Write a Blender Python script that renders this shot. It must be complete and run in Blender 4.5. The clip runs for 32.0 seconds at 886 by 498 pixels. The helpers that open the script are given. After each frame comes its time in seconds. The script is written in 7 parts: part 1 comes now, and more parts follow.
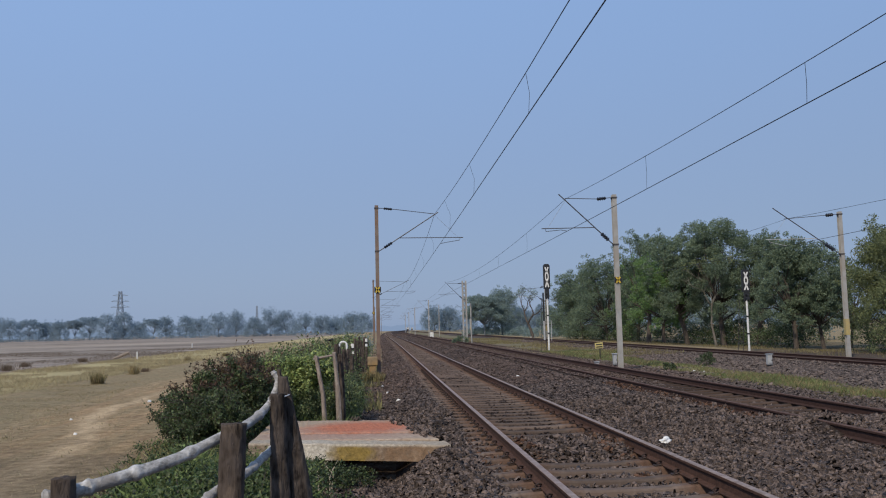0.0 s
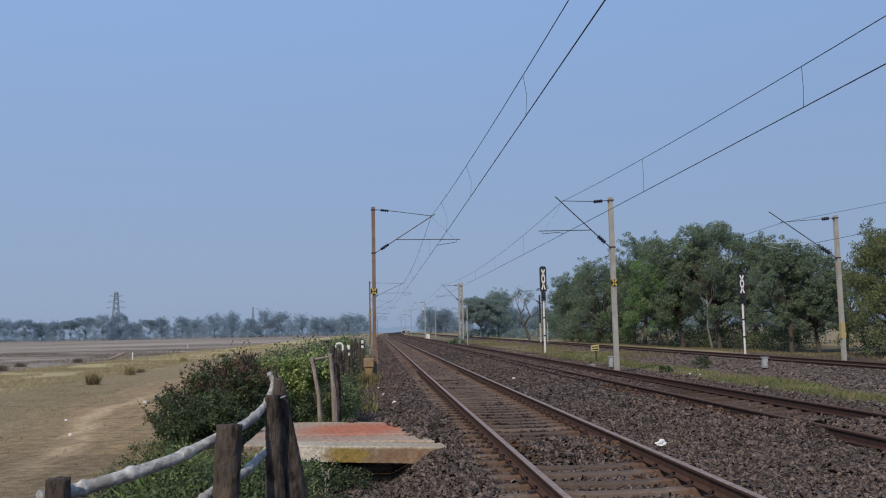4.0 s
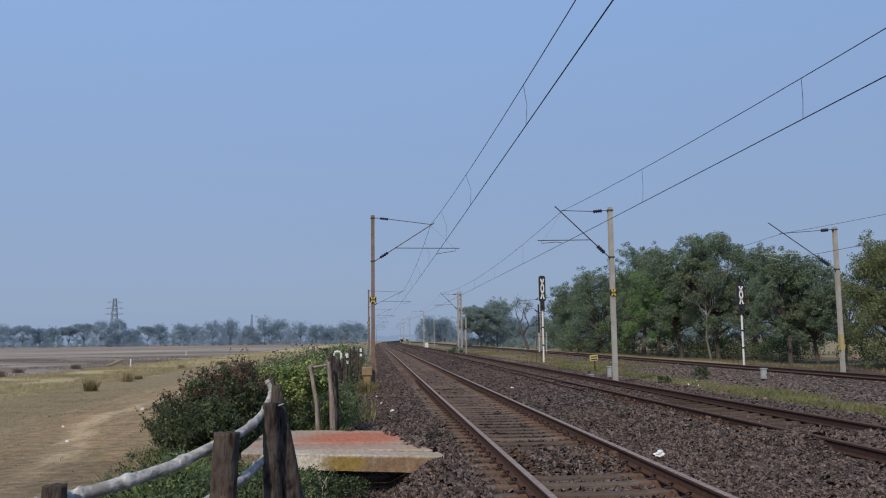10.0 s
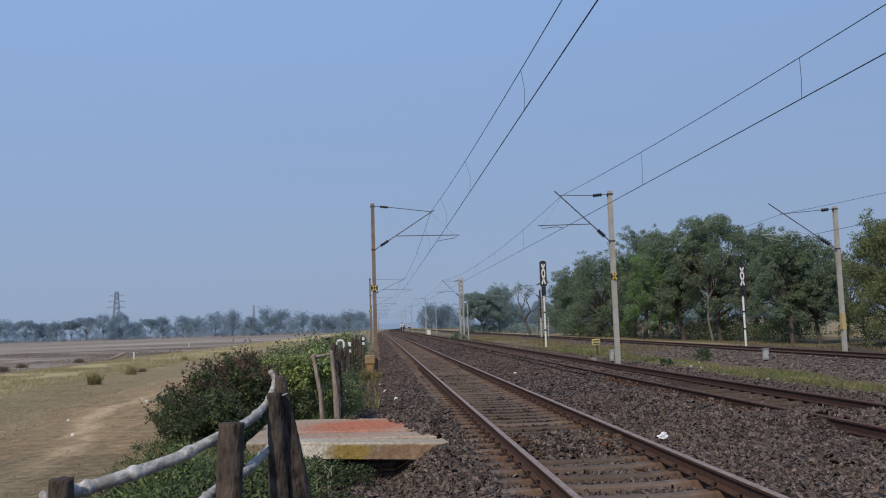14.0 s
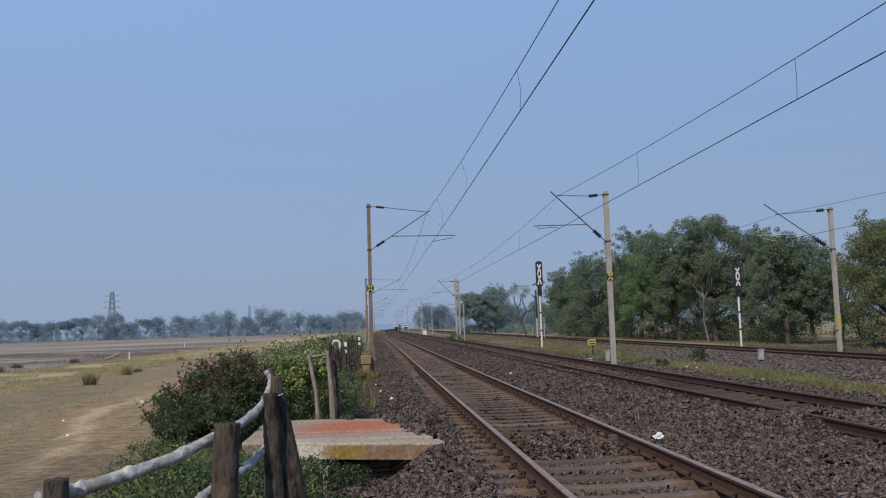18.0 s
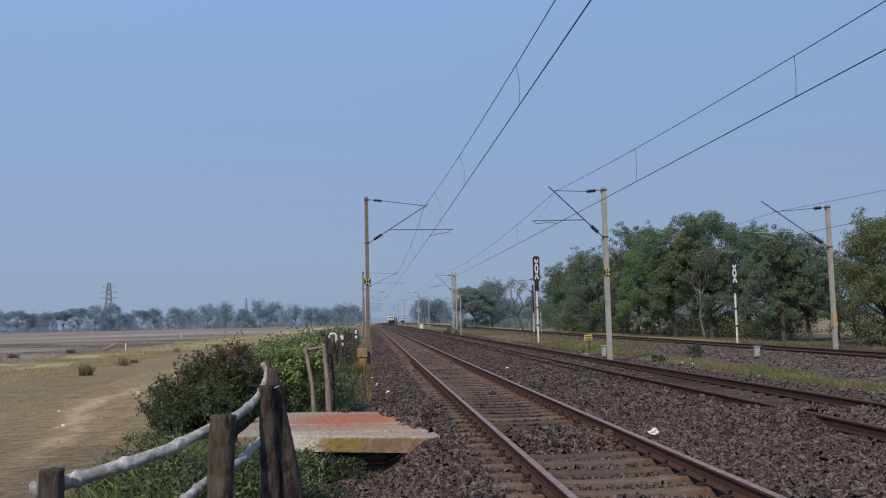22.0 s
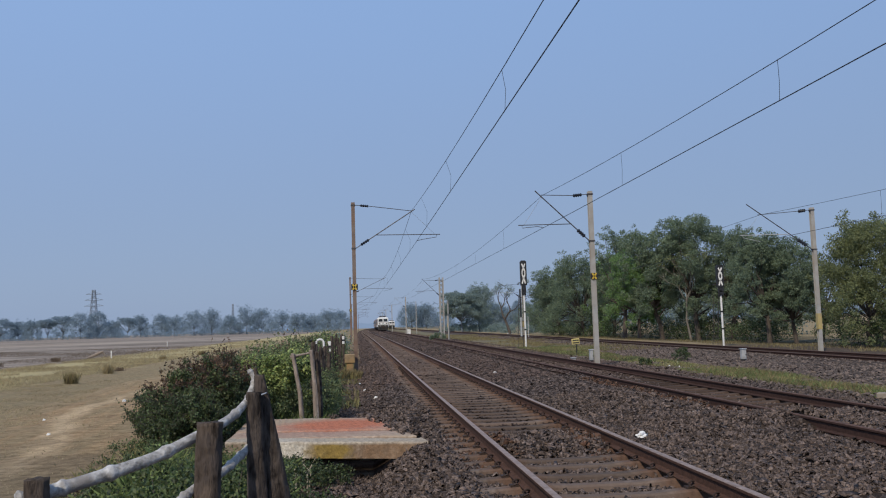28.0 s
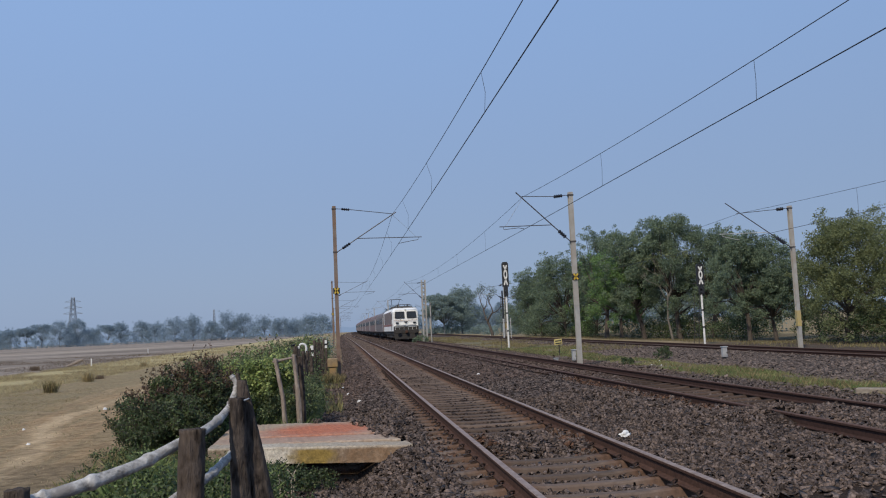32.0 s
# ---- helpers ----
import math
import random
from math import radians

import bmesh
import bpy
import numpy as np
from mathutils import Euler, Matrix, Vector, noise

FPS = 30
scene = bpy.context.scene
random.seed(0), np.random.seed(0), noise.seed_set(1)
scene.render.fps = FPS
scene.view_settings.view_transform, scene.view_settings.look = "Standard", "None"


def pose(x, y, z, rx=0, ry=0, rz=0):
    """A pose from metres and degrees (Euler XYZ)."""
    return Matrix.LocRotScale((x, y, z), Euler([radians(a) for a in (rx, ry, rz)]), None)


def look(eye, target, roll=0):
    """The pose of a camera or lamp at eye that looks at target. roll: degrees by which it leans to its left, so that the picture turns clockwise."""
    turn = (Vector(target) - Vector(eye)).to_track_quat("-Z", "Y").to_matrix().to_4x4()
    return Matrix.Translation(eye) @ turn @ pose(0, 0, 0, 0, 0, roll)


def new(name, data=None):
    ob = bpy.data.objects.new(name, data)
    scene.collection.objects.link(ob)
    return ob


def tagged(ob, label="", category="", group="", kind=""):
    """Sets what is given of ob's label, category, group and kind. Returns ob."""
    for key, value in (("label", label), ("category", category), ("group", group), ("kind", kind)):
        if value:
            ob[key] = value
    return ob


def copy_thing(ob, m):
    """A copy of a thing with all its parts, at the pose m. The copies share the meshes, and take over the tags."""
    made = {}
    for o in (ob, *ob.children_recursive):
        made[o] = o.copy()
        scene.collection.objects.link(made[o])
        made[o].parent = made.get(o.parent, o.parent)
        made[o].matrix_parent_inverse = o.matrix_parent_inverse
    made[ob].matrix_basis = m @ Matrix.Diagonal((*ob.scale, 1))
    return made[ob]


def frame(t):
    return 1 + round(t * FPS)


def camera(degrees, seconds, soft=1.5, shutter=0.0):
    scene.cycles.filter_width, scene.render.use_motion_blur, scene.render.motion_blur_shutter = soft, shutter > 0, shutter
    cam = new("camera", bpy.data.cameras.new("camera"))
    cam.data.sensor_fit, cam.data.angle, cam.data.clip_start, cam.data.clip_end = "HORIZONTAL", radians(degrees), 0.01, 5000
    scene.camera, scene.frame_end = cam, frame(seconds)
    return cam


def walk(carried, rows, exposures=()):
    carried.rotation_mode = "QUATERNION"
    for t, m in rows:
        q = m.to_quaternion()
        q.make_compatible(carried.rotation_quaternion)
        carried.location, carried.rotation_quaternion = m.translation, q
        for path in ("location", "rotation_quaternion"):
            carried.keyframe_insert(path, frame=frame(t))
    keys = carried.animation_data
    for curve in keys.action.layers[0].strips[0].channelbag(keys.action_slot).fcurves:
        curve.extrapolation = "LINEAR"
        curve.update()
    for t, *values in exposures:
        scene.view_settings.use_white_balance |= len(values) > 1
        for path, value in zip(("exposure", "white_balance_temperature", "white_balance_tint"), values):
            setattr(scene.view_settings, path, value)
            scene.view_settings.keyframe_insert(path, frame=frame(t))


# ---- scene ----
cam = camera(55.0, 32.0, soft=1.1)
EYE = (0.0, 0.0, 1.576)
# seconds, yaw, pitch, roll of a camera held still beside the line
TURNS = [
    (0, -4.37, 5.36, 1.35), (0.5, -4.42, 5.42, 1.37), (1, -4.44, 5.54, 1.18), (1.5, -4.53, 5.45, 1.22),
    (2, -4.65, 5.38, 1.28), (2.5, -4.60, 5.20, 1.24), (3, -4.60, 5.44, 1.14), (3.5, -4.62, 5.48, 1.16),
    (5.5, -4.63, 5.50, 0.87), (6, -4.69, 5.56, 0.88), (6.5, -4.82, 5.68, 0.86), (7, -4.89, 5.74, 0.85),
    (7.5, -4.84, 5.80, 0.92), (8, -4.89, 5.97, 0.84), (8.5, -4.99, 6.06, 0.87), (9, -4.98, 6.11, 0.80),
    (9.5, -4.89, 6.02, 0.91), (10, -4.71, 6.07, 0.71), (10.5, -4.75, 6.22, 0.69), (11, -4.75, 6.49, 0.75),
    (11.5, -4.72, 6.14, 0.78), (12, -4.89, 5.97, 0.64), (12.5, -4.83, 5.52, 1.30), (13, -5.02, 5.20, 1.75),
    (13.5, -4.70, 5.17, 1.81), (14, -4.57, 5.20, 1.81), (14.5, -4.57, 5.12, 1.66), (16.5, -4.74, 5.15, 1.76),
    (17, -4.84, 4.93, 1.78), (17.5, -4.82, 5.07, 1.85), (18, -4.84, 5.21, 1.80), (18.5, -4.80, 5.11, 1.66),
    (19, -4.92, 4.93, 1.65), (19.5, -4.93, 4.93, 1.63), (20, -4.97, 4.96, 1.71), (20.5, -4.97, 5.00, 1.56),
    (21, -5.02, 4.83, 1.46), (21.5, -4.96, 4.67, 1.34), (22, -5.06, 4.80, 1.26), (22.5, -5.17, 5.02, 1.25),
    (23, -5.27, 4.93, 1.21), (23.5, -5.44, 4.67, 1.12), (24, -5.48, 4.80, 1.04), (24.5, -5.51, 4.96, 1.13),
    (25, -5.52, 5.14, 1.16), (25.5, -5.66, 5.09, 1.12), (27.5, -5.90, 5.38, 1.26), (28, -5.90, 5.11, 1.71),
    (28.5, -6.17, 4.71, 2.32), (29, -5.89, 4.93, 2.28), (29.5, -5.91, 5.04, 2.14), (30, -6.07, 5.32, 2.14),
    (30.5, -6.08, 5.22, 2.17), (31, -6.28, 5.19, 2.22), (31.5, -6.55, 5.25, 2.32), (32, -7.06, 5.23, 2.57)]
walk(cam, [(t, pose(*EYE, 90 + p, r, y)) for t, y, p, r in TURNS])

# ---- world, sun, exposure ----
SUN_FROM = Vector((-0.46, -0.76, 0.78)).normalized()
world = bpy.data.worlds.new("world")
scene.world = world
world.use_nodes = True
wt = world.node_tree
sky = wt.nodes.new("ShaderNodeTexSky")
sky.sky_type = "NISHITA"
sky.sun_disc = False
sky.sun_elevation = math.asin(SUN_FROM.z)
sky.sun_rotation = math.atan2(SUN_FROM.x, SUN_FROM.y)
sky.air_density, sky.dust_density, sky.ozone_density = 1.0, 1.2, 2.5
wt.nodes["Background"].inputs["Strength"].default_value = 0.1
wt.links.new(sky.outputs["Color"], wt.nodes["Background"].inputs["Color"])
# an even veil of dry-season haze over the whole clear sky
veil = wt.nodes.new("ShaderNodeBackground")
high = wt.nodes.new("ShaderNodeSeparateXYZ")
wt.links.new(wt.nodes.new("ShaderNodeTexCoord").outputs["Generated"], high.inputs[0])
tone = wt.nodes.new("ShaderNodeValToRGB")
tone.color_ramp.interpolation = "EASE"
tone.color_ramp.elements[0].position, tone.color_ramp.elements[0].color = 0.0, (0.262, 0.350, 0.525, 1)
tone.color_ramp.elements[1].position, tone.color_ramp.elements[1].color = 0.45, (0.268, 0.420, 0.720, 1)
wt.links.new(high.outputs["Z"], tone.inputs["Fac"])
wt.links.new(tone.outputs["Color"], veil.inputs["Color"])
lean = wt.nodes.new("ShaderNodeMapRange")
lean.inputs["From Min"].default_value, lean.inputs["From Max"].default_value = -0.8, 0.8
lean.inputs["To Min"].default_value, lean.inputs["To Max"].default_value = 1.11, 0.96
wt.links.new(high.outputs["X"], lean.inputs["Value"])
wt.links.new(lean.outputs[0], veil.inputs["Strength"])
blend = wt.nodes.new("ShaderNodeMixShader")
blend.inputs["Fac"].default_value = 0.88
wt.links.new(wt.nodes["Background"].outputs[0], blend.inputs[1])
wt.links.new(veil.outputs[0], blend.inputs[2])
wt.links.new(blend.outputs[0], wt.nodes["World Output"].inputs["Surface"])
sun = new("sun", bpy.data.lights.new("sun", "SUN"))
sun.data.energy, sun.data.angle, sun.data.color = 2.9, radians(1.2), (1.0, 0.89, 0.72)
sun.matrix_world = look((0, 0, 60), Vector((0, 0, 60)) - SUN_FROM)
scene.view_settings.exposure = 0.0

# ---- materials ----
MATS = {}


def mat(name, col, col2=None, rough=0.85, metal=0.0, scale=6.0, bump=0.3, per="", per_amount=0.25, thin=0.0, detail=6.0, stain=None, stain_scale=0.7, dist=0.01, grain=(1, 1, 1), hue=1.0, spec=0.5):
    """A surface with grain at one scale and stains at another; per: 'object' or 'island' varies whole pieces."""
    if name in MATS:
        return MATS[name]
    m = bpy.data.materials.new(name)
    m.use_nodes = True
    n, l = m.node_tree.nodes, m.node_tree.links
    b = n["Principled BSDF"]
    b.inputs["Roughness"].default_value = rough
    b.inputs["Metallic"].default_value = metal
    b.inputs["Specular IOR Level"].default_value = spec
    geo = n.new("ShaderNodeNewGeometry")
    co = n.new("ShaderNodeTexCoord")
    g = n.new("ShaderNodeTexNoise")
    g.inputs["Scale"].default_value = scale
    g.inputs["Detail"].default_value = detail
    g.inputs["Roughness"].default_value = 0.65
    stretch = n.new("ShaderNodeMapping")
    stretch.inputs["Scale"].default_value = grain
    l.new(co.outputs["Object"], stretch.inputs["Vector"])
    l.new(stretch.outputs["Vector"], g.inputs["Vector"])
    ramp = n.new("ShaderNodeValToRGB")
    col2 = col2 or tuple(c * 0.6 for c in col)
    ramp.color_ramp.elements[0].color, ramp.color_ramp.elements[1].color = (*col2, 1), (*col, 1)
    ramp.color_ramp.elements[0].position, ramp.color_ramp.elements[1].position = 0.3, 0.68
    l.new(g.outputs["Fac"], ramp.inputs["Fac"])
    out = ramp.outputs["Color"]
    if stain:
        s = n.new("ShaderNodeTexNoise")
        s.inputs["Scale"].default_value = stain_scale
        s.inputs["Detail"].default_value = 4
        l.new(co.outputs["Object"], s.inputs["Vector"])
        r2 = n.new("ShaderNodeValToRGB")
        r2.color_ramp.elements[0].position, r2.color_ramp.elements[1].position = 0.45, 0.66
        l.new(s.outputs["Fac"], r2.inputs["Fac"])
        mx = n.new("ShaderNodeMixRGB")
        mx.inputs["Color2"].default_value = (*stain, 1)
        l.new(r2.outputs["Color"], mx.inputs["Fac"])
        l.new(out, mx.inputs["Color1"])
        out = mx.outputs["Color"]
    if per:
        hs = n.new("ShaderNodeHueSaturation")
        mr = n.new("ShaderNodeMapRange")
        mr.inputs["To Min"].default_value, mr.inputs["To Max"].default_value = 1 - per_amount * 1.6, 1 + per_amount * 1.6
        if per == "object":
            l.new(n.new("ShaderNodeObjectInfo").outputs["Random"], mr.inputs["Value"])
        else:
            l.new(geo.outputs["Random Per Island"], mr.inputs["Value"])
            mh = n.new("ShaderNodeMapRange")
            mh.inputs["To Min"].default_value, mh.inputs["To Max"].default_value = 0.5 - per_amount * 0.06 * hue, 0.5 + per_amount * 0.05 * hue
            w = n.new("ShaderNodeMath")
            w.operation = "FRACT"
            w2 = n.new("ShaderNodeMath")
            w2.operation = "MULTIPLY"
            w2.inputs[1].default_value = 37.0
            l.new(geo.outputs["Random Per Island"], w2.inputs[0])
            l.new(w2.outputs[0], w.inputs[0])
            l.new(w.outputs[0], mh.inputs["Value"])
            l.new(mh.outputs[0], hs.inputs["Hue"])
        l.new(mr.outputs[0], hs.inputs["Value"])
        l.new(out, hs.inputs["Color"])
        out = hs.outputs["Color"]
    l.new(out, b.inputs["Base Color"])
    if bump:
        bp = n.new("ShaderNodeBump")
        bp.inputs["Strength"].default_value = bump
        bp.inputs["Distance"].default_value = dist
        l.new(g.outputs["Fac"], bp.inputs["Height"])
        l.new(bp.outputs["Normal"], b.inputs["Normal"])
    if thin:
        tr = n.new("ShaderNodeBsdfTranslucent")
        l.new(out, tr.inputs["Color"])
        ms = n.new("ShaderNodeMixShader")
        ms.inputs["Fac"].default_value = thin
        l.new(b.outputs["BSDF"], ms.inputs[1])
        l.new(tr.outputs["BSDF"], ms.inputs[2])
        l.new(ms.outputs["Shader"], n["Material Output"].inputs["Surface"])
    MATS[name] = m
    return m


M_STONE = mat("ballast_stone", (0.188, 0.142, 0.121), (0.012, 0.009, 0.008), 0.9, scale=34, bump=0.4, per="island", per_amount=0.40, hue=0.12, spec=0.12)
M_STONEF = mat("even_ballast_stone", (0.150, 0.107, 0.088), (0.098, 0.069, 0.056), 0.9, scale=26, bump=0.3, per="island", per_amount=0.28, hue=0.25, spec=0.12)
M_STONEO = mat("dark_crib_stone", (0.082, 0.056, 0.044), (0.016, 0.011, 0.009), 0.9, scale=26, bump=0.3, per="island", per_amount=0.35, hue=0.2, spec=0.12)
M_STONER = mat("rust_dusted_stone", (0.150, 0.084, 0.055), (0.050, 0.030, 0.022), 0.9, scale=26, bump=0.3, per="island", per_amount=0.4, hue=0.25, spec=0.12)
M_STONEG = mat("grey_ballast_stone", (0.205, 0.158, 0.132), (0.100, 0.075, 0.062), 0.9, scale=26, bump=0.3, per="island", per_amount=0.3, hue=0.25, spec=0.12)
M_BED = mat("ballast_bed", (0.086, 0.059, 0.046), (0.013, 0.009, 0.007), 0.95, scale=22, bump=1.0, dist=0.08, stain=(0.062, 0.044, 0.035), stain_scale=0.35, spec=0.12)
M_BEDG = mat("grey_ballast_bed", (0.120, 0.092, 0.076), (0.040, 0.030, 0.025), 0.95, scale=22, bump=1.0, dist=0.06, stain=(0.090, 0.070, 0.058), stain_scale=0.35, spec=0.12)
M_RUST = mat("rusty_rail_steel", (0.108, 0.058, 0.041), (0.052, 0.029, 0.022), 0.85, 0.0, scale=22, bump=0.3, spec=0.12)
M_HEAD = mat("worn_rail_head", (0.330, 0.255, 0.222), (0.170, 0.122, 0.102), 0.6, 0.0, scale=9, bump=0.05, spec=0.2)
M_HEADD = mat("brown_rail_head", (0.135, 0.082, 0.066), (0.075, 0.046, 0.037), 0.8, 0.0, scale=9, bump=0.05, spec=0.12)
M_RUSTDARK = mat("dark_rail_steel", (0.078, 0.043, 0.034), (0.036, 0.021, 0.018), 0.85, 0.0, scale=22, bump=0.3, spec=0.12)
M_SLEEPER = mat("sleeper_concrete", (0.186, 0.143, 0.116), (0.078, 0.057, 0.046), 0.92, scale=12, bump=0.5, per="object", per_amount=0.16, stain=(0.115, 0.081, 0.063), stain_scale=1.3, spec=0.15)
M_SLEEPERD = mat("grimy_sleeper_concrete", (0.088, 0.061, 0.048), (0.042, 0.029, 0.023), 0.92, scale=12, bump=0.5, per="object", per_amount=0.2, stain=(0.075, 0.050, 0.038), stain_scale=1.3, spec=0.12)
M_CLIP = mat("rail_clip_iron", (0.07, 0.045, 0.035), rough=0.7, metal=0.4, scale=20)
M_CONC = mat("weathered_concrete", (0.36, 0.305, 0.245), (0.18, 0.15, 0.122), 0.92, scale=5, bump=0.5, stain=(0.125, 0.105, 0.085), stain_scale=2.6, spec=0.12)
M_MAST_R = mat("galvanised_mast", (0.41, 0.405, 0.39), (0.30, 0.285, 0.265), 0.7, 0.1, scale=3, bump=0.15, stain=(0.31, 0.275, 0.235), stain_scale=0.8)
M_MAST_L = mat("rust_stained_mast", (0.225, 0.146, 0.104), (0.120, 0.074, 0.055), 0.75, 0.1, scale=3, bump=0.2, stain=(0.20, 0.17, 0.15), stain_scale=0.8)
M_BLOCK = mat("ochre_stained_concrete", (0.33, 0.235, 0.135), (0.19, 0.138, 0.084), 0.92, scale=5, bump=0.4, stain=(0.30, 0.19, 0.08), stain_scale=2.0)
M_TUBE = mat("bracket_tube", (0.11, 0.10, 0.10), rough=0.6, metal=0.5, scale=10)
M_WIRE = mat("copper_wire", (0.035, 0.035, 0.04), rough=0.55, metal=0.4, scale=10, bump=0)
M_INSUL = mat("dark_porcelain", (0.020, 0.022, 0.030), rough=0.3, scale=10, bump=0)
M_YELLOW = mat("yellow_plate", (0.62, 0.43, 0.04), (0.42, 0.29, 0.05), 0.6, scale=8, bump=0.1)
M_OCHREBAND = mat("faded_ochre_paint", (0.46, 0.34, 0.10), (0.34, 0.28, 0.17), 0.75, scale=6, bump=0.1)
M_BLACK = mat("black_paint", (0.022, 0.022, 0.024), rough=0.55, scale=8, bump=0.1)
M_WHITE = mat("white_paint", (0.78, 0.77, 0.74), (0.58, 0.56, 0.53), 0.6, scale=6, bump=0.1)
M_GREYBOX = mat("grey_painted_steel", (0.50, 0.50, 0.50), (0.34, 0.34, 0.34), 0.6, 0.2, scale=6, bump=0.1)
M_POST = mat("split_timber", (0.165, 0.126, 0.100), (0.014, 0.010, 0.008), 0.95, scale=22, bump=1.0, dist=0.05, stain=(0.10, 0.08, 0.07), stain_scale=7.0, grain=(1, 1, 0.22), spec=0.12)
M_POSTD = mat("dark_timber", (0.115, 0.091, 0.076), (0.008, 0.006, 0.006), 0.95, scale=22, bump=1.0, dist=0.05, stain=(0.120, 0.096, 0.082), stain_scale=8.0, grain=(1, 1, 0.25), spec=0.12)
M_POLE = mat("peeled_pole_bark", (0.62, 0.60, 0.58), (0.13, 0.12, 0.11), 0.75, scale=16, bump=1.0, dist=0.02, stain=(0.24, 0.22, 0.205), stain_scale=6)
M_BARK = mat("tree_bark", (0.105, 0.086, 0.070), (0.045, 0.035, 0.029), 0.95, scale=6, bump=0.6)
# bark greyed towards blue to stand in for haze on far trees
M_BARKFAR = mat("haze_grey_bark", (0.200, 0.225, 0.245), (0.150, 0.170, 0.190), 0.95, scale=2, bump=0)
M_BARKPALE = mat("pale_bark", (0.225, 0.20, 0.165), (0.13, 0.115, 0.095), 0.95, scale=6, bump=0.5)
M_LEAF = mat("tree_leaf", (0.232, 0.290, 0.170), (0.088, 0.130, 0.092), 0.65, scale=0.9, bump=0, per="island", per_amount=0.15, thin=0.4)
M_LEAFB = mat("bright_leaf", (0.195, 0.310, 0.104), (0.130, 0.215, 0.078), 0.65, scale=0.5, bump=0, per="island", per_amount=0.15, thin=0.4)
M_LEAFO = mat("olive_leaf", (0.235, 0.258, 0.112), (0.105, 0.132, 0.062), 0.7, scale=0.9, bump=0, per="island", per_amount=0.15, thin=0.4)
# distant foliage: haze is put into these pale blue-grey leaf colours
M_LEAFD = mat("haze_green_leaf", (0.270, 0.340, 0.305), (0.205, 0.262, 0.240), 0.85, scale=0.1, bump=0, per="island", per_amount=0.15, thin=0.45)
M_LEAFG = mat("haze_grey_leaf", (0.308, 0.388, 0.436), (0.270, 0.342, 0.386), 0.9, scale=0.1, bump=0, per="island", per_amount=0.07, thin=0.6)
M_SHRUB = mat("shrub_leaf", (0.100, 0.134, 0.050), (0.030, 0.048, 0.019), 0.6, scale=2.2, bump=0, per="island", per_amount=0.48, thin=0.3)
M_HEDGE = mat("hedge_leaf", (0.185, 0.220, 0.092), (0.066, 0.092, 0.040), 0.6, scale=2.2, bump=0, per="island", per_amount=0.40, thin=0.35)
M_SHRUBY = mat("lime_shrub_leaf", (0.385, 0.450, 0.150), (0.180, 0.235, 0.078), 0.55, scale=2.5, bump=0, per="island", per_amount=0.42, thin=0.35)
M_SHRUBR = mat("russet_shrub_leaf", (0.165, 0.096, 0.056), (0.072, 0.050, 0.030), 0.6, scale=1.5, bump=0, per="island", per_amount=0.45, thin=0.3)
M_TUSSOCK = mat("olive_dry_grass", (0.290, 0.240, 0.120), (0.180, 0.148, 0.075), 0.85, scale=0.3, bump=0, per="island", per_amount=0.3, thin=0.35, spec=0.12)
M_FALLOW = mat("brown_fallow_weed", (0.215, 0.160, 0.112), (0.140, 0.104, 0.076), 0.9, scale=0.3, bump=0, per="island", per_amount=0.25, thin=0.3, spec=0.12)
M_GRASS = mat("verge_grass", (0.345, 0.310, 0.145), (0.200, 0.185, 0.088), 0.8, scale=0.4, bump=0, per="island", per_amount=0.35, thin=0.35, spec=0.12)
M_STRAW = mat("dry_grass", (0.470, 0.388, 0.225), (0.335, 0.270, 0.155), 0.85, scale=0.3, bump=0, per="island", per_amount=0.22, thin=0.45, spec=0.12)
M_LITTER = mat("white_litter", (0.80, 0.79, 0.77), (0.62, 0.61, 0.60), 0.6, scale=14, bump=0.3)
M_LOCO = mat("cream_white_loco_paint", (0.86, 0.86, 0.84), (0.78, 0.77, 0.74), 0.4, scale=2, bump=0.03, stain=(0.70, 0.68, 0.64), stain_scale=0.7)
M_RED = mat("red_stripe_paint", (0.26, 0.085, 0.07), (0.20, 0.08, 0.065), 0.5, scale=3, bump=0)
# red paint greyed to carry the haze over the coaches
M_COACH = mat("greyed_red_coach_paint", (0.185, 0.122, 0.115), (0.150, 0.105, 0.100), 0.65, scale=1.2, bump=0.03)
M_COACHG = mat("dusty_grey_coach_paint", (0.165, 0.140, 0.138), (0.12, 0.10, 0.10), 0.65, scale=1.2, bump=0.03)
M_UNDER = mat("underframe_grime", (0.045, 0.040, 0.038), (0.025, 0.022, 0.021), 0.85, scale=4, bump=0.3)
M_GLASSY = mat("dark_window_glass", (0.030, 0.032, 0.035), rough=0.2, scale=2, bump=0)
M_LAMP = mat("headlamp_lens", (0.75, 0.74, 0.70), rough=0.15, scale=2, bump=0)
M_ROOF = mat("dark_roof_gear", (0.090, 0.085, 0.082), (0.045, 0.042, 0.040), 0.75, scale=3, bump=0.1)
M_ARM = mat("pale_registration_arm", (0.62, 0.62, 0.60), rough=0.5, metal=0.3, scale=8, bump=0)
# pale grey that imitates haze on far bracket tubes; also the stay wires
M_PALETUBE = mat("pale_grey_tube", (0.40, 0.42, 0.45), rough=0.6, metal=0.3, scale=8, bump=0)
M_WEED = mat("green_weed_blade", (0.190, 0.235, 0.078), (0.085, 0.122, 0.042), 0.65, scale=1.6, bump=0, per="island", per_amount=0.35, thin=0.35)
M_POSTG = mat("silvery_timber", (0.420, 0.355, 0.305), (0.110, 0.085, 0.070), 0.95, scale=18, bump=1.0, dist=0.02, stain=(0.250, 0.205, 0.170), stain_scale=4.0, grain=(1, 1, 0.25), spec=0.12)
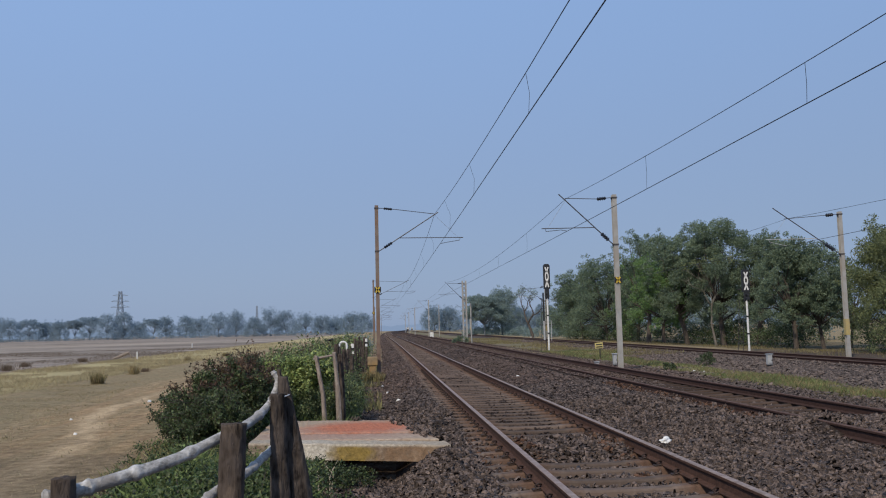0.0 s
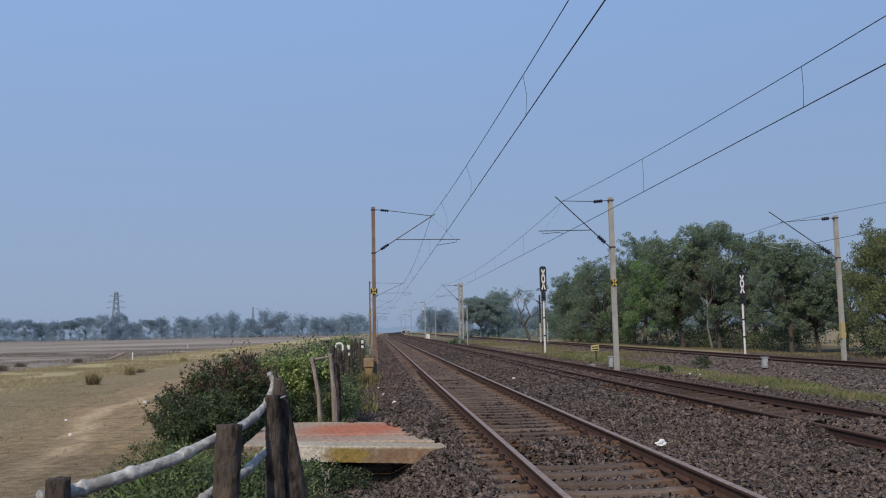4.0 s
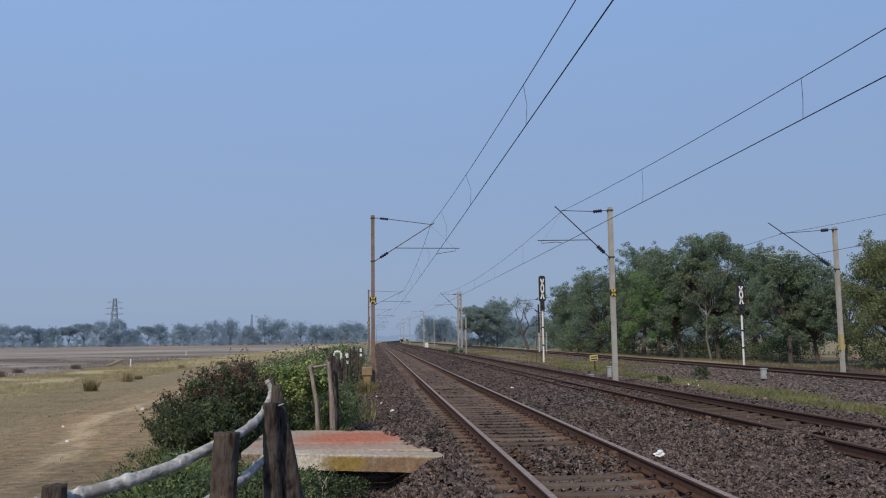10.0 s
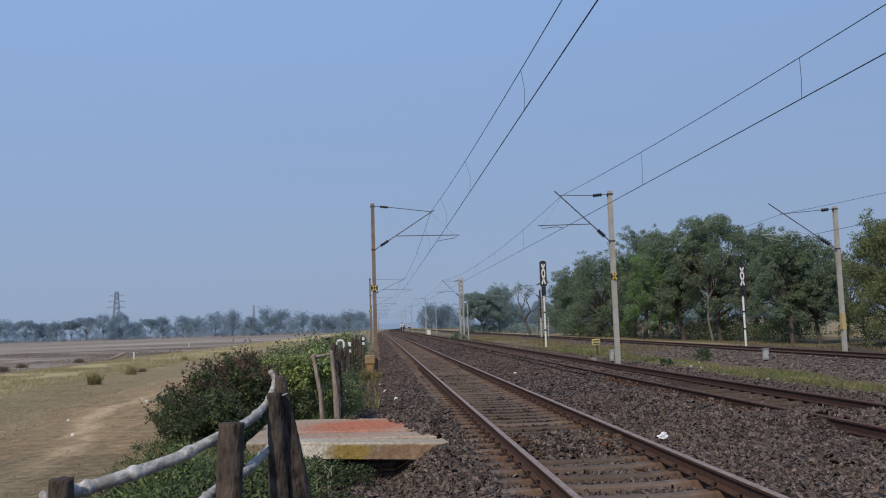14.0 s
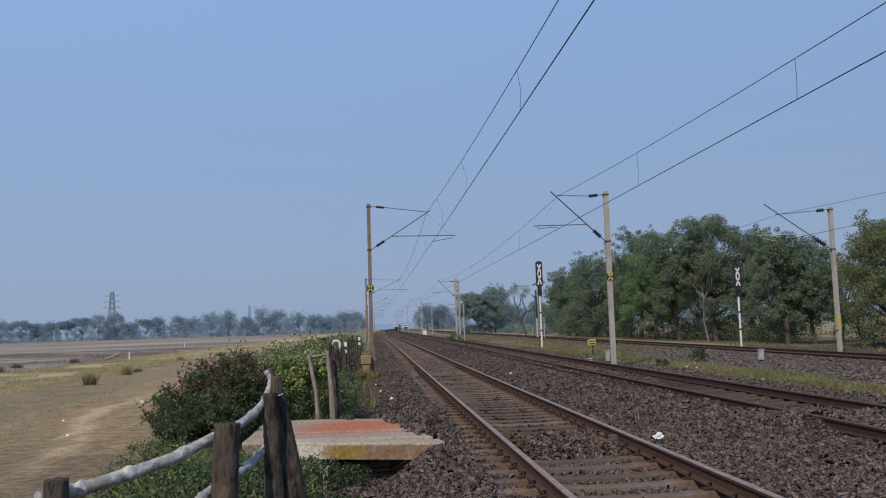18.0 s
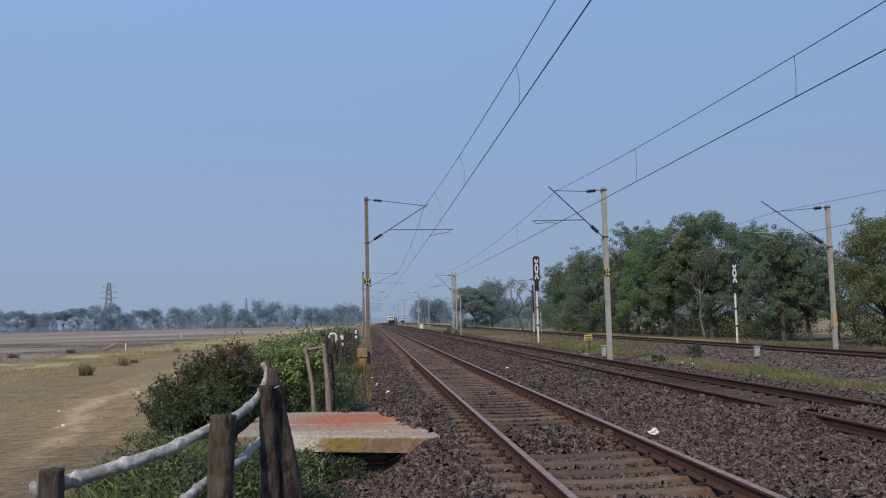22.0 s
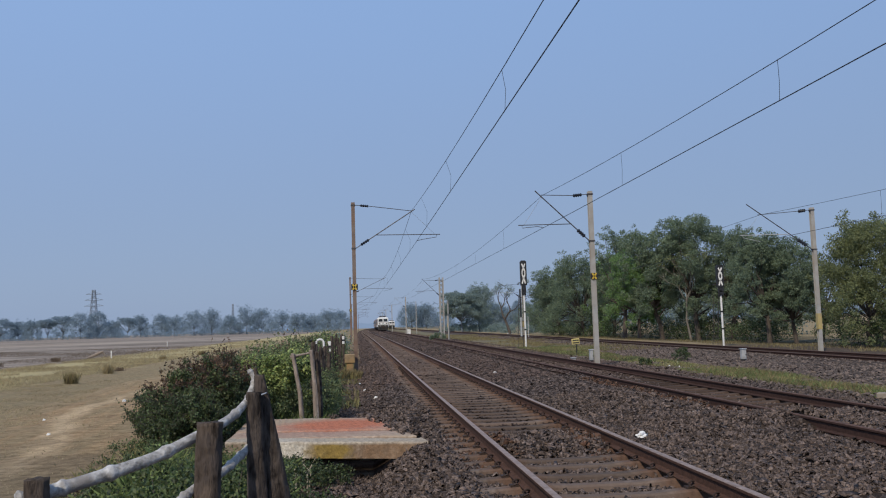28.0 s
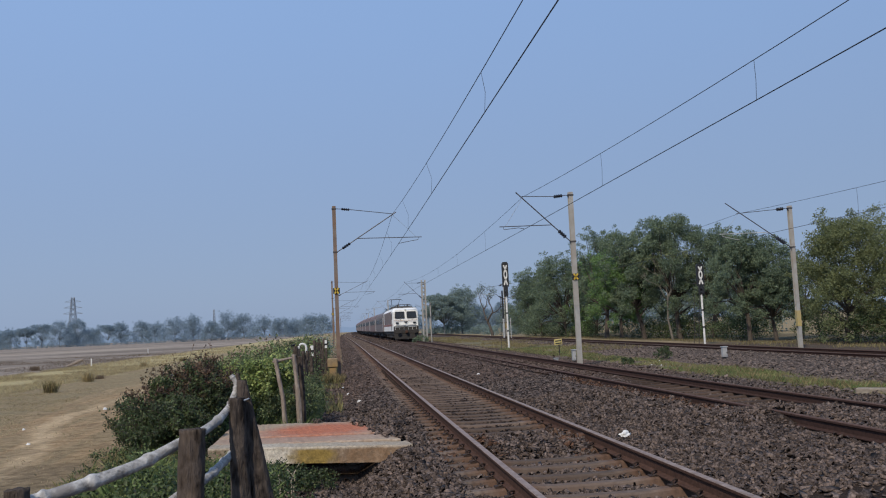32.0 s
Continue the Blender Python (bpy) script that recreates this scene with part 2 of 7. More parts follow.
M_SIGNY = mat("sun_bleached_yellow", (0.56, 0.46, 0.17), (0.42, 0.34, 0.14), 0.7, scale=8, bump=0.1)
M_TWIG = mat("dry_pale_twig", (0.46, 0.40, 0.31), (0.28, 0.23, 0.17), 0.9, scale=12, bump=0.2)
M_BEAM = mat("weathered_edge_beam", (0.385, 0.312, 0.235), (0.14, 0.105, 0.08), 0.92, scale=13, bump=1.0, dist=0.03, stain=(0.20, 0.145, 0.098), stain_scale=3.2, spec=0.12)
M_PLANK = mat("worn_red_painted_concrete", (0.52, 0.415, 0.315), (0.21, 0.157, 0.118), 0.92, scale=13, bump=0.8, dist=0.02, stain=(0.37, 0.285, 0.21), stain_scale=3.0, spec=0.12)
M_TOWER = mat("far_steel_lattice", (0.255, 0.295, 0.345), rough=0.7, metal=0.1, scale=0.5, bump=0)


def blotch(material, colour, at, reach, strength=1.0, ragged=0.9, soft=0.45):
    """A worn patch of paint or rust with an uneven edge round one place on the surface."""
    n, l = material.node_tree.nodes, material.node_tree.links
    socket = n["Principled BSDF"].inputs["Base Color"]
    under = socket.links[0].from_socket
    co = n.new("ShaderNodeTexCoord")
    place = n.new("ShaderNodeMapping")
    place.vector_type = "TEXTURE"
    place.inputs["Location"].default_value, place.inputs["Scale"].default_value = at, reach
    ln = n.new("ShaderNodeVectorMath")
    ln.operation = "LENGTH"
    l.new(co.outputs["Object"], place.inputs["Vector"])
    l.new(place.outputs["Vector"], ln.inputs[0])
    wear = n.new("ShaderNodeTexNoise")
    wear.inputs["Scale"].default_value, wear.inputs["Detail"].default_value, wear.inputs["Roughness"].default_value = 7.0, 7, 0.7
    l.new(co.outputs["Object"], wear.inputs["Vector"])
    push = n.new("ShaderNodeMath")
    push.operation, push.inputs[1].default_value = "MULTIPLY_ADD", ragged * 2
    l.new(wear.outputs["Fac"], push.inputs[0])
    l.new(ln.outputs["Value"], push.inputs[2])
    fade = n.new("ShaderNodeMapRange")
    fade.inputs["From Min"].default_value, fade.inputs["From Max"].default_value = 1.0 + ragged - soft, 1.0 + ragged + soft
    fade.inputs["To Min"].default_value, fade.inputs["To Max"].default_value = strength, 0.0
    l.new(push.outputs[0], fade.inputs["Value"])
    mx = n.new("ShaderNodeMixRGB")
    tint = n.new("ShaderNodeValToRGB")
    tint.color_ramp.elements[0].position, tint.color_ramp.elements[1].position = 0.36, 0.62
    tint.color_ramp.elements[0].color, tint.color_ramp.elements[1].color = (*[c * 0.55 for c in colour], 1), (*[c * 1.1 for c in colour], 1)
    grit = n.new("ShaderNodeTexNoise")
    grit.inputs["Scale"].default_value, grit.inputs["Detail"].default_value, grit.inputs["Roughness"].default_value = 19.0, 8, 0.75
    l.new(co.outputs["Object"], grit.inputs["Vector"])
    l.new(grit.outputs["Fac"], tint.inputs["Fac"])
    l.new(tint.outputs["Color"], mx.inputs["Color2"])
    l.new(fade.outputs[0], mx.inputs["Fac"])
    l.new(under, mx.inputs["Color1"])
    l.new(mx.outputs["Color"], socket)


# rust washed from the rails over the sleepers' seats
for side in (-1, 1):
    blotch(M_SLEEPER, (0.150, 0.082, 0.054), (side * 0.87, 0, -0.2), (0.28, 0.5, 0.5), 0.65)
# whitewash and ochre left on the front of the slab, rust towards its tip
blotch(M_BEAM, (0.23, 0.135, 0.075), (0.45, 13.0, -0.25), (0.55, 2.0, 0.2), 0.7)
blotch(M_BEAM, (0.66, 0.60, 0.51), (-1.15, 13.2, -0.25), (0.50, 2.0, 0.17), 0.9, 0.7, 0.25)
blotch(M_BEAM, (0.30, 0.205, 0.055), (-0.42, 13.0, -0.26), (0.33, 2.0, 0.15), 0.9, 0.7, 0.3)
# thin pale band along the top edge of the beam
blotch(M_BEAM, (0.50, 0.43, 0.34), (-0.5, 13.2, -0.12), (1.8, 2.0, 0.035), 0.8, 0.7, 0.4)
# worn red paint across the planks
blotch(M_PLANK, (0.40, 0.215, 0.165), (-0.5, 14.75, -0.14), (1.35, 0.85, 1.0), 0.6, 0.8, 0.6)
blotch(M_PLANK, (0.50, 0.175, 0.100), (-0.30, 15.62, -0.14), (0.98, 0.92, 1.0), 0.95, 0.45, 0.35)


def field_material():
    """Bare path, dry grass belt and brown fallow laid out over the field by place."""
    m = bpy.data.materials.new("field_soil")
    m.use_nodes = True
    n, l = m.node_tree.nodes, m.node_tree.links
    b = n["Principled BSDF"]
    b.inputs["Roughness"].default_value = 0.95
    b.inputs["Specular IOR Level"].default_value = 0.1
    co = n.new("ShaderNodeTexCoord")
    sep = n.new("ShaderNodeSeparateXYZ")
    big = n.new("ShaderNodeTexNoise")
    big.inputs["Scale"].default_value, big.inputs["Detail"].default_value = 0.11, 5
    fine = n.new("ShaderNodeTexNoise")
    fine.inputs["Scale"].default_value, fine.inputs["Detail"].default_value, fine.inputs["Roughness"].default_value = 4.2, 9, 0.75
    for nn in (big, fine):
        l.new(co.outputs["Object"], nn.inputs["Vector"])
    l.new(co.outputs["Object"], sep.inputs[0])

    def math_node(op, a, c, clamp=False):
        k = n.new("ShaderNodeMath")
        k.operation, k.use_clamp = op, clamp
        for i, v in enumerate((a, c)):
            if isinstance(v, (int, float)):
                k.inputs[i].default_value = v
            else:
                l.new(v, k.inputs[i])
        return k.outputs[0]

    def band(value, lo, hi, soft):
        up = math_node("DIVIDE", math_node("SUBTRACT", value, lo), soft, True)
        down = math_node("DIVIDE", math_node("SUBTRACT", hi, value), soft, True)
        return math_node("MULTIPLY", up, down)

    def mix(fac, a, c):
        k = n.new("ShaderNodeMixRGB")
        l.new(fac, k.inputs["Fac"])
        for i, v in (("Color1", a), ("Color2", c)):
            if isinstance(v, tuple):
                k.inputs[i].default_value = (*v, 1)
            else:
                l.new(v, k.inputs[i])
        return k.outputs["Color"]

    wob = math_node("MULTIPLY", math_node("SUBTRACT", big.outputs["Fac"], 0.5), 40.0)
    streak = n.new("ShaderNodeTexNoise")
    streak.inputs["Scale"].default_value, streak.inputs["Detail"].default_value, streak.inputs["Roughness"].default_value = 1.0, 7, 0.6
    turn = n.new("ShaderNodeMapping")
    turn.inputs["Rotation"].default_value = (0, 0, radians(-9.4))
    turn.inputs["Scale"].default_value = (3.2, 0.30, 1)
    l.new(co.outputs["Object"], turn.inputs["Vector"])
    l.new(turn.outputs["Vector"], streak.inputs["Vector"])
    patch = n.new("ShaderNodeTexNoise")
    patch.inputs["Scale"].default_value, patch.inputs["Detail"].default_value = 0.55, 6
    l.new(co.outputs["Object"], patch.inputs["Vector"])
    crisp = band(fine.outputs["Fac"], 0.36, 2.0, 0.26)
    rough_patch = band(patch.outputs["Fac"], 0.42, 2.0, 0.18)
    edge = n.new("ShaderNodeTexNoise")
    edge.inputs["Scale"].default_value, edge.inputs["Detail"].default_value = 0.30, 6
    l.new(co.outputs["Object"], edge.inputs["Vector"])
    across = math_node("ADD", sep.outputs["X"], math_node("MULTIPLY", math_node("SUBTRACT", edge.outputs["Fac"], 0.5), 5.0))
    soil = mix(crisp, (0.186, 0.138, 0.079), (0.378, 0.286, 0.165))
    soil = mix(math_node("MULTIPLY", rough_patch, 0.75), soil, mix(crisp, (0.176, 0.138, 0.079), (0.355, 0.282, 0.162)))
    # trodden path beside the hedge, worn in streaks
    swing = math_node("MULTIPLY", math_node("DIVIDE", math_node("SUBTRACT", 25.0, sep.outputs["Y"]), 13.0, True), 2.7)
    lane = math_node("SUBTRACT", math_node("ADD", math_node("ADD", sep.outputs["X"], math_node("MULTIPLY", math_node("SUBTRACT", edge.outputs["Fac"], 0.5), 1.6)), 7.3), swing)
    worn = band(streak.outputs["Fac"], 0.44, 2.0, 0.13)
    open_to = math_node("ADD", math_node("MULTIPLY", math_node("DIVIDE", math_node("SUBTRACT", sep.outputs["Y"], 12.0), 6.0, True), 0.65), 0.35)
    path = math_node("MULTIPLY", math_node("MULTIPLY", band(lane, -2.7, 2.6, 1.5), open_to), math_node("ADD", math_node("MULTIPLY", worn, 0.5), 0.25))
    soil = mix(path, soil, mix(crisp, (0.295, 0.184, 0.096), (0.560, 0.375, 0.208)))
    rut = math_node("MULTIPLY", math_node("MAXIMUM", band(lane, -0.75, 0.15, 0.35), math_node("MULTIPLY", band(lane, -2.3, -1.7, 0.4), 0.45)), math_node("ADD", math_node("MULTIPLY", open_to, 0.4), 0.6))
    soil = mix(math_node("MULTIPLY", rut, math_node("ADD", math_node("MULTIPLY", worn, 0.55), 0.45)), soil, mix(crisp, (0.430, 0.300, 0.170), (0.700, 0.520, 0.320)))
    clod = band(patch.outputs["Fac"], 0.0, 0.47, 0.12)
    soil = mix(math_node("MULTIPLY", math_node("MULTIPLY", clod, path), 0.72), soil, (0.175, 0.122, 0.074))
    # churned brown earth and litter where the path meets the fence
    churned = math_node("MULTIPLY", band(math_node("ADD", sep.outputs["Y"], math_node("MULTIPLY", patch.outputs["Fac"], 5.0)), -60.0, 19.2, 3.0), 0.68)
    soil = mix(churned, soil, mix(crisp, (0.130, 0.096, 0.058), (0.330, 0.245, 0.150)))
    # strip of tall dry grass along the path, brown fallow beyond it
    belt = math_node("MULTIPLY", band(across, -22.6, -13.6, 1.2), band(sep.outputs["Y"], 24.0, 900.0, 8.0))
    soil = mix(math_node("MULTIPLY", belt, math_node("ADD", math_node("MULTIPLY", rough_patch, 0.3), 0.65)), soil, mix(crisp, (0.370, 0.302, 0.150), (0.560, 0.465, 0.250)))
    # darker brown soil below the trees beyond the outer track, in place of their shade
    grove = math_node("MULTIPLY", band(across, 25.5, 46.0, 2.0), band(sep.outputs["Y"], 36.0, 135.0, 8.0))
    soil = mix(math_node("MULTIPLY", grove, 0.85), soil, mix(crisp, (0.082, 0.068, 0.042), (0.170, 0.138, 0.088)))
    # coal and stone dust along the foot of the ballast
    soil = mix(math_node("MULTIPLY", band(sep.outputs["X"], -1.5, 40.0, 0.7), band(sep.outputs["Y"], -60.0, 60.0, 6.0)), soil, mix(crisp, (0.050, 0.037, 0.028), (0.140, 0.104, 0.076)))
    far = band(across, -9000.0, -22.4, 1.2)
    strip = n.new("ShaderNodeTexNoise")
    strip.inputs["Scale"].default_value, strip.inputs["Detail"].default_value = 1.0, 4
    wide = n.new("ShaderNodeMapping")
    wide.inputs["Scale"].default_value = (0.022, 0.060, 1)
    l.new(co.outputs["Object"], wide.inputs["Vector"])
    l.new(wide.outputs["Vector"], strip.inputs["Vector"])
    soil = mix(far, soil, mix(band(strip.outputs["Fac"], 0.40, 2.0, 0.2), (0.212, 0.173, 0.138), (0.365, 0.303, 0.250)))
    mottle = band(math_node("ADD", math_node("MULTIPLY", patch.outputs["Fac"], 0.5), math_node("MULTIPLY", big.outputs["Fac"], 0.5)), 0.50, 2.0, 0.10)
    soil = mix(math_node("MULTIPLY", math_node("MULTIPLY", far, mottle), 0.6), soil, (0.135, 0.108, 0.084))
    bare = math_node("MULTIPLY", band(math_node("ADD", sep.outputs["Y"], wob), 190.0, 262.0, 16.0), band(sep.outputs["X"], -9000.0, -40.0, 10.0))
    soil = mix(math_node("MULTIPLY", math_node("MULTIPLY", bare, rough_patch), 0.7), soil, (0.400, 0.325, 0.245))
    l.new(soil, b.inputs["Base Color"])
    bp = n.new("ShaderNodeBump")
    bp.inputs["Strength"].default_value, bp.inputs["Distance"].default_value = 1.0, 0.10
    l.new(fine.outputs["Fac"], bp.inputs["Height"])
    l.new(bp.outputs["Normal"], b.inputs["Normal"])
    return m


M_FIELD = field_material()


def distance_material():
    """Even glowing blue-grey of the farthest woods; the haze is put into the emission."""
    m = bpy.data.materials.new("far_haze_glow")
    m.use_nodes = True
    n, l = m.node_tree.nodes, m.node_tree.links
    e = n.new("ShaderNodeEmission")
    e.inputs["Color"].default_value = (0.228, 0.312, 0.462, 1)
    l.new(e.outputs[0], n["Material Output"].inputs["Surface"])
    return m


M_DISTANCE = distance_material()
M_VERGE = mat("verge_soil", (0.225, 0.182, 0.120), (0.130, 0.105, 0.070), 0.95, scale=2.0, bump=0.6, dist=0.05, stain=(0.150, 0.145, 0.058), stain_scale=0.4, spec=0.12)

# ---- mesh helpers ----


def part(name, bm, material, parent=None, label="", smooth=False):
    """One bmesh as one mesh object under a thing or a part."""
    me = bpy.data.meshes.new(name)
    bm.to_mesh(me)
    bm.free()
    for mm in material if isinstance(material, (list, tuple)) else (material,):
        me.materials.append(mm)
    if smooth:
        for p in me.polygons:
            p.use_smooth = True
    ob = new(name, me)
    ob.parent = parent
    if label:
        tagged(ob, label)
    return ob


def shared(name, me, parent, m):
    ob = new(name, me)
    ob.parent = parent
    ob.matrix_basis = m
    return ob


def empty(name, label, category, group="", at=None):
    ob = tagged(new(name), label, category, group)
    ob.empty_display_size = 0.2
    if at is not None:
        ob.matrix_basis = at
    return ob


def box(bm, lo, hi, bevel=0.0, mi=0, m=None):
    lo, hi = Vector(lo), Vector(hi)
    r = bmesh.ops.create_cube(bm, size=1.0)
    c, s = (lo + hi) / 2, hi - lo
    for v in r["verts"]:
        v.co = Vector((v.co.x * s.x, v.co.y * s.y, v.co.z * s.z)) + c
        if m is not None:
            v.co = m @ v.co
    faces = {f for v in r["verts"] for f in v.link_faces}
    for f in faces:
        f.material_index = mi
    if bevel:
        ed = {e for v in r["verts"] for e in v.link_edges}
        res = bmesh.ops.bevel(bm, geom=list(ed), offset=bevel, segments=1, affect="EDGES")
        for f in res["faces"]:
            f.material_index = mi
    return bm


def rod(bm, pts, radii, sides=8, cap=True, mi=0):
    """A tube through points with a radius at each."""
    rings = []
    pts = [Vector(p) for p in pts]
    if not isinstance(radii, (list, tuple)):
        radii = [radii] * len(pts)
    for i, p in enumerate(pts):
        d = (pts[min(i + 1, len(pts) - 1)] - pts[max(i - 1, 0)]).normalized()
        a = d.orthogonal().normalized() if abs(d.z) > 0.9 else d.cross(Vector((0, 0, 1))).normalized()
        b = d.cross(a)
        rings.append([bm.verts.new(p + (a * math.cos(2 * math.pi * k / sides) + b * math.sin(2 * math.pi * k / sides)) * radii[i]) for k in range(sides)])
    for r0, r1 in zip(rings, rings[1:]):
        for k in range(sides):
            bm.faces.new((r0[k], r0[(k + 1) % sides], r1[(k + 1) % sides], r1[k])).material_index = mi
    if cap:
        bm.faces.new(rings[0][::-1]).material_index = mi
        bm.faces.new(rings[-1]).material_index = mi
    return bm


def soup(name, verts, faces, material, parent=None):
    """A mesh from arrays of equal-sided faces."""
    me = bpy.data.meshes.new(name)
    verts, faces = np.asarray(verts, np.float32), np.asarray(faces, np.int32)
    k = faces.shape[1]
    me.vertices.add(len(verts))
    me.vertices.foreach_set("co", verts.ravel())
    me.loops.add(faces.size)
    me.loops.foreach_set("vertex_index", faces.ravel())
    me.polygons.add(len(faces))
    me.polygons.foreach_set("loop_start", np.arange(0, faces.size, k, dtype=np.int32))
    me.materials.append(material)
    me.update(calc_edges=True)
    me.validate()
    ob = new(name, me)
    ob.parent = parent
    return ob




def leaf_cloud(points, size, rng, droop=0.3, aspect=0.5, outward=None, simple=False):
    """Folded leaf blades, one at each point: vertices and triangles."""
    n = len(points)
    a = rng.normal(size=(n, 3))
    if outward is not None:
        a = a * 0.8 + outward
    a[:, 2] -= droop
    a /= np.linalg.norm(a, axis=1)[:, None]
    b = np.cross(a, rng.normal(size=(n, 3)))
    b /= np.linalg.norm(b, axis=1)[:, None]
    c = np.cross(a, b)
    s = (size * rng.uniform(0.6, 1.35, n))[:, None]
    if simple:
        v = np.stack([points - a * s * 0.5 - b * s * aspect, points - a * s * 0.5 + b * s * aspect, points + a * s * 0.5], 1).reshape(-1, 3)
        return v, np.arange(n * 3).reshape(-1, 3)
    v = np.stack([points - a * s * 0.5, points + b * s * aspect + c * s * 0.12, points + a * s * 0.5, points - b * s * aspect + c * s * 0.12], 1).reshape(-1, 3)
    i = np.arange(n)[:, None] * 4
    f = np.concatenate([i + np.array([0, 1, 2]), i + np.array([0, 2, 3])], 1).reshape(-1, 3)
    return v, f


def blades(xy, z, height, width, rng, lean=0.35):
    """Grass blades as single bent triangles pairs on given feet."""
    n = len(xy)
    foot = np.column_stack([xy, z])
    az = rng.uniform(0, 2 * np.pi, n)
    h = height * rng.uniform(0.5, 1.4, n)
    side = np.column_stack([np.cos(az), np.sin(az), np.zeros(n)]) * (width * rng.uniform(0.6, 1.4, n))[:, None]
    az2 = rng.uniform(0, 2 * np.pi, n)
    bend = np.column_stack([np.cos(az2), np.sin(az2), np.zeros(n)]) * (lean * h * rng.uniform(0, 1.6, n))[:, None]
    up = np.column_stack([np.zeros(n), np.zeros(n), h])
    v = np.stack([foot - side, foot + side, foot + up * 0.55 + bend * 0.35 + side * 0.7, foot + up + bend], 1).reshape(-1, 3)
    i = np.arange(n)[:, None] * 4
    f = np.concatenate([i + np.array([0, 1, 2]), i + np.array([0, 2, 3])], 1).reshape(-1, 3)
    return v, f


# ---- plan ----
X1, X2, X3 = 2.63, 7.66, 20.3      # track centres
Z2 = 0.03                          # rail level of the second track
Z3 = -0.15                         # rail level of the third track
GAUGE = 1.74                       # between rail centres
CURVE_FROM, CURVE_LEN, CURVE_SLOPE = 330.0, 100.0, 0.034
SKEW = 0.0051                      # the line leaves the y axis by this much


def bend(y):
    """How far the whole line has swung to the right by y: a slight sway, a curve, straight again."""
    u = min(max(0.0, y - CURVE_FROM), CURVE_LEN)
    return SKEW * y - 0.9 * math.exp(-((y - 220.0) / 90.0) ** 2) + CURVE_SLOPE * (u * u / (2 * CURVE_LEN) + max(0.0, y - CURVE_FROM - CURVE_LEN))


def rise(y):
    """The line climbs gently into the distance."""
    return 0.002 * min(max(0.0, y - 30.0), 400.0)


def heading(y):
    return -math.degrees(math.atan((bend(y + 1.0) - bend(y - 1.0)) / 2.0))


def outer(y):
    """How far the outer track draws in towards the others beyond y = 250."""
    return -6.0 * smooth(250.0, 480.0, y)


def lump(x, y, s=1.0):
    return noise.noise(Vector((x * s, y * s, 0.0)))


def smooth(a, b, v):
    """Eases from 0 at a to 1 at b."""
    v = min(1.0, max(0.0, (v - a) / (b - a)))
    return v * v * (3 - 2 * v)


def ground_z(x, y):
    """Level of the natural ground."""
    x = x - bend(y)
    ditch = (0.25 - 0.08 * smooth(14.5, 19.0, y)) * smooth(-2.6, -1.0, x) * (1 - smooth(0.4, 1.2, x))
    z = -0.45 - ditch + 0.05 * lump(x, y, 0.25)
    z += 0.42 * smooth(7.0, 3.0, y) * smooth(-2.5, -0.5, x) * smooth(1.5, 0.5, x)
    if x > 10.0:
        z = -0.42 + 0.14 * (1 - smooth(10.0, 13.0, x)) + 0.05 * lump(x, y, 0.4)
    if x > 25.0:
        z -= 0.25 * smooth(25.0, 32.0, x)
    z -= 0.2 * smooth(13.7, 14.5, x) * smooth(24.5, 22.8, x) * smooth(60.0, 50.0, y)
    return z + rise(y) * smooth(-2.5, 0.5, x) * smooth(60.0, 30.0, x)


def bed_z(x, y):
    """Top of the ballast over the two main tracks."""
    x = x - bend(y)
    z = rise(y) - 0.215 + 0.02 * lump(x, y, 1.1) + 0.012 * lump(x, y, 3.7)
    z -= 0.130 * smooth(1.42, 1.20, abs(x - X1)) * (1 - 0.7 * smooth(27.0, 33.0, y)) + 0.075 * smooth(1.5, 1.32, abs(x - X2)) * smooth(14.4, 17.0, y)
    lo = -0.15 - 0.45 * smooth(15.5, 21.0, y)
    z -= 0.62 * (1 - smooth(lo, 1.15, x)) ** 1.2 * (0.2 + 0.8 * smooth(4.0, 9.0, y))
    z -= 0.13 * smooth(9.4, 11.4, x)
    z += 0.17 * math.exp(-((x - 6.85) / 0.5) ** 2 - ((y - 13.0) / 0.5) ** 2)
    z += 0.15 * smooth(14.9, 13.7, y) * smooth(0.86, 0.70, abs(x - X2))
    # loose heap over the sleepers of the near track, and the low hump between the tracks
    z += 0.175 * math.exp(-((y - 12.4) / 0.9) ** 4) * smooth(0.85, 0.7, abs(x - X1))
    z += 0.10 * math.exp(-((x - 0.72) / 0.32) ** 2 - ((y - 12.45) / 0.6) ** 2)
    z += (0.165 - 0.025 * smooth(13.6, 15.0, y) + 0.05 * noise.noise(Vector((0.0, y * 0.23, 9.0))) + 0.02 * noise.noise(Vector((x * 2.0, y * 1.1, 4.0)))) * smooth(4.0, 5.9, x) * smooth(6.81, 6.70, x) * (0.3 + 0.7 * smooth(12.0, 13.6, y))
    return z


def bed3_z(x, y):
    x = x - bend(y) - outer(y)
    apron = smooth(17.0, 16.0, x) * smooth(50.0, 62.0, y)
    return rise(y) + Z3 - 0.215 + 0.085 * smooth(1.9, 1.3, abs(x - X3)) + 0.03 * lump(x, y, 1.1) - 0.06 * smooth(18.9, 14.0, x) - 0.22 * smooth(14.3, 13.5, x) - 0.12 * apron - 0.3 * smooth(22.3, 23.8, x)


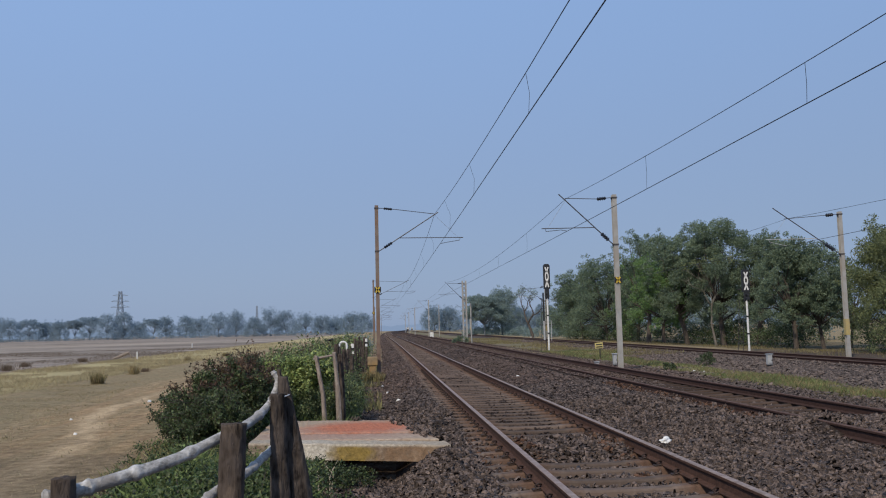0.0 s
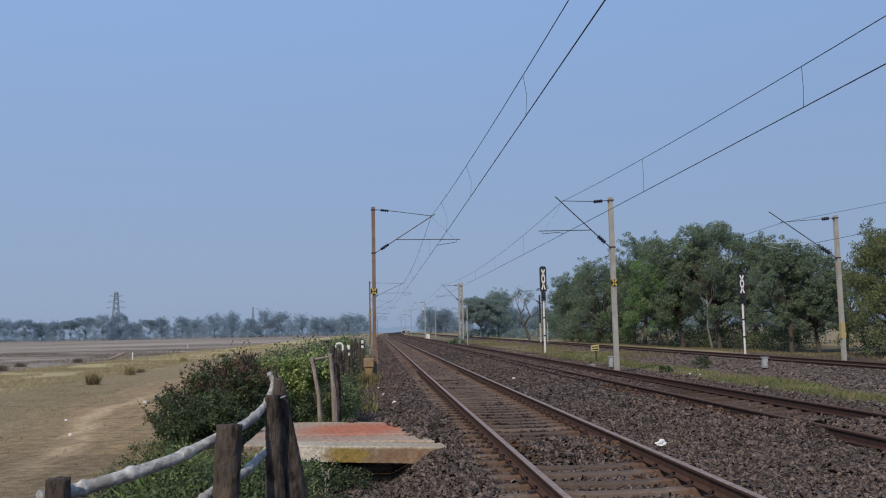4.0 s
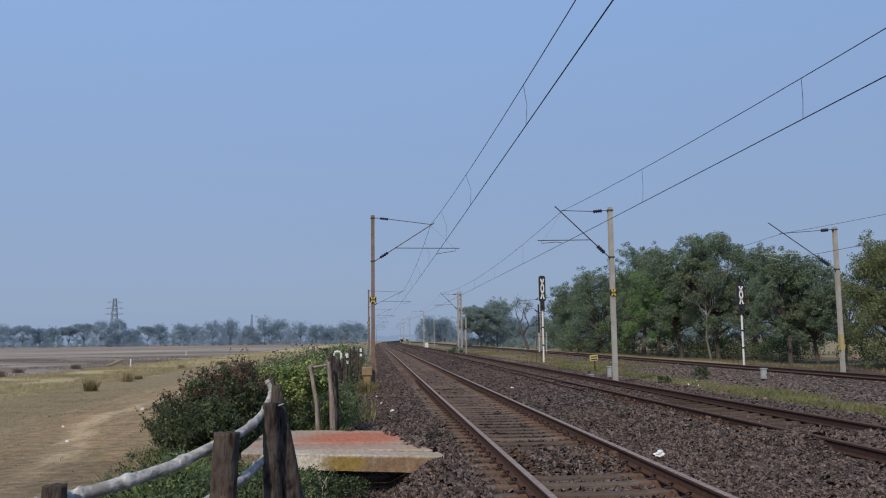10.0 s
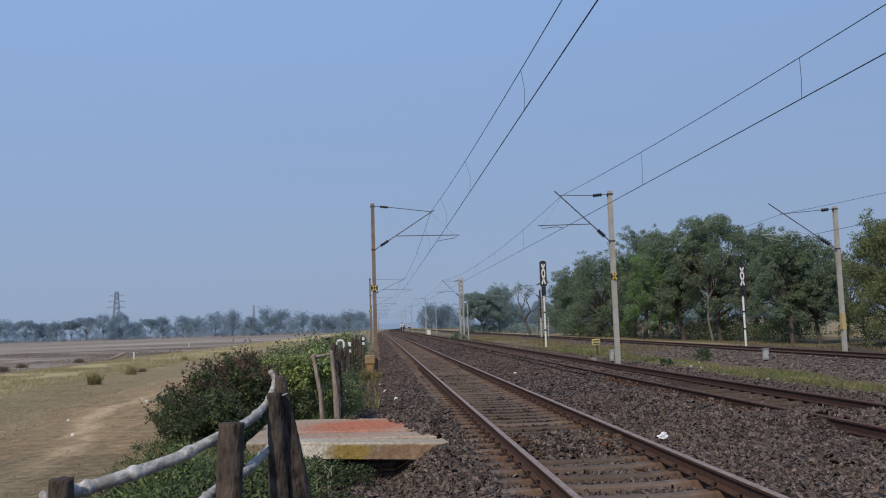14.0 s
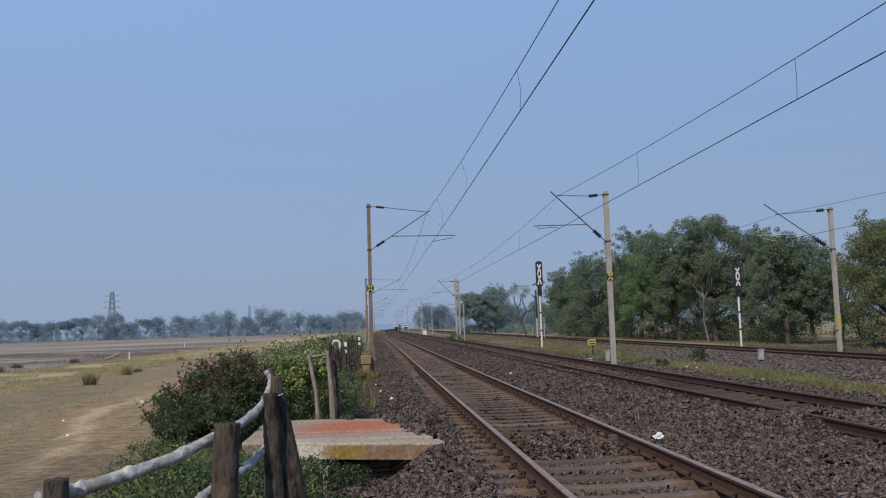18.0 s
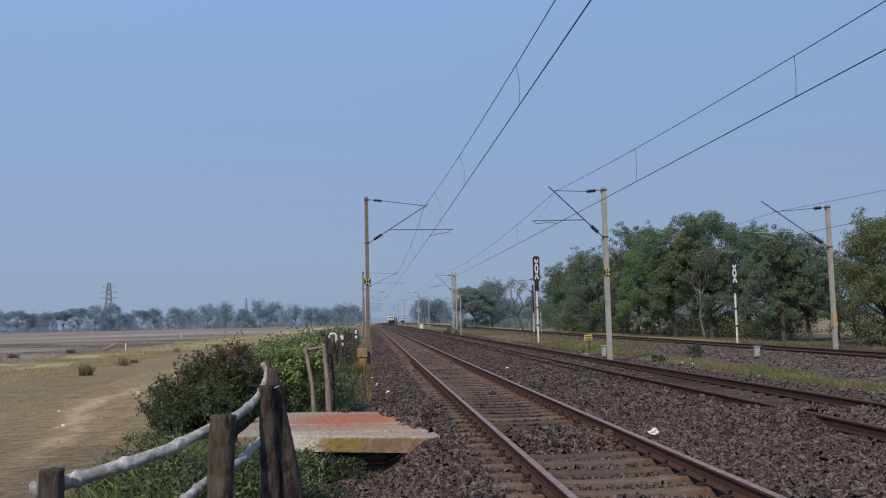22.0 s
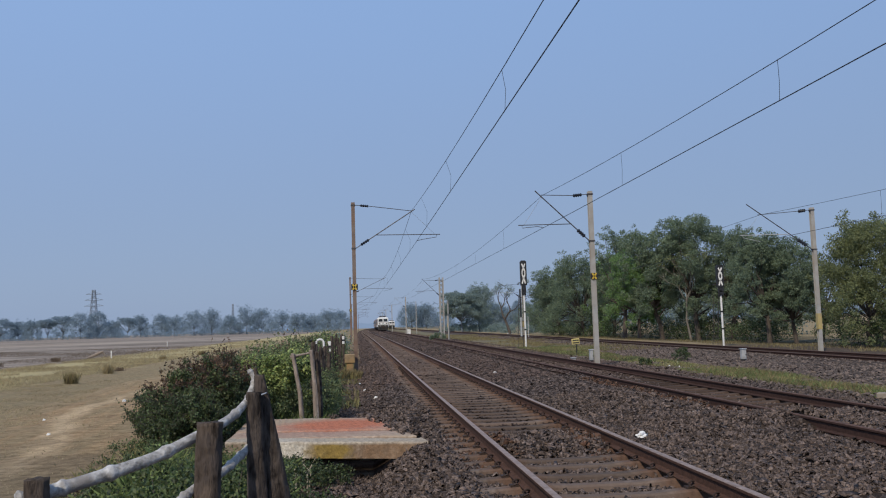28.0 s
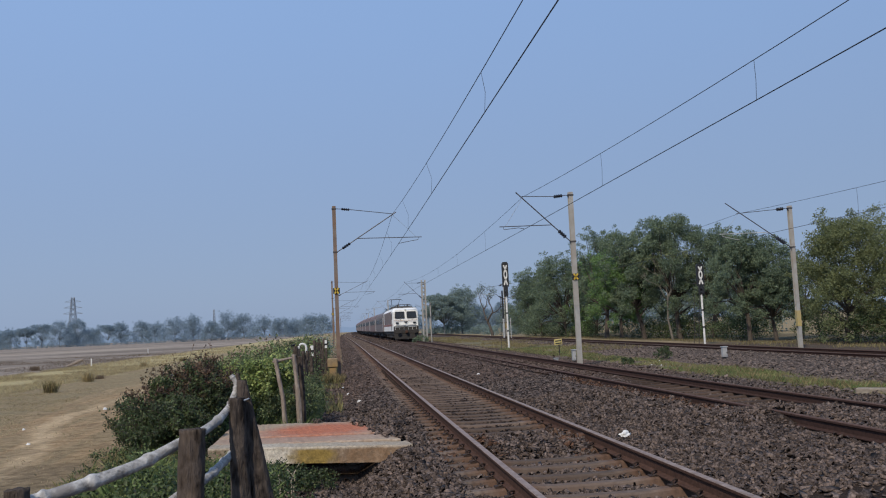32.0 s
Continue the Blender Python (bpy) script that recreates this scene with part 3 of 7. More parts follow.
def sheet(name, xs, ys, height, material, label, bent=True):
    vs = np.array([(x + (bend(y) if bent else 0.0), y, height(x + (bend(y) if bent else 0.0), y)) for y in ys for x in xs])
    nx = len(xs)
    fs = [(j * nx + i, j * nx + i + 1, (j + 1) * nx + i + 1, (j + 1) * nx + i) for j in range(len(ys) - 1) for i in range(nx - 1)]
    ob = soup(name, vs, fs, material)
    for p in ob.data.polygons:
        p.use_smooth = True
    return tagged(ob, label, kind="structure")


def steps(a, b, first, ratio):
    out, s = [a], first
    while out[-1] < b:
        out.append(min(b, out[-1] + s))
        s *= ratio
    return out


# ---- large structure ----
near_x = [-3000, -1400, -700, -350, -180, -100, -60, -40, -28, -20, -15, -12, -10] + [-8 + 0.5 * i for i in range(24)] + [5, 8, 10, 10.5, 11, 12, 13, 14, 15, 16, 17, 18, 20, 22, 24, 26, 28, 32, 38, 48, 65, 90, 130, 200, 350, 700, 1500, 3000]
near_y = [-400, -120, -50, -25, -14, -8, -4] + [-2 + 0.75 * i for i in range(60)] + steps(43.5, 4500, 1.5, 1.1)


def open_ground(x, y):
    g = ground_z(x, y)
    xx = x - bend(y)
    return g - 0.55 if 0.9 < xx < 10.0 else g


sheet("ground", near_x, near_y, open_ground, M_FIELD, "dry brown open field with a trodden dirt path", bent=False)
far_y = [-30 + 1.0 * i for i in range(36)] + steps(6.0, 1600, 0.35, 1.035)
sheet("ballast_bed", [-0.9 + 0.2 * i for i in range(65)], far_y, bed_z, M_BED, "dark brown crushed-stone ballast under two tracks")
sheet("ballast_bed_2", [13.4 + 0.4 * i for i in range(27)], steps(-30, 240, 1.0, 1.03), bed3_z, M_BEDG, "grey crushed-stone ballast under the outer track")


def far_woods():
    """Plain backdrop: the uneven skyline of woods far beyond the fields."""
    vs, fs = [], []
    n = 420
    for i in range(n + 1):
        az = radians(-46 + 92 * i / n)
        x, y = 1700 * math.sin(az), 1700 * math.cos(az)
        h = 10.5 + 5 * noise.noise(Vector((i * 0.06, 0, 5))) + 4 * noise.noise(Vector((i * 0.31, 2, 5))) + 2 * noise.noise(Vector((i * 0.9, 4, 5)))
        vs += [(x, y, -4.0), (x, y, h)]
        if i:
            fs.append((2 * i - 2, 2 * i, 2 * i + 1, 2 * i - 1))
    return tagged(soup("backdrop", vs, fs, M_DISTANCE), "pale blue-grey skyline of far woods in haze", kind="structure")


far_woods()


def verge_z(x, y):
    return ground_z(x, y) + 0.03 + 0.03 * lump(x, y, 0.8) - 0.2 * smooth(11.9, 11.1, x - bend(y))


sheet("verge", [11.0 + 0.4 * i for i in range(17)], steps(-30, 900, 1.0, 1.03), verge_z, M_VERGE, "grassy verge between the tracks")

# ---- railway tracks ----
SLEEPER_STEP = 0.6
RAIL_PROFILE = [(-0.075, -0.172), (0.075, -0.172), (0.075, -0.160), (0.012, -0.140), (0.010, -0.050), (0.036, -0.036), (0.036, -0.010), (0.028, 0.0), (-0.028, 0.0), (-0.036, -0.010), (-0.036, -0.036), (-0.010, -0.050), (-0.012, -0.140), (-0.075, -0.160)]


def rail_mesh(x, z, parent, steel, drift=lambda y: 0.0):
    bm = bmesh.new()
    ys = [-30, 0, 20, 40, 60, 80, 100] + [100 + 20 * i for i in range(1, 71)]
    rings = [[bm.verts.new((x + bend(y) + drift(y) + px, y, z + rise(y) + pz)) for px, pz in RAIL_PROFILE] for y in ys]
    k = len(RAIL_PROFILE)
    for a, b in zip(rings, rings[1:]):
        for i in range(k):
            f = bm.faces.new((a[i], a[(i + 1) % k], b[(i + 1) % k], b[i]))
            f.material_index = 1 if i in (6, 7, 8) else 0
    return part("rail", bm, (steel, M_HEAD if steel is M_RUST else M_HEADD), parent, "rusty steel rail with a worn bright head")


def sleeper_mesh(concrete):
    bm = bmesh.new()
    xs = [-1.375, -1.35, -0.75, -0.35, 0.35, 0.75, 1.35, 1.375]
    tops = [-0.235, -0.205, -0.178, -0.200, -0.200, -0.178, -0.205, -0.235]
    rings = []
    for x, t in zip(xs, tops):
        w = 0.062 if abs(x) > 0.3 else 0.055
        rings.append([bm.verts.new(c) for c in ((x, -0.135, -0.40), (x, -w - 0.022, t - 0.02), (x, -w, t), (x, w, t), (x, w + 0.022, t - 0.02), (x, 0.135, -0.40))])
    for a, b in zip(rings, rings[1:]):
        for i in range(6):
            bm.faces.new((a[i], b[i], b[(i + 1) % 6], a[(i + 1) % 6]))
    bm.faces.new(rings[0])
    bm.faces.new(rings[-1][::-1])
    bmesh.ops.recalc_face_normals(bm, faces=bm.faces[:])
    me = bpy.data.meshes.new("sleeper")
    bm.to_mesh(me)
    bm.free()
    me.materials.append(concrete)
    return me


def clip_mesh():
    bm = bmesh.new()
    pts = [(0.075, -0.05, -0.16), (0.06, -0.03, -0.125), (0.10, 0.0, -0.115), (0.14, 0.02, -0.13), (0.13, 0.05, -0.165), (0.09, 0.045, -0.15)]
    rod(bm, pts, 0.011, 4)
    box(bm, (0.085, -0.05, -0.19), (0.165, 0.05, -0.165))
    me = bpy.data.meshes.new("rail_clip")
    bm.to_mesh(me)
    bm.free()
    me.materials.append(M_CLIP)
    return me


SLEEPER, DARK_SLEEPER, CLIP = sleeper_mesh(M_SLEEPER), sleeper_mesh(M_SLEEPERD), clip_mesh()


def track(x, z, singles, first, clips, label, drift=lambda y: 0.0):
    t = empty("railway_track", label, "railway track", "parallel tracks")
    for s in (-1, 1):
        rail_mesh(x + s * GAUGE / 2, z, t, M_RUST if x < 5 else M_RUSTDARK, drift)
    rng = random.Random(int(x * 10))
    base = np.array([v.co[:] for v in SLEEPER.vertices])
    quads = np.array([p.vertices[:] for p in SLEEPER.polygons if len(p.vertices) == 4])
    vs, fs = [], []
    n = int((420 - first) / SLEEPER_STEP)
    for i in range(-40, n):
        y = first + i * SLEEPER_STEP
        wob = rng.uniform(-0.02, 0.02)
        if 0 <= i < singles:
            shared("sleeper", SLEEPER if x < 5 else DARK_SLEEPER, t, pose(x + bend(y), y + wob, z + rise(y) + rng.uniform(-0.006, 0.004), 0, 0, rng.uniform(-0.6, 0.6)))
            if i < clips:
                for s in (-1, 1):
                    for side in (0, 180):
                        shared("rail_clip", CLIP, t, pose(x + bend(y) + s * GAUGE / 2, y + wob, z + rise(y), 0, 0, side))
        else:
            vs.append(base + np.array([x + bend(y) + drift(y), y, z + rise(y)]))
            fs.append(quads + len(base) * (len(vs) - 1))
    rest = soup("sleeper_rest", np.concatenate(vs), np.concatenate(fs), M_SLEEPER if x < 5 else M_SLEEPERD, t)
    tagged(rest, kind="stuff")
    return t


track(X1, 0.0, 150, 6.9, 50, "rusty broad-gauge track on concrete sleepers, bedded in stone ballast")
track(X2, Z2, 110, 9.0, 0, "brown broad-gauge main track on concrete sleepers, half buried in ballast")
track(X3, Z3, 40, 20.0, 0, "outer broad-gauge track on a grey ballast bank", outer)

# ---- overhead line ----
CONTACT, CATENARY = 5.45, 6.80


def h_beam(bm, h, w=0.20, d=0.20, t=0.016, z0=0.0):
    box(bm, (-w / 2, -d / 2, z0), (w / 2, -d / 2 + t, h))
    box(bm, (-w / 2, d / 2 - t, z0), (w / 2, d / 2, h))
    box(bm, (-t / 2, -d / 2 + t, z0), (t / 2, d / 2 - t, h))


def insulator(a, b, parent, r=0.065):
    bm = bmesh.new()
    a, b = Vector(a), Vector(b)
    pts, rad = [], []
    for i in range(9):
        pts.append(a.lerp(b, i / 8))
        rad.append(r if i % 2 else r * 0.55)
    rod(bm, pts, rad, 8)
    return part("insulator", bm, M_INSUL, parent, "dark brown ribbed insulator")


def mast(at, side, reach, material, label, ground=-0.3, top=7.05, low=5.0, wide=0.20, lattice=False, plate=True, over=0.30, arm=None, bulk=1.0, tube=None, apex=0.0):
    """A mast with its swivelling bracket; side +1: the track lies towards +x; reach: from mast to the wire."""
    tube = tube or M_TUBE
    m = empty("overhead_line_mast", label, "mast", "overhead line masts", at)
    bm = bmesh.new()
    if lattice:
        for sx in (-1, 1):
            for sy in (-1, 1):
                box(bm, (sx * 0.20 - 0.065, sy * 0.20 - 0.065, ground), (sx * 0.20 + 0.065, sy * 0.20 + 0.065, top + 0.15))
        for i in range(14):
            z = ground + 0.2 + i * 0.5
            for sy in (-1, 1):
                rod(bm, [(-0.2, sy * 0.2, z), (0.2, sy * 0.2, z + 0.5)], 0.024, 4)
                rod(bm, [(0.2, sy * 0.2, z), (-0.2, sy * 0.2, z + 0.5)], 0.024, 4)
                rod(bm, [(sy * 0.2, -0.2, z + 0.5), (sy * 0.2, 0.2, z)], 0.018, 4)
    else:
        h_beam(bm, top, wide, wide, 0.018, ground - 0.2)
    part("mast_post", bm, material, m)
    bm = bmesh.new()
    box(bm, (-0.28, -0.28, ground - 0.45), (0.28, 0.28, ground - 0.12), 0.02)
    part("footing", bm, M_CONC, m, "grey concrete footing")
    s, w = side, side * wide / 2
    # top tie
    insulator((w + s * 0.25, 0, top - 0.14), (w + s * 0.62, 0, top - 0.18), m, 0.065 * bulk)
    bm = bmesh.new()
    rod(bm, [(w, 0, top - 0.12), (w + s * 0.26, 0, top - 0.14)], 0.016, 5)
    rod(bm, [(w + s * 0.6, 0, top - 0.17), (s * (reach + apex + 0.05), 0, CATENARY + 0.02)], 0.016, 5)
    part("tie_rod", bm, tube, m)
    # bracket tube
    d0, d1 = Vector((w, 0, low)), Vector((s * (reach + apex + over), 0, CATENARY + over * (0.66 if over < 0.5 else 0.92)))
    insulator(d0.lerp(d1, 0.09), d0.lerp(d1, 0.22), m, 0.075 * bulk)
    bm = bmesh.new()
    rod(bm, [d0, d0.lerp(d1, 0.1)], 0.022, 6)
    rod(bm, [d0.lerp(d1, 0.2), d1], 0.024, 6)
    part("bracket_tube", bm, tube, m)
    # registration tube and steady arm
    k = 0.34
    a0 = d0.lerp(d1, k)
    bm = bmesh.new()
    rod(bm, [a0, (s * (reach + 1.05), 0, a0.z - 0.02)], 0.019, 6)
    part("registration_tube", bm, arm or tube, m)
    bm = bmesh.new()
    rod(bm, [(s * (reach + 0.9), 0, a0.z - 0.02), (s * (reach + 0.88), 0, a0.z - 0.14), (s * (reach + 0.25), 0, CONTACT + 0.06), (s * reach, 0, CONTACT + 0.01)], 0.013, 5)
    part("steady_arm", bm, arm or tube, m)
    bm = bmesh.new()
    rod(bm, [(s * (reach + apex), 0, CATENARY - 0.03), (s * (reach + 0.8), 0, a0.z)], 0.006, 4)
    part("stay_wire", bm, M_PALETUBE, m)
    for z in (low, top - 0.13):
        bm = bmesh.new()
        box(bm, (-wide / 2 - 0.02, -wide / 2 - 0.02, z - 0.03), (wide / 2 + 0.02, wide / 2 + 0.02, z + 0.03))
        part("clamp", bm, tube, m)
    if plate:
        bm = bmesh.new()
        box(bm, (-0.15, -wide / 2 - 0.05, 3.27), (0.15, -wide / 2 - 0.02, 3.53), 0.01)
        pl = part("mast_plate", bm, M_BLACK, m, "small black plate with a yellow cross mark")
        bm = bmesh.new()
        for turn in (35, -35):
            box(bm, (-0.035, -wide / 2 - 0.058, -0.15), (0.035, -wide / 2 - 0.051 - 0.002 * (turn > 0), 0.15), 0, 0, Matrix.Translation((0, 0, 3.40)) @ Matrix.Rotation(radians(turn), 4, "Y"))
        part("plate_marking", bm, M_YELLOW, pl, "yellow cross mark")
    return m


LEFT_Y = [38.6, 96.0, 155.0, 214.0, 272.0, 330.0, 390.0]
RIGHT_Y = [34.3, 98.5, 165.0, 228.0, 292.0, 352.0]
OUTER_Y = [41.0, 118.0, 215.0]
mast(pose(0.03, LEFT_Y[0], 0), 1, X1 + 0.27, M_MAST_L, "rust-stained steel mast with a bracket arm carrying overhead wires", ground=-0.35, top=7.25, low=5.15, wide=0.165, over=0.16, apex=-0.24)
far_left = mast(pose(-0.77 + bend(LEFT_Y[1]), LEFT_Y[1], rise(LEFT_Y[1])), 1, X1 + 1.1, M_MAST_L, "rust-stained steel mast further along the near track", ground=-0.35, top=7.12, low=5.15, wide=0.165)
for y in LEFT_Y[2:]:
    copy_thing(far_left, pose(-0.90 + bend(y), y, rise(y), 0, 0, heading(y)))
mast(pose(9.85, RIGHT_Y[0], 0), -1, 9.85 - X2 - 0.17, M_MAST_R, "weathered grey steel mast with a bracket arm carrying overhead wires", ground=-0.25, top=6.95, low=4.87, wide=0.185, bulk=1.25)
mast(pose(10.1, RIGHT_Y[1], 0), -1, 10.1 - X2 - 0.5, M_MAST_R, "grey lattice anchor mast with a bracket arm", ground=-0.25, top=6.95, low=4.87, lattice=True, plate=False)
# tubes painted paler than on the near masts, as if seen through haze
far_right = mast(pose(9.68 + bend(RIGHT_Y[2]), RIGHT_Y[2], rise(RIGHT_Y[2]), 0, 0, heading(RIGHT_Y[2])), -1, 9.68 - X2 - 0.17, M_MAST_R, "weathered grey steel mast further along the main track", ground=-0.25, top=6.95, low=4.87, wide=0.185, plate=False, tube=M_PALETUBE)
for y in RIGHT_Y[3:]:
    copy_thing(far_right, pose(9.68 + bend(y), y, rise(y), 0, 0, heading(y)))
outer_mast = mast(pose(23.35, OUTER_Y[0], Z3), -1, 23.35 - X3 - 0.2, M_MAST_R, "grey steel mast of the outer track with a yellow painted band", ground=-0.35, top=7.15, low=5.0, wide=0.185, plate=False, over=0.62, arm=M_ARM, bulk=1.5)
bm = bmesh.new()
box(bm, (-0.104, -0.104, 0.95), (0.104, 0.104, 1.75), 0.004)
part("painted_band", bm, M_OCHREBAND, outer_mast, "yellow painted warning band")
for y in OUTER_Y[1:]:
    copy_thing(outer_mast, pose(23.15 + bend(y), y, Z3 + rise(y), 0, 0, heading(y)))


def overhead_wires(x, z, ys, drops, label, shift=0.0, low=6.04, swing=0.0):
    """Contact wire, sagging catenary wire and droppers over one track."""
    t = empty("overhead_wires", label, "overhead wires", "overhead wires")
    ys = [ys[0] - 60.0] + list(ys)

    def sag(y):
        for a, b in zip(ys, ys[1:]):
            if a <= y <= b:
                u = (y - a) / (b - a) * 2 - 1
                return CATENARY - (CATENARY - low) * (1 - u * u)
        return CATENARY

    x = x + shift

    def zigzag(y):
        """The catenary wire's sideways swing: most at the first mast, gone by the next."""
        return swing * max(-1.0, (y - 10.0) / (ys[1] - 10.0)) if y < ys[1] else swing * max(0.0, 1 - (y - ys[1]) / 57.0)

    bm = bmesh.new()
    grid = sorted(set([ys[0]] + [ys[0] + 3 * i for i in range(int((ys[-1] - ys[0]) / 3))] + list(ys)))
    rod(bm, [(x + bend(y) + zigzag(y), y, z + rise(y) + sag(y)) for y in grid], 0.0085, 5)
    part("catenary_wire", bm, M_WIRE, t)
    bm = bmesh.new()
    rod(bm, [(x + bend(y), y, z + rise(y) + CONTACT) for y in grid], 0.0105, 5)
    part("contact_wire", bm, M_WIRE, t)
    for y in drops:
        bm = bmesh.new()
        h = sag(y) - CONTACT
        rod(bm, [(x + bend(y) - 0.01, y, z + rise(y) + CONTACT), (x + bend(y) + 0.02, y + 0.02, z + rise(y) + CONTACT + h * 0.5), (x + bend(y) + zigzag(y), y, z + rise(y) + CONTACT + h)], 0.005, 4)
        part("dropper", bm, M_WIRE, t)


overhead_wires(X1, 0, LEFT_Y, [6.1, 15.0, 24.3, 33, 44, 54, 66, 78, 88], "thin dark overhead wires with droppers above the near track", 0.11, 6.16, -0.24)
overhead_wires(X2, 0, RIGHT_Y, [5.8, 14.4, 23.7, 44, 55, 66, 78, 90], "thin dark overhead wires with droppers above the main track", 0.02, 6.12)
overhead_wires(X3, Z3, OUTER_Y, [21, 31, 52, 64, 76, 90], "thin overhead wires above the outer track", 0.1, 6.2)

# ---- signals ----


def signal(at, board_h, post_h, label):
    """A colour-light post whose black board bears white cross and ring marks. Height is to the board's top."""
    g = empty("railway_signal", label, "railway signal", "line signals", at)
    bm = bmesh.new()
    rod(bm, [(0, 0, -0.3), (0, 0, post_h)], 0.065, 12)
    part("signal_post", bm, M_WHITE, g, "white painted steel post")
    bm = bmesh.new()
    box(bm, (-0.2, -0.2, -0.35), (0.2, 0.2, 0.06), 0.02)
    part("footing", bm, M_CONC, g)
    for z in (post_h * 0.33, post_h * 0.66):
        bm = bmesh.new()
        rod(bm, [(0, 0, z), (0, 0, z + 0.10)], 0.078, 12)
        part("post_band", bm, M_BLACK, g, "black band")
    lo, hi, w = post_h - 0.1, post_h + board_h, 0.24
    bm = bmesh.new()
    box(bm, (-0.15, -0.05, lo), (0.15, 0.10, lo + board_h * 0.30), 0.02)
    part("lamp_housing", bm, M_BLACK, g, "narrow black lamp housing")
    bottom = lo + board_h * 0.30 + 0.002
    bm = bmesh.new()
    pts = [(-w, bottom), (w, bottom), (w, hi - 0.12), (w * 0.6, hi), (-w * 0.6, hi), (-w, hi - 0.12)]
    a = [bm.verts.new((x, -0.06, z)) for x, z in pts]
    b = [bm.verts.new((x, 0.10, z)) for x, z in pts]
    bm.faces.new(a)
    bm.faces.new(b[::-1])
    for i in range(6):
        bm.faces.new((a[i], b[i], b[(i + 1) % 6], a[(i + 1) % 6]))
    bmesh.ops.recalc_face_normals(bm, faces=bm.faces[:])
    board = part("signal_board", bm, M_BLACK, g, "black board with white marks")
    mid = hi - board_h * 0.37
    s = board_h * 0.138

    def bar(x0, z0, x1, z1):
        bm = bmesh.new()
        d = Vector((x1 - x0, 0, z1 - z0))
        box(bm, (-0.045, -0.075, 0), (0.045, -0.061, d.length), 0, 0, Matrix.Translation((x0, 0, z0)) @ Matrix.Rotation(math.atan2(d.x, d.z), 4, "Y"))
        part("white_mark", bm, M_WHITE, board)

    bar(0.0, mid + s, 0.115, mid + 2.0 * s)
    bar(0.0, mid + s, -0.115, mid + 2.0 * s)
    bar(0.0, mid - s, 0.12, mid - 2.3 * s)
    bar(0.0, mid - s, -0.12, mid - 2.3 * s)
    bm = bmesh.new()
    n = 20
    ri = [[bm.verts.new((r * math.cos(2 * math.pi * i / n) * 0.14, y, mid + r * math.sin(2 * math.pi * i / n) * s * 1.15)) for i in range(n)] for r, y in ((1, -0.075), (0.5, -0.075), (0.5, -0.061), (1, -0.061))]
    for q in range(4):
        for i in range(n):
            bm.faces.new((ri[q][i], ri[q][(i + 1) % n], ri[(q + 1) % 4][(i + 1) % n], ri[(q + 1) % 4][i]))
    part("white_ring", bm, M_WHITE, board)
    # lamp housing with hoods below the marks
    for z in (lo + 0.18, lo + 0.42):
        bm = bmesh.new()
        rod(bm, [(0, -0.06, z), (0, -0.30, z + 0.01)], 0.11, 10)
        part("lamp_hood", bm, M_BLACK, board)
    # service ladder behind, with its small platform
    bm = bmesh.new()
    for x in (-0.17, 0.17):
        rod(bm, [(x - 0.22, 0.85, -0.25), (x - 0.22, 0.22, post_h)], 0.018, 5)
    for i in range(int(post_h / 0.32)):
        f = i * 0.32 / post_h
        rod(bm, [(-0.39, 0.85 - 0.63 * f, i * 0.32), (-0.05, 0.85 - 0.63 * f, i * 0.32)], 0.011, 4)
    part("ladder", bm, M_TUBE, g, "thin steel ladder")
    bm = bmesh.new()
    box(bm, (-0.34, 0.1, post_h + board_h * 0.34), (0.34, 0.5, post_h + board_h * 0.34 + 0.04))
    part("platform", bm, M_TUBE, g)
    if board_h > 2.2:
        # cable trunking beside the taller signal: pale below, dark above, held by a cross bracket
        bm = bmesh.new()
        box(bm, (-0.31, 0.22, 0.85), (-0.19, 0.34, 2.25), 0.02)
        part("cable_trunking", bm, M_GREYBOX, g, "pale grey cable trunking")
        bm = bmesh.new()
        box(bm, (-0.31, 0.23, 2.255), (-0.20, 0.33, post_h + 0.4), 0.02)
        part("cable_trunking", bm, M_BLACK, g, "black upper cable trunking")
        bm = bmesh.new()
        rod(bm, [(0.28, 0.28, 0.8), (0.28, 0.28, 2.3)], 0.03, 8)
        part("conduit", bm, M_GREYBOX, g, "pale conduit pipe")
        bm = bmesh.new()
        rod(bm, [(-0.55, 0.28, 1.98), (0.55, 0.28, 1.98)], 0.028, 6)
        rod(bm, [(-0.40, 0.28, 1.05), (0.40, 0.28, 1.05)], 0.022, 6)
        rod(bm, [(-0.40, 0.28, 3.7), (0.75, 0.28, 3.9)], 0.022, 6)
        rod(bm, [(0, 0.02, 1.98), (0, 0.30, 1.98)], 0.03, 6)
        part("cross_bracket", bm, M_TUBE, g, "dark cross bracket")
    return g


signal(pose(12.5, 62.0, -0.28), 2.5, 3.95, "black and white line signal on a white post")
signal(pose(23.75, 53.3, -0.35), 1.95, 3.35, "black and white line signal before the trees")

# ---- small trackside things ----


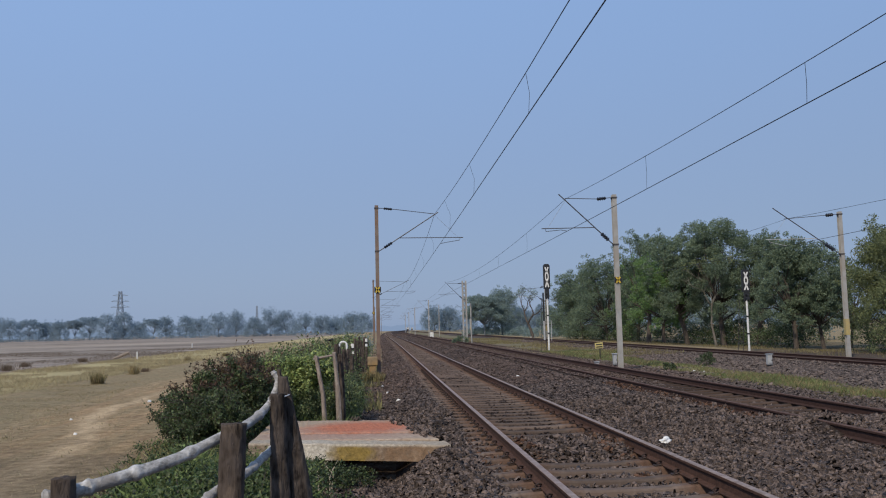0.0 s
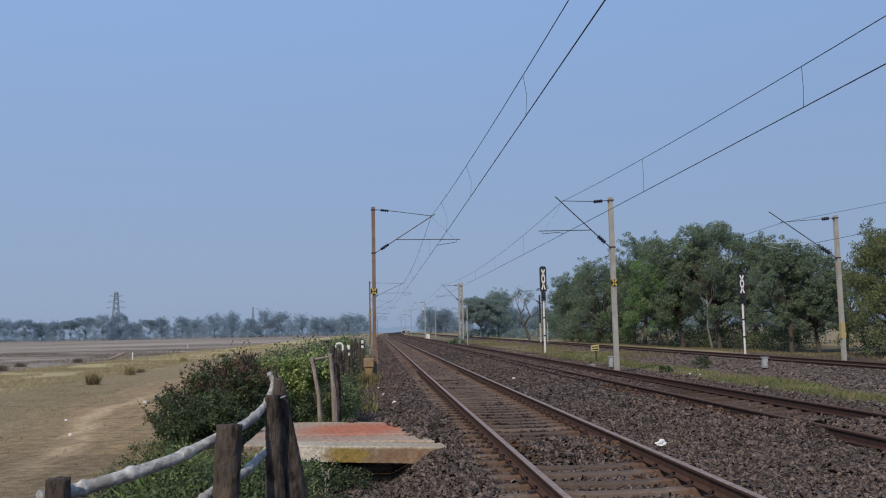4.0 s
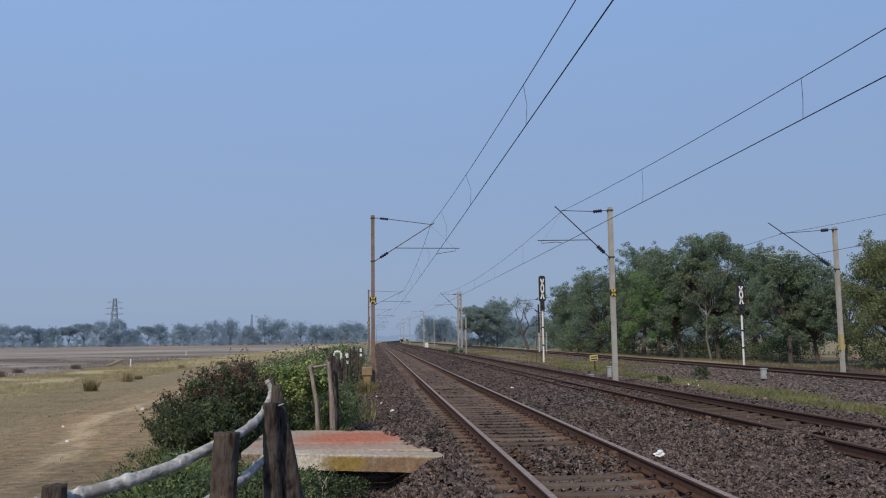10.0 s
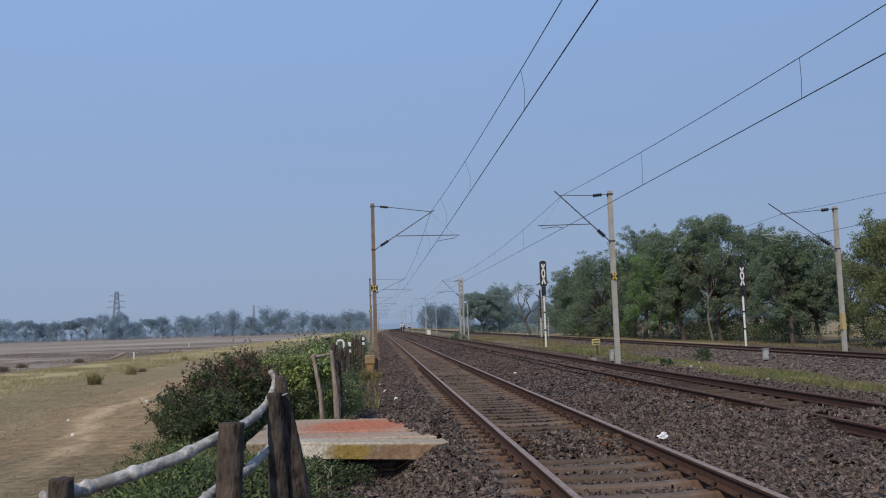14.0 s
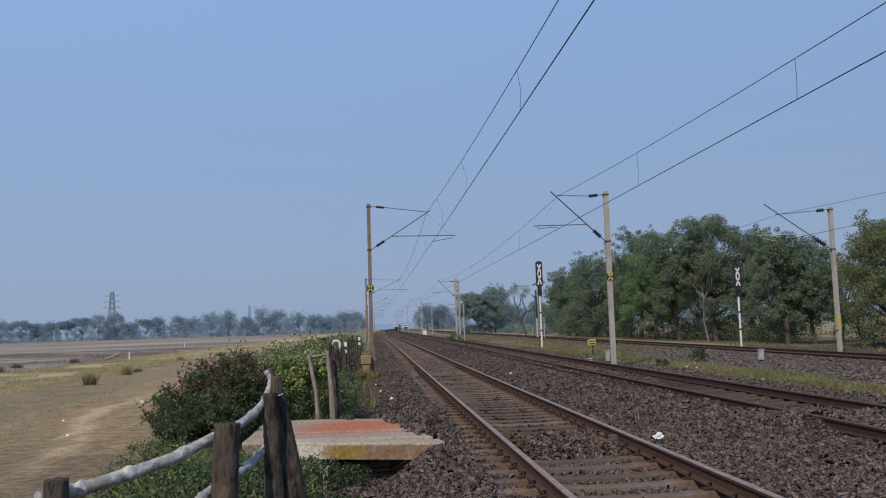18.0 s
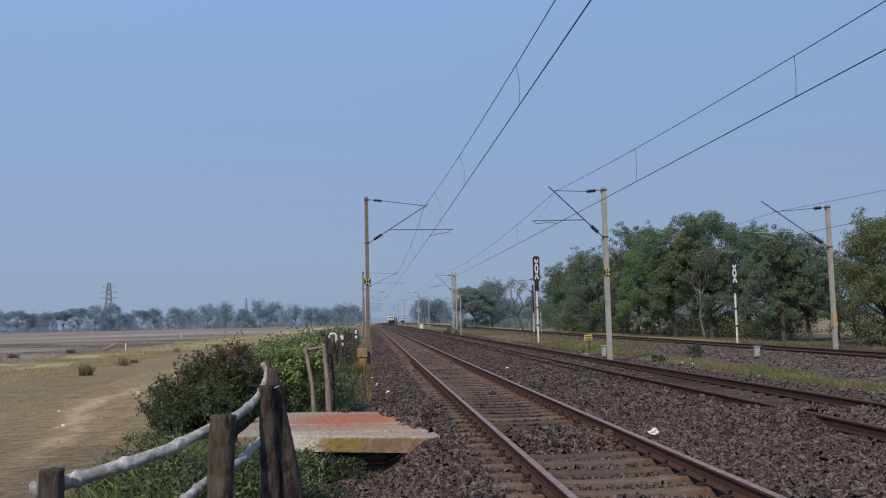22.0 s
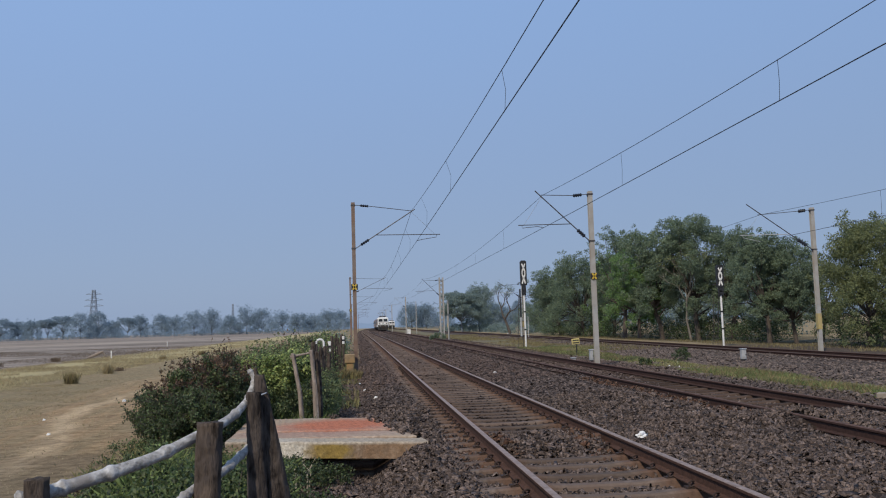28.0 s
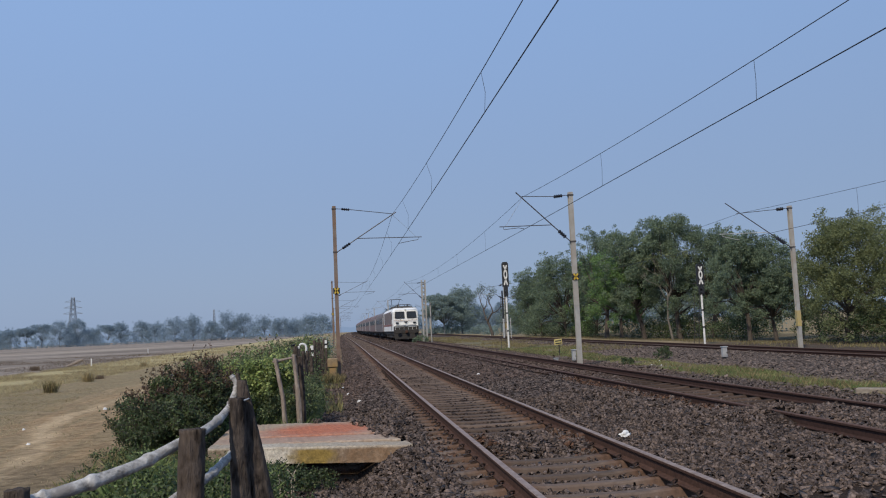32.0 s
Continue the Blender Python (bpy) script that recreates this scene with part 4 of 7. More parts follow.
def cabinet(at, w, d, h, label):
    c = empty("trackside_cabinet", label, "cabinet", "trackside cabinets", at)
    bm = bmesh.new()
    box(bm, (-w / 2, -d / 2, 0.12), (w / 2, d / 2, h), 0.015)
    part("cabinet_body", bm, M_GREYBOX, c)
    bm = bmesh.new()
    box(bm, (-w * 0.42, -d / 2 - 0.018, 0.18), (w * 0.42, -d / 2 - 0.002, h - 0.08), 0.006)
    door = part("cabinet_door", bm, M_GREYBOX, c)
    bm = bmesh.new()
    box(bm, (w * 0.25, -d / 2 - 0.05, h * 0.5), (w * 0.31, -d / 2 - 0.019, h * 0.62))
    part("handle", bm, M_BLACK, door, "dark handle")
    bm = bmesh.new()
    box(bm, (-w / 2 - 0.03, -d / 2 - 0.04, h), (w / 2 + 0.03, d / 2 + 0.03, h + 0.03), 0.008)
    part("cabinet_roof", bm, M_GREYBOX, c)
    bm = bmesh.new()
    box(bm, (-w * 0.32, -d * 0.32, -0.25), (w * 0.32, d * 0.32, 0.12))
    part("pedestal", bm, M_BLACK, c, "dark pedestal")
    return c


cabinet(pose(16.9, 36.0, -0.42), 0.20, 0.20, 0.56, "pale grey trackside cabinet on a dark pedestal in the ballast")
cabinet(pose(10.45, 37.3, -0.30), 0.15, 0.22, 0.58, "narrow pale grey cabinet at the foot of a mast")
cabinet(pose(9.55, 37.0, -0.26), 0.18, 0.15, 0.22, "low pale box in the ballast near a mast")

kerb = empty("concrete_kerb", "grey weathered concrete blocks lying at the verge edge", "concrete kerb", "", pose(11.9, 17.5, -0.36, 0, 0, -42))
for i, (x0, x1) in enumerate(((-0.62, 0.02), (0.06, 0.74))):
    part("kerb_block", box(bmesh.new(), (x0, -0.14, -0.2), (x1, 0.14, 0.17 - 0.02 * i), 0.02), M_CONC, kerb)

board = empty("sign_board", "small yellow sign with dark bars on a short post", "sign", "", pose(11.95, 45.5, -0.12))
bm = bmesh.new()
rod(bm, [(0, 0, -0.45), (0, 0, 0.5)], 0.03, 6)
part("sign_post", bm, M_BLACK, board)
bm = bmesh.new()
box(bm, (-0.22, -0.05, 0.45), (0.22, -0.03, 0.76), 0.008, 0, Matrix.Rotation(radians(-5), 4, "Y"))
face = part("sign_face", bm, M_SIGNY, board, "yellow board")
for z in (0.53, 0.66):
    bm = bmesh.new()
    box(bm, (-0.17, -0.056, z - 0.03), (0.17, -0.0505, z + 0.03), 0, 0, Matrix.Rotation(radians(-4), 4, "Y"))
    part("sign_bar", bm, M_BLACK, face)


def rag(at, size, label, seed):
    bm = bmesh.new()
    bmesh.ops.create_icosphere(bm, subdivisions=3, radius=1.0)
    for v in bm.verts:
        k = 1 + 0.5 * noise.noise(v.co * 1.8 + Vector((seed * 3.1, 0, 0))) + 0.22 * noise.noise(v.co * 5 + Vector((0, seed, 0)))
        v.co = Vector((v.co.x * size * k, v.co.y * size * 0.7 * k, max(v.co.z, -0.5) * size * 0.8 * k))
    ob = part("litter", bm, M_LITTER, None)
    ob.matrix_basis = at
    return tagged(ob, label, "litter", "scattered litter")


rag(pose(4.25, 12.6, bed_z(4.25, 12.6) + 0.040, 0, 0, 10), 0.090, "crumpled white plastic bag lying on the ballast", 1)
for i, (x, y, s) in enumerate([(0.55, 24.0, 0.06), (0.30, 29.0, 0.06), (0.15, 33.5, 0.06), (-0.1, 36.0, 0.07), (4.9, 30.0, 0.05), (9.4, 19.6, 0.045), (13.9, 36.0, 0.07), (15.2, 37.0, 0.09), (12.8, 34.0, 0.06), (5.9, 14.6, 0.035), (13.0, 33.5, 0.05)]):
    z = bed_z(x, y) if x < 11 else ground_z(x, y) + 0.03
    rag(pose(x, y, z + s * 0.25, 0, 0, i * 40), s, "scrap of white litter on the stones", i + 5)
for i, (x, y, s) in enumerate([(-6.3, 18.5, 0.04), (-7.0, 27.0, 0.06), (-7.6, 22.0, 0.04), (-9.0, 48.0, 0.12), (-2.1, 30.0, 0.09)]):
    rag(pose(x, y, ground_z(x, y) + s * 0.25, 0, 0, i * 70), s, "scrap of pale litter on the dry ground", i + 40)
rag(pose(20.5 + 5.2, 141.0, -0.3), 0.38, "white rubbish sack dumped beyond the outer track", 77)

# ---- concrete slab crossing the drain ----
slab = empty("concrete_slab", "weathered concrete slab with faded red paint, bridging a drain", "concrete slab")


def slab_board(x0, x1, y0, y1, top, thick, material, name="slab_plank", label="", skew=0.0, lift=0.0, slant=0.0, chip=0.0):
    bm = bmesh.new()
    r = random.Random(int(y0 * 100))
    n = 44
    rows = []
    for i in range(n + 1):
        x = x0 + (x1 - x0) * i / n
        k = skew * (x - x0) / (x1 - x0)
        j = [r.uniform(-0.010, 0.010) + 0.014 * noise.noise(Vector((x * 3.0, y0, q))) for q in range(3)]
        u = i / n
        xb, xl = x - slant * u, x - chip * u ** 3
        j[2] -= 0.09 * max(0.0, noise.noise(Vector((x * 5.0, y0, 7.0))) - 0.35)
        rows.append([bm.verts.new(c) for c in ((xl, y0 + k + j[0], top - thick + lift), (x, y0 + k + j[0], top - 0.02 + lift), (x, y0 + k + 0.02, top + j[2] * 0.5 + lift), (xb, y1 + k - 0.02 + j[1], top + j[2] * 0.5 + lift), (xb, y1 + k + j[1], top - 0.02 + lift), (xb - chip * u ** 3, y1 + k, top - thick + lift))])
    for a, b in zip(rows, rows[1:]):
        for i in range(6):
            bm.faces.new((a[i], b[i], b[(i + 1) % 6], a[(i + 1) % 6]))
    bm.faces.new(rows[0])
    bm.faces.new(rows[-1][::-1])
    bmesh.ops.recalc_face_normals(bm, faces=bm.faces[:])
    return part(name, bm, material, slab, label)


# ---- fence ----


def timber(pts, radii, seed, split=0.25, sides=30):
    """A rough post: uneven round section, furrows along the grain, knots and a broken top."""
    bm = bmesh.new()
    pts = [Vector(p) for p in pts]
    fine = []
    for i in range(len(pts) - 1):
        for k in range(30):
            f = k / 30
            fine.append((pts[i].lerp(pts[i + 1], f), radii[i] + (radii[i + 1] - radii[i]) * f))
    fine.append((pts[-1], radii[-1]))
    rings = []
    for p, r in fine:
        ring = []
        for k in range(sides):
            a = 2 * math.pi * k / sides
            d = Vector((math.cos(a), math.sin(a), 0))
            w = 1 + split * noise.noise(Vector((d.x * 1.3 + seed * 7, d.y * 1.3, p.z * 0.9)))
            furrow = abs(noise.noise(Vector((d.x * 2.2 + seed, d.y * 2.2, p.z * 1.6))))
            w -= 0.13 * max(0.0, 0.10 - furrow) / 0.10
            w += 0.08 * noise.noise(Vector((d.x * 4 + seed, d.y * 4, p.z * 9)))
            w += 0.05 * noise.noise(Vector((d.x * 9 + seed, d.y * 9, p.z * 22)))
            knot = noise.noise(Vector((d.x * 2.1 + seed * 3, d.y * 2.1, p.z * 4.0)))
            w += 0.25 * max(0.0, knot - 0.45)
            ring.append(bm.verts.new(p + d * r * w))
        rings.append(ring)
    for a, b in zip(rings, rings[1:]):
        for k in range(sides):
            bm.faces.new((a[k], a[(k + 1) % sides], b[(k + 1) % sides], b[k]))
    for k, v in enumerate(rings[-1]):
        v.co.z += 0.016 * noise.noise(Vector((k * 0.3, seed, 0)))
    crown = bm.verts.new(fine[-1][0] + Vector((0, 0, 0.006)))
    for k in range(sides):
        bm.faces.new((rings[-1][k], rings[-1][(k + 1) % sides], crown))
    bm.faces.new(rings[0][::-1])
    return bm


def pole(pts, r0, r1, seed):
    """A peeled branch with rings and knuckles along it."""
    bm = bmesh.new()
    pts = [Vector(p) for p in pts]
    fine, rad = [], []
    total = len(pts) - 1
    for i in range(total):
        for k in range(20):
            f = k / 20
            q0, q1, q2, q3 = pts[max(i - 1, 0)], pts[i], pts[i + 1], pts[min(i + 2, total)]
            c = 0.5 * ((2 * q1) + (q2 - q0) * f + (2 * q0 - 5 * q1 + 4 * q2 - q3) * f * f + (3 * q1 - q0 - 3 * q2 + q3) * f ** 3)
            fine.append(c)
            u = (i + f) / total
            knuckle = 0.30 * math.exp(-(((u * 8.5 + seed * 0.37 + 0.25 * noise.noise(Vector((u * 4, seed, 2)))) % 1.0 - 0.5) / 0.07) ** 2)
            rad.append((r0 + (r1 - r0) * u) * (1 + knuckle + 0.06 * noise.noise(Vector((u * 9, seed, 0)))))
    fine.append(pts[-1])
    rad.append(r1)
    rod(bm, fine, rad, 12)
    return bm

SLAB_TOP = -0.12
slab_board(-2.02, 1.04, 12.95 + 0.62, 13.42 + 0.62, SLAB_TOP, 0.24, M_BEAM, label="pale weathered edge beam with flaked whitewash and ochre paint", skew=-0.92, slant=0.06, chip=0.22)
slab_board(-2.03, 0.93, 14.15, 14.90, SLAB_TOP - 0.02, 0.22, M_PLANK, label="plank stained pink by worn paint", skew=-0.60, lift=0.004, slant=0.19)
slab_board(-2.05, 0.72, 15.03, 15.86, SLAB_TOP - 0.02, 0.22, M_PLANK, label="plank with worn faded red paint", skew=-0.42, slant=0.20)
slab_board(-2.07, 0.50, 16.00, 17.20, SLAB_TOP - 0.03, 0.22, M_PLANK, skew=-0.55, slant=0.22)
bm = bmesh.new()
for i in range(9):
    a0 = i * 0.7
    rod(bm, [(-0.45 + 0.03 * math.cos(a0), 16.7 + 0.03 * math.sin(a0), SLAB_TOP - 0.03), (-0.45 + 0.07 * math.cos(a0 + 0.3), 16.7 + 0.06 * math.sin(a0), SLAB_TOP + 0.03 + 0.015 * (i % 3)), (-0.45 + 0.13 * math.cos(a0), 16.7 + 0.08 * math.sin(a0), SLAB_TOP - 0.015)], [0.010, 0.012, 0.005], 5)
tagged(part("dead_weed", bm, M_BARK, None), "dried brown weed clump lying on the slab", "dead weed")
for x, y in ((-1.75, 14.4), (-1.7, 16.5)):
    bm = bmesh.new()
    box(bm, (x - 0.2, y - 0.5, -0.95), (x + 0.25, y + 0.5, -0.36), 0.02)
    part("slab_support", bm, M_CONC, slab, "rough concrete support wall")
bm = bmesh.new()
box(bm, (0.05, 14.9, -0.95), (0.45, 16.6, -0.35), 0.02)
part("slab_support", bm, M_CONC, slab, "rough concrete support wall")

G = -0.62
fence_group = "fence beside the line"


def fence_post(pts, radii, seed, material, label):
    ob = part("fence_post", timber(pts, radii, seed), material, None, smooth=True)
    return tagged(ob, label, "fence post", fence_group)


fence_post([(-1.80, 5.2, G), (-1.82, 5.2, 0.2), (-1.83, 5.2, 0.765)], [0.075, 0.075, 0.070], 1, M_POST, "short weathered grey-brown timber fence post")
fence_post([(-0.99, 5.8, G), (-0.98, 5.8, 0.4), (-0.96, 5.8, 0.985)], [0.085, 0.085, 0.079], 2, M_POST, "sawn-off weathered brown timber fence post")
twin = empty("fence_post", "dark cracked double-stemmed fence post with a ragged top", "fence post", fence_group)
part("stem", timber([(-0.72, 6.5, G), (-0.735, 6.5, 0.4), (-0.755, 6.5, 1.12)], [0.080, 0.075, 0.058], 3), M_POSTD, twin, smooth=True)
part("stem", timber([(-0.53, 6.62, G), (-0.605, 6.62, 0.3), (-0.68, 6.60, 0.85), (-0.725, 6.60, 1.24)], [0.105, 0.09, 0.066, 0.035], 4), M_POSTD, twin, smooth=True)
part("splinter", timber([(-0.70, 6.66, 0.9), (-0.745, 6.66, 1.15), (-0.76, 6.66, 1.29)], [0.03, 0.025, 0.012], 5), M_POST, twin, smooth=True)
bm = bmesh.new()
rod(bm, [(-0.745 + 0.075 * math.cos(a), 6.55 + 0.085 * math.sin(a), 1.09 + 0.02 * math.cos(a)) for a in [2 * math.pi * i / 16 for i in range(17)]], 0.006, 4)
part("binding_wire", bm, M_GREYBOX, twin, "thin pale binding wire")
tagged(part("fence_rail", pole([(-1.95, 5.22, 0.64), (-1.79, 5.33, 0.67), (-1.58, 5.47, 0.715), (-1.30, 5.70, 0.785), (-1.06, 5.97, 0.885), (-0.91, 6.25, 0.95), (-0.82, 6.5, 1.04), (-0.79, 6.62, 1.12), (-0.77, 6.66, 1.21), (-0.81, 6.66, 1.285)], 0.048, 0.018, 1), M_POLE, smooth=True), "grey-white peeled branch used as a fence rail", "fence rail", fence_group)
tagged(part("fence_rail", pole([(-1.30, 5.45, 0.40), (-1.17, 5.62, 0.48), (-1.07, 5.85, 0.55), (-0.93, 6.12, 0.61), (-0.84, 6.4, 0.68), (-0.78, 6.55, 0.73)], 0.034, 0.028, 2), M_POLE, smooth=True), "pale peeled branch used as a lower fence rail", "fence rail", fence_group)
fence_post([(-1.08, 17.6, -0.5), (-1.13, 17.6, 0.3), (-1.26, 17.6, 1.09)], [0.052, 0.046, 0.036], 6, M_POSTG, "leaning grey-brown timber fence post behind the slab")
fence_post([(-0.80, 17.6, -0.5), (-0.83, 17.6, 0.4), (-0.89, 17.6, 1.15)], [0.056, 0.048, 0.040], 7, M_POSTG, "cracked grey-brown timber fence post behind the slab")
fence_post([(-0.73, 17.9, -0.5), (-0.75, 17.9, 0.4), (-0.78, 17.9, 1.10)], [0.06, 0.055, 0.05], 8, M_POSTD, "dark timber fence post behind the slab")
tagged(part("fence_rail", pole([(-1.32, 17.66, 1.02), (-1.1, 17.68, 1.06), (-0.86, 17.7, 1.10)], 0.028, 0.02, 3), M_POSTG, smooth=True), "thin grey branch tied across two fence posts", "fence rail", fence_group)
rr = random.Random(11)
for i, y in enumerate([20.4, 21.8, 23.2, 25.0, 26.6, 28.6, 30.4, 32.6, 35.0, 37.5, 40.0, 43.0, 46.0, 49.5, 53.0, 57.0, 61.0, 66.0, 72.0]):
    x = -0.98 + rr.uniform(-0.14, 0.14)
    l = rr.uniform(-0.12, 0.12)
    fence_post([(x, y, -0.6), (x + l * 0.5, y, 0.4), (x + l, y, rr.uniform(0.95, 1.3) - (0.3 if 26 < y < 34 else 0.0))], [0.075, 0.07, 0.055], 20 + i, M_POSTD, "dark weathered timber fence post among the shrubs")

bm = bmesh.new()
for i in range(26):
    x, y = -0.9 + rr.uniform(-0.22, 0.22), 12.5 + rr.uniform(-0.35, 0.35)
    h = rr.uniform(0.18, 0.45)
    rod(bm, [(x, y, -0.72), (x + rr.uniform(-0.05, 0.05), y, -0.66 + h * 0.6), (x + rr.uniform(-0.14, 0.14), y + 0.05, -0.66 + h)], [0.010, 0.008, 0.004], 5)
tagged(part("dry_stalks", bm, M_TWIG, None), "pale dry weed stalks below the slab edge", "dry stalks")
for i, (x, y, k) in enumerate([(-1.02, 12.35, 0.10), (-0.86, 12.2, 0.07), (-0.95, 12.0, 0.06), (-1.12, 12.55, 0.08), (-0.78, 11.8, 0.05), (-0.9, 11.6, 0.045)]):
    bm = bmesh.new()
    bmesh.ops.create_icosphere(bm, subdivisions=2, radius=k)
    for v in bm.verts:
        v.co *= 1 + 0.45 * noise.noise(v.co * (1.2 / k) + Vector((i * 3.0, 0, 0)))
        v.co.z *= 0.75
    lumpy = part("rubble", bm, M_BEAM, None)
    lumpy.matrix_basis = pose(x, y, ground_z(x, y) + k * 0.4, 20 * i, 0, 50 * i)
    tagged(lumpy, "pale broken lump of concrete below the slab", "rubble", "rubble lumps")
hoop = empty("white_hoop", "white painted bent pipe standing in the hedge", "marker", "", pose(-1.30, 32.2, 0.14))
bm = bmesh.new()
rod(bm, [(-0.14, 0, -0.4), (-0.14, 0, 0.85)] + [(0.14 * math.cos(a), 0, 0.9 + 0.14 * math.sin(a)) for a in [math.pi * (1 - i / 8) for i in range(9)]] + [(0.14, 0, 0.72)], 0.042, 8)
part("pipe", bm, M_WHITE, hoop)
for x, y, h in ((-1.05, 35.5, 1.05), (-0.62, 46.0, 1.15)):
    mk = empty("marker_post", "white marker post with dark bands in the hedge", "marker post", "marker posts", pose(x, y, 0))
    bm = bmesh.new()
    box(bm, (-0.06, -0.06, -0.5), (0.06, 0.06, h), 0.012)
    part("post_body", bm, M_POSTD, mk)
    bm = bmesh.new()
    box(bm, (-0.063, -0.063, h - 0.42), (0.063, 0.063, h + 0.003), 0.01)
    part("white_top", bm, M_WHITE, mk, "white painted top")
    bm = bmesh.new()
    box(bm, (-0.067, -0.067, h - 0.27), (0.067, 0.067, h - 0.17))
    part("dark_band", bm, M_BLACK, mk, "dark band")
blk = part("concrete_block", box(box(bmesh.new(), (-0.15, -0.15, -0.7), (0.15, 0.15, 0.02), 0.02), (-0.23, -0.2, 0.02), (0.23, 0.2, 0.42), 0.03), M_BLOCK, None)
blk.matrix_basis = pose(-0.24, 38.2, 0)
tagged(blk, "ochre-stained concrete block beside a mast foot", "concrete block")

# ---- ballast stones ----


def stones(name, region, density, size, height, label, seed, mask=None, lift=0.0, material=None, coarse=False):
    """Loose angular stones over part of the bed, one joined mesh; coarse: four-sided chips for the distance."""
    rng = np.random.default_rng(seed)
    x0, x1, y0, y1 = region
    n = int((x1 - x0) * (y1 - y0) * density)
    p = np.column_stack([rng.uniform(x0, x1, n), rng.uniform(y0, y1, n)])
    if mask is not None:
        p = p[mask(p, rng)]
    n = len(p)
    z = np.array([height(x, y) for x, y in p])
    if coarse:
        shape = np.array([(-1, -1, -1), (1, -1, -1), (1, 1, -1), (-1, 1, -1), (0, 0, 1)], float)
        q = np.array([(0, 1, 4), (1, 2, 4), (2, 3, 4), (3, 0, 4)])
    else:
        shape = np.array([(a, b, c) for c in (-1, 1) for b in (-1, 1) for a in (-1, 1)], float)
        q = np.array([(4, 5, 7, 6), (0, 1, 5, 4), (2, 6, 7, 3), (0, 4, 6, 2), (1, 3, 7, 5)])
    v = shape[None] + rng.uniform(-0.62, 0.62, (n, len(shape), 3))
    v *= (size * rng.uniform(0.5, 1.35, n) ** 1.2)[:, None, None] * np.column_stack([rng.uniform(0.9, 1.7, n), rng.uniform(0.5, 0.95, n), rng.uniform(0.2, 0.40 if coarse else 0.55, n)])[:, None, :]
    turn = rng.uniform(0, 2 * np.pi, n)
    c, s = np.cos(turn)[:, None], np.sin(turn)[:, None]
    v = np.stack([v[:, :, 0] * c - v[:, :, 1] * s, v[:, :, 0] * s + v[:, :, 1] * c, v[:, :, 2]], -1)
    way = rng.uniform(0, 2 * np.pi, n)
    k = np.column_stack([np.cos(way), np.sin(way), np.zeros(n)])[:, None, :]
    an = rng.normal(0, 0.4 if coarse else 0.85, n)
    c, s = np.cos(an)[:, None, None], np.sin(an)[:, None, None]
    v = v * c + np.cross(np.broadcast_to(k, v.shape), v) * s + k * (v * k).sum(-1, keepdims=True) * (1 - c)
    v += np.column_stack([p, z + size * rng.uniform(-0.4, 1.3, n) + lift])[:, None, :]
    f = (q[None] + (np.arange(n) * len(shape))[:, None, None]).reshape(-1, q.shape[1])
    ob = soup(name, v.reshape(-1, 3), f, material or M_STONE)
    return tagged(ob, label, "ballast stones", kind="stuff")


def clear_track(p, rng):
    """Keeps stones off rails, sleepers and out of the slab."""
    y = p[:, 1]
    x = p[:, 0] - SKEW * y
    ok = np.ones(len(p), bool)
    for cx, first, part_bare in ((X1, 6.9, 0.90), (X2, 9.0, 0.5)):
        for s in (-1, 1):
            ok &= abs(x - cx - s * GAUGE / 2) > 0.10
        ph = (y - first + 0.3) % SLEEPER_STEP - 0.3
        on = (abs(ph) < 0.118) & (abs(x - cx) < 1.20)
        heap = ((cx == X2) & (y < 15.4)) | (cx == X1) & (((y > 11.3) & (y < 13.4) & (abs(x - cx) < 0.8)) | ((x < cx - 0.95) & (y > 10.8) & (rng.random(len(p)) < 0.6)))
        ok &= ~(on & ~heap & (rng.random(len(p)) < np.where(cx == X2, 0.6, np.where((y > 26.0) & (cx == X1), 0.3, np.where(y > 14.0, 0.98, part_bare)))))
        ok &= ~((abs(x - cx) < 1.3) & ~heap & (y > 14.0) & (rng.random(len(p)) < 0.38))
        near_rail = (abs(abs(x - cx) - GAUGE / 2) < 0.24) & (rng.random(len(p)) < 0.55)
        ok &= ~near_rail
    ok &= ~((abs(x - X1) < 1.22) & (y > 14.2) & (y < 31.0))
    ok &= ~((x < 1.0) & (y > 12.9 - 0.3 * (x - 1.0)) & (y < 16.75) & (x < 1.05 - 0.16 * (y - 12.7)))
    ok &= (x < 0.66 * y + 1.5) | (y < 7.0)
    ok &= x > np.where(y < 13.2, -1.15, np.where(y < 18, -0.5, -0.85)) + 0.35 * (rng.random(len(p)) - 0.5)
    return ok


def in_cribs(p, rng):
    """Only the spaces between the near track's sleepers."""
    y = p[:, 1]
    x = abs(p[:, 0] - SKEW * y - X1)
    ph = (y - 6.9 + 0.3) % SLEEPER_STEP - 0.3
    return (abs(ph) > 0.115) & (x < 1.22) & (abs(x - GAUGE / 2) > 0.10) & (rng.random(len(p)) < np.where(abs(x - GAUGE / 2) < 0.24, 0.6, 1.0))


def crib_z(x, y):
    """Stones settle a little lower between the sleepers."""
    u = x - SKEW * y
    if u < 0.6:
        return max(bed_z(x, y), ground_z(x, y))
    return bed_z(x, y) + ((0.066 + 0.038 * smooth(13.5, 15.0, y) - 0.071 * smooth(27.0, 33.0, y)) * smooth(1.42, 1.20, abs(u - X1)) if abs(u - X1) < 1.42 else 0.045 + 0.085 * smooth(20.0, 28.0, y) if abs(u - X2) < 1.36 and y > 15.8 else 0.0)


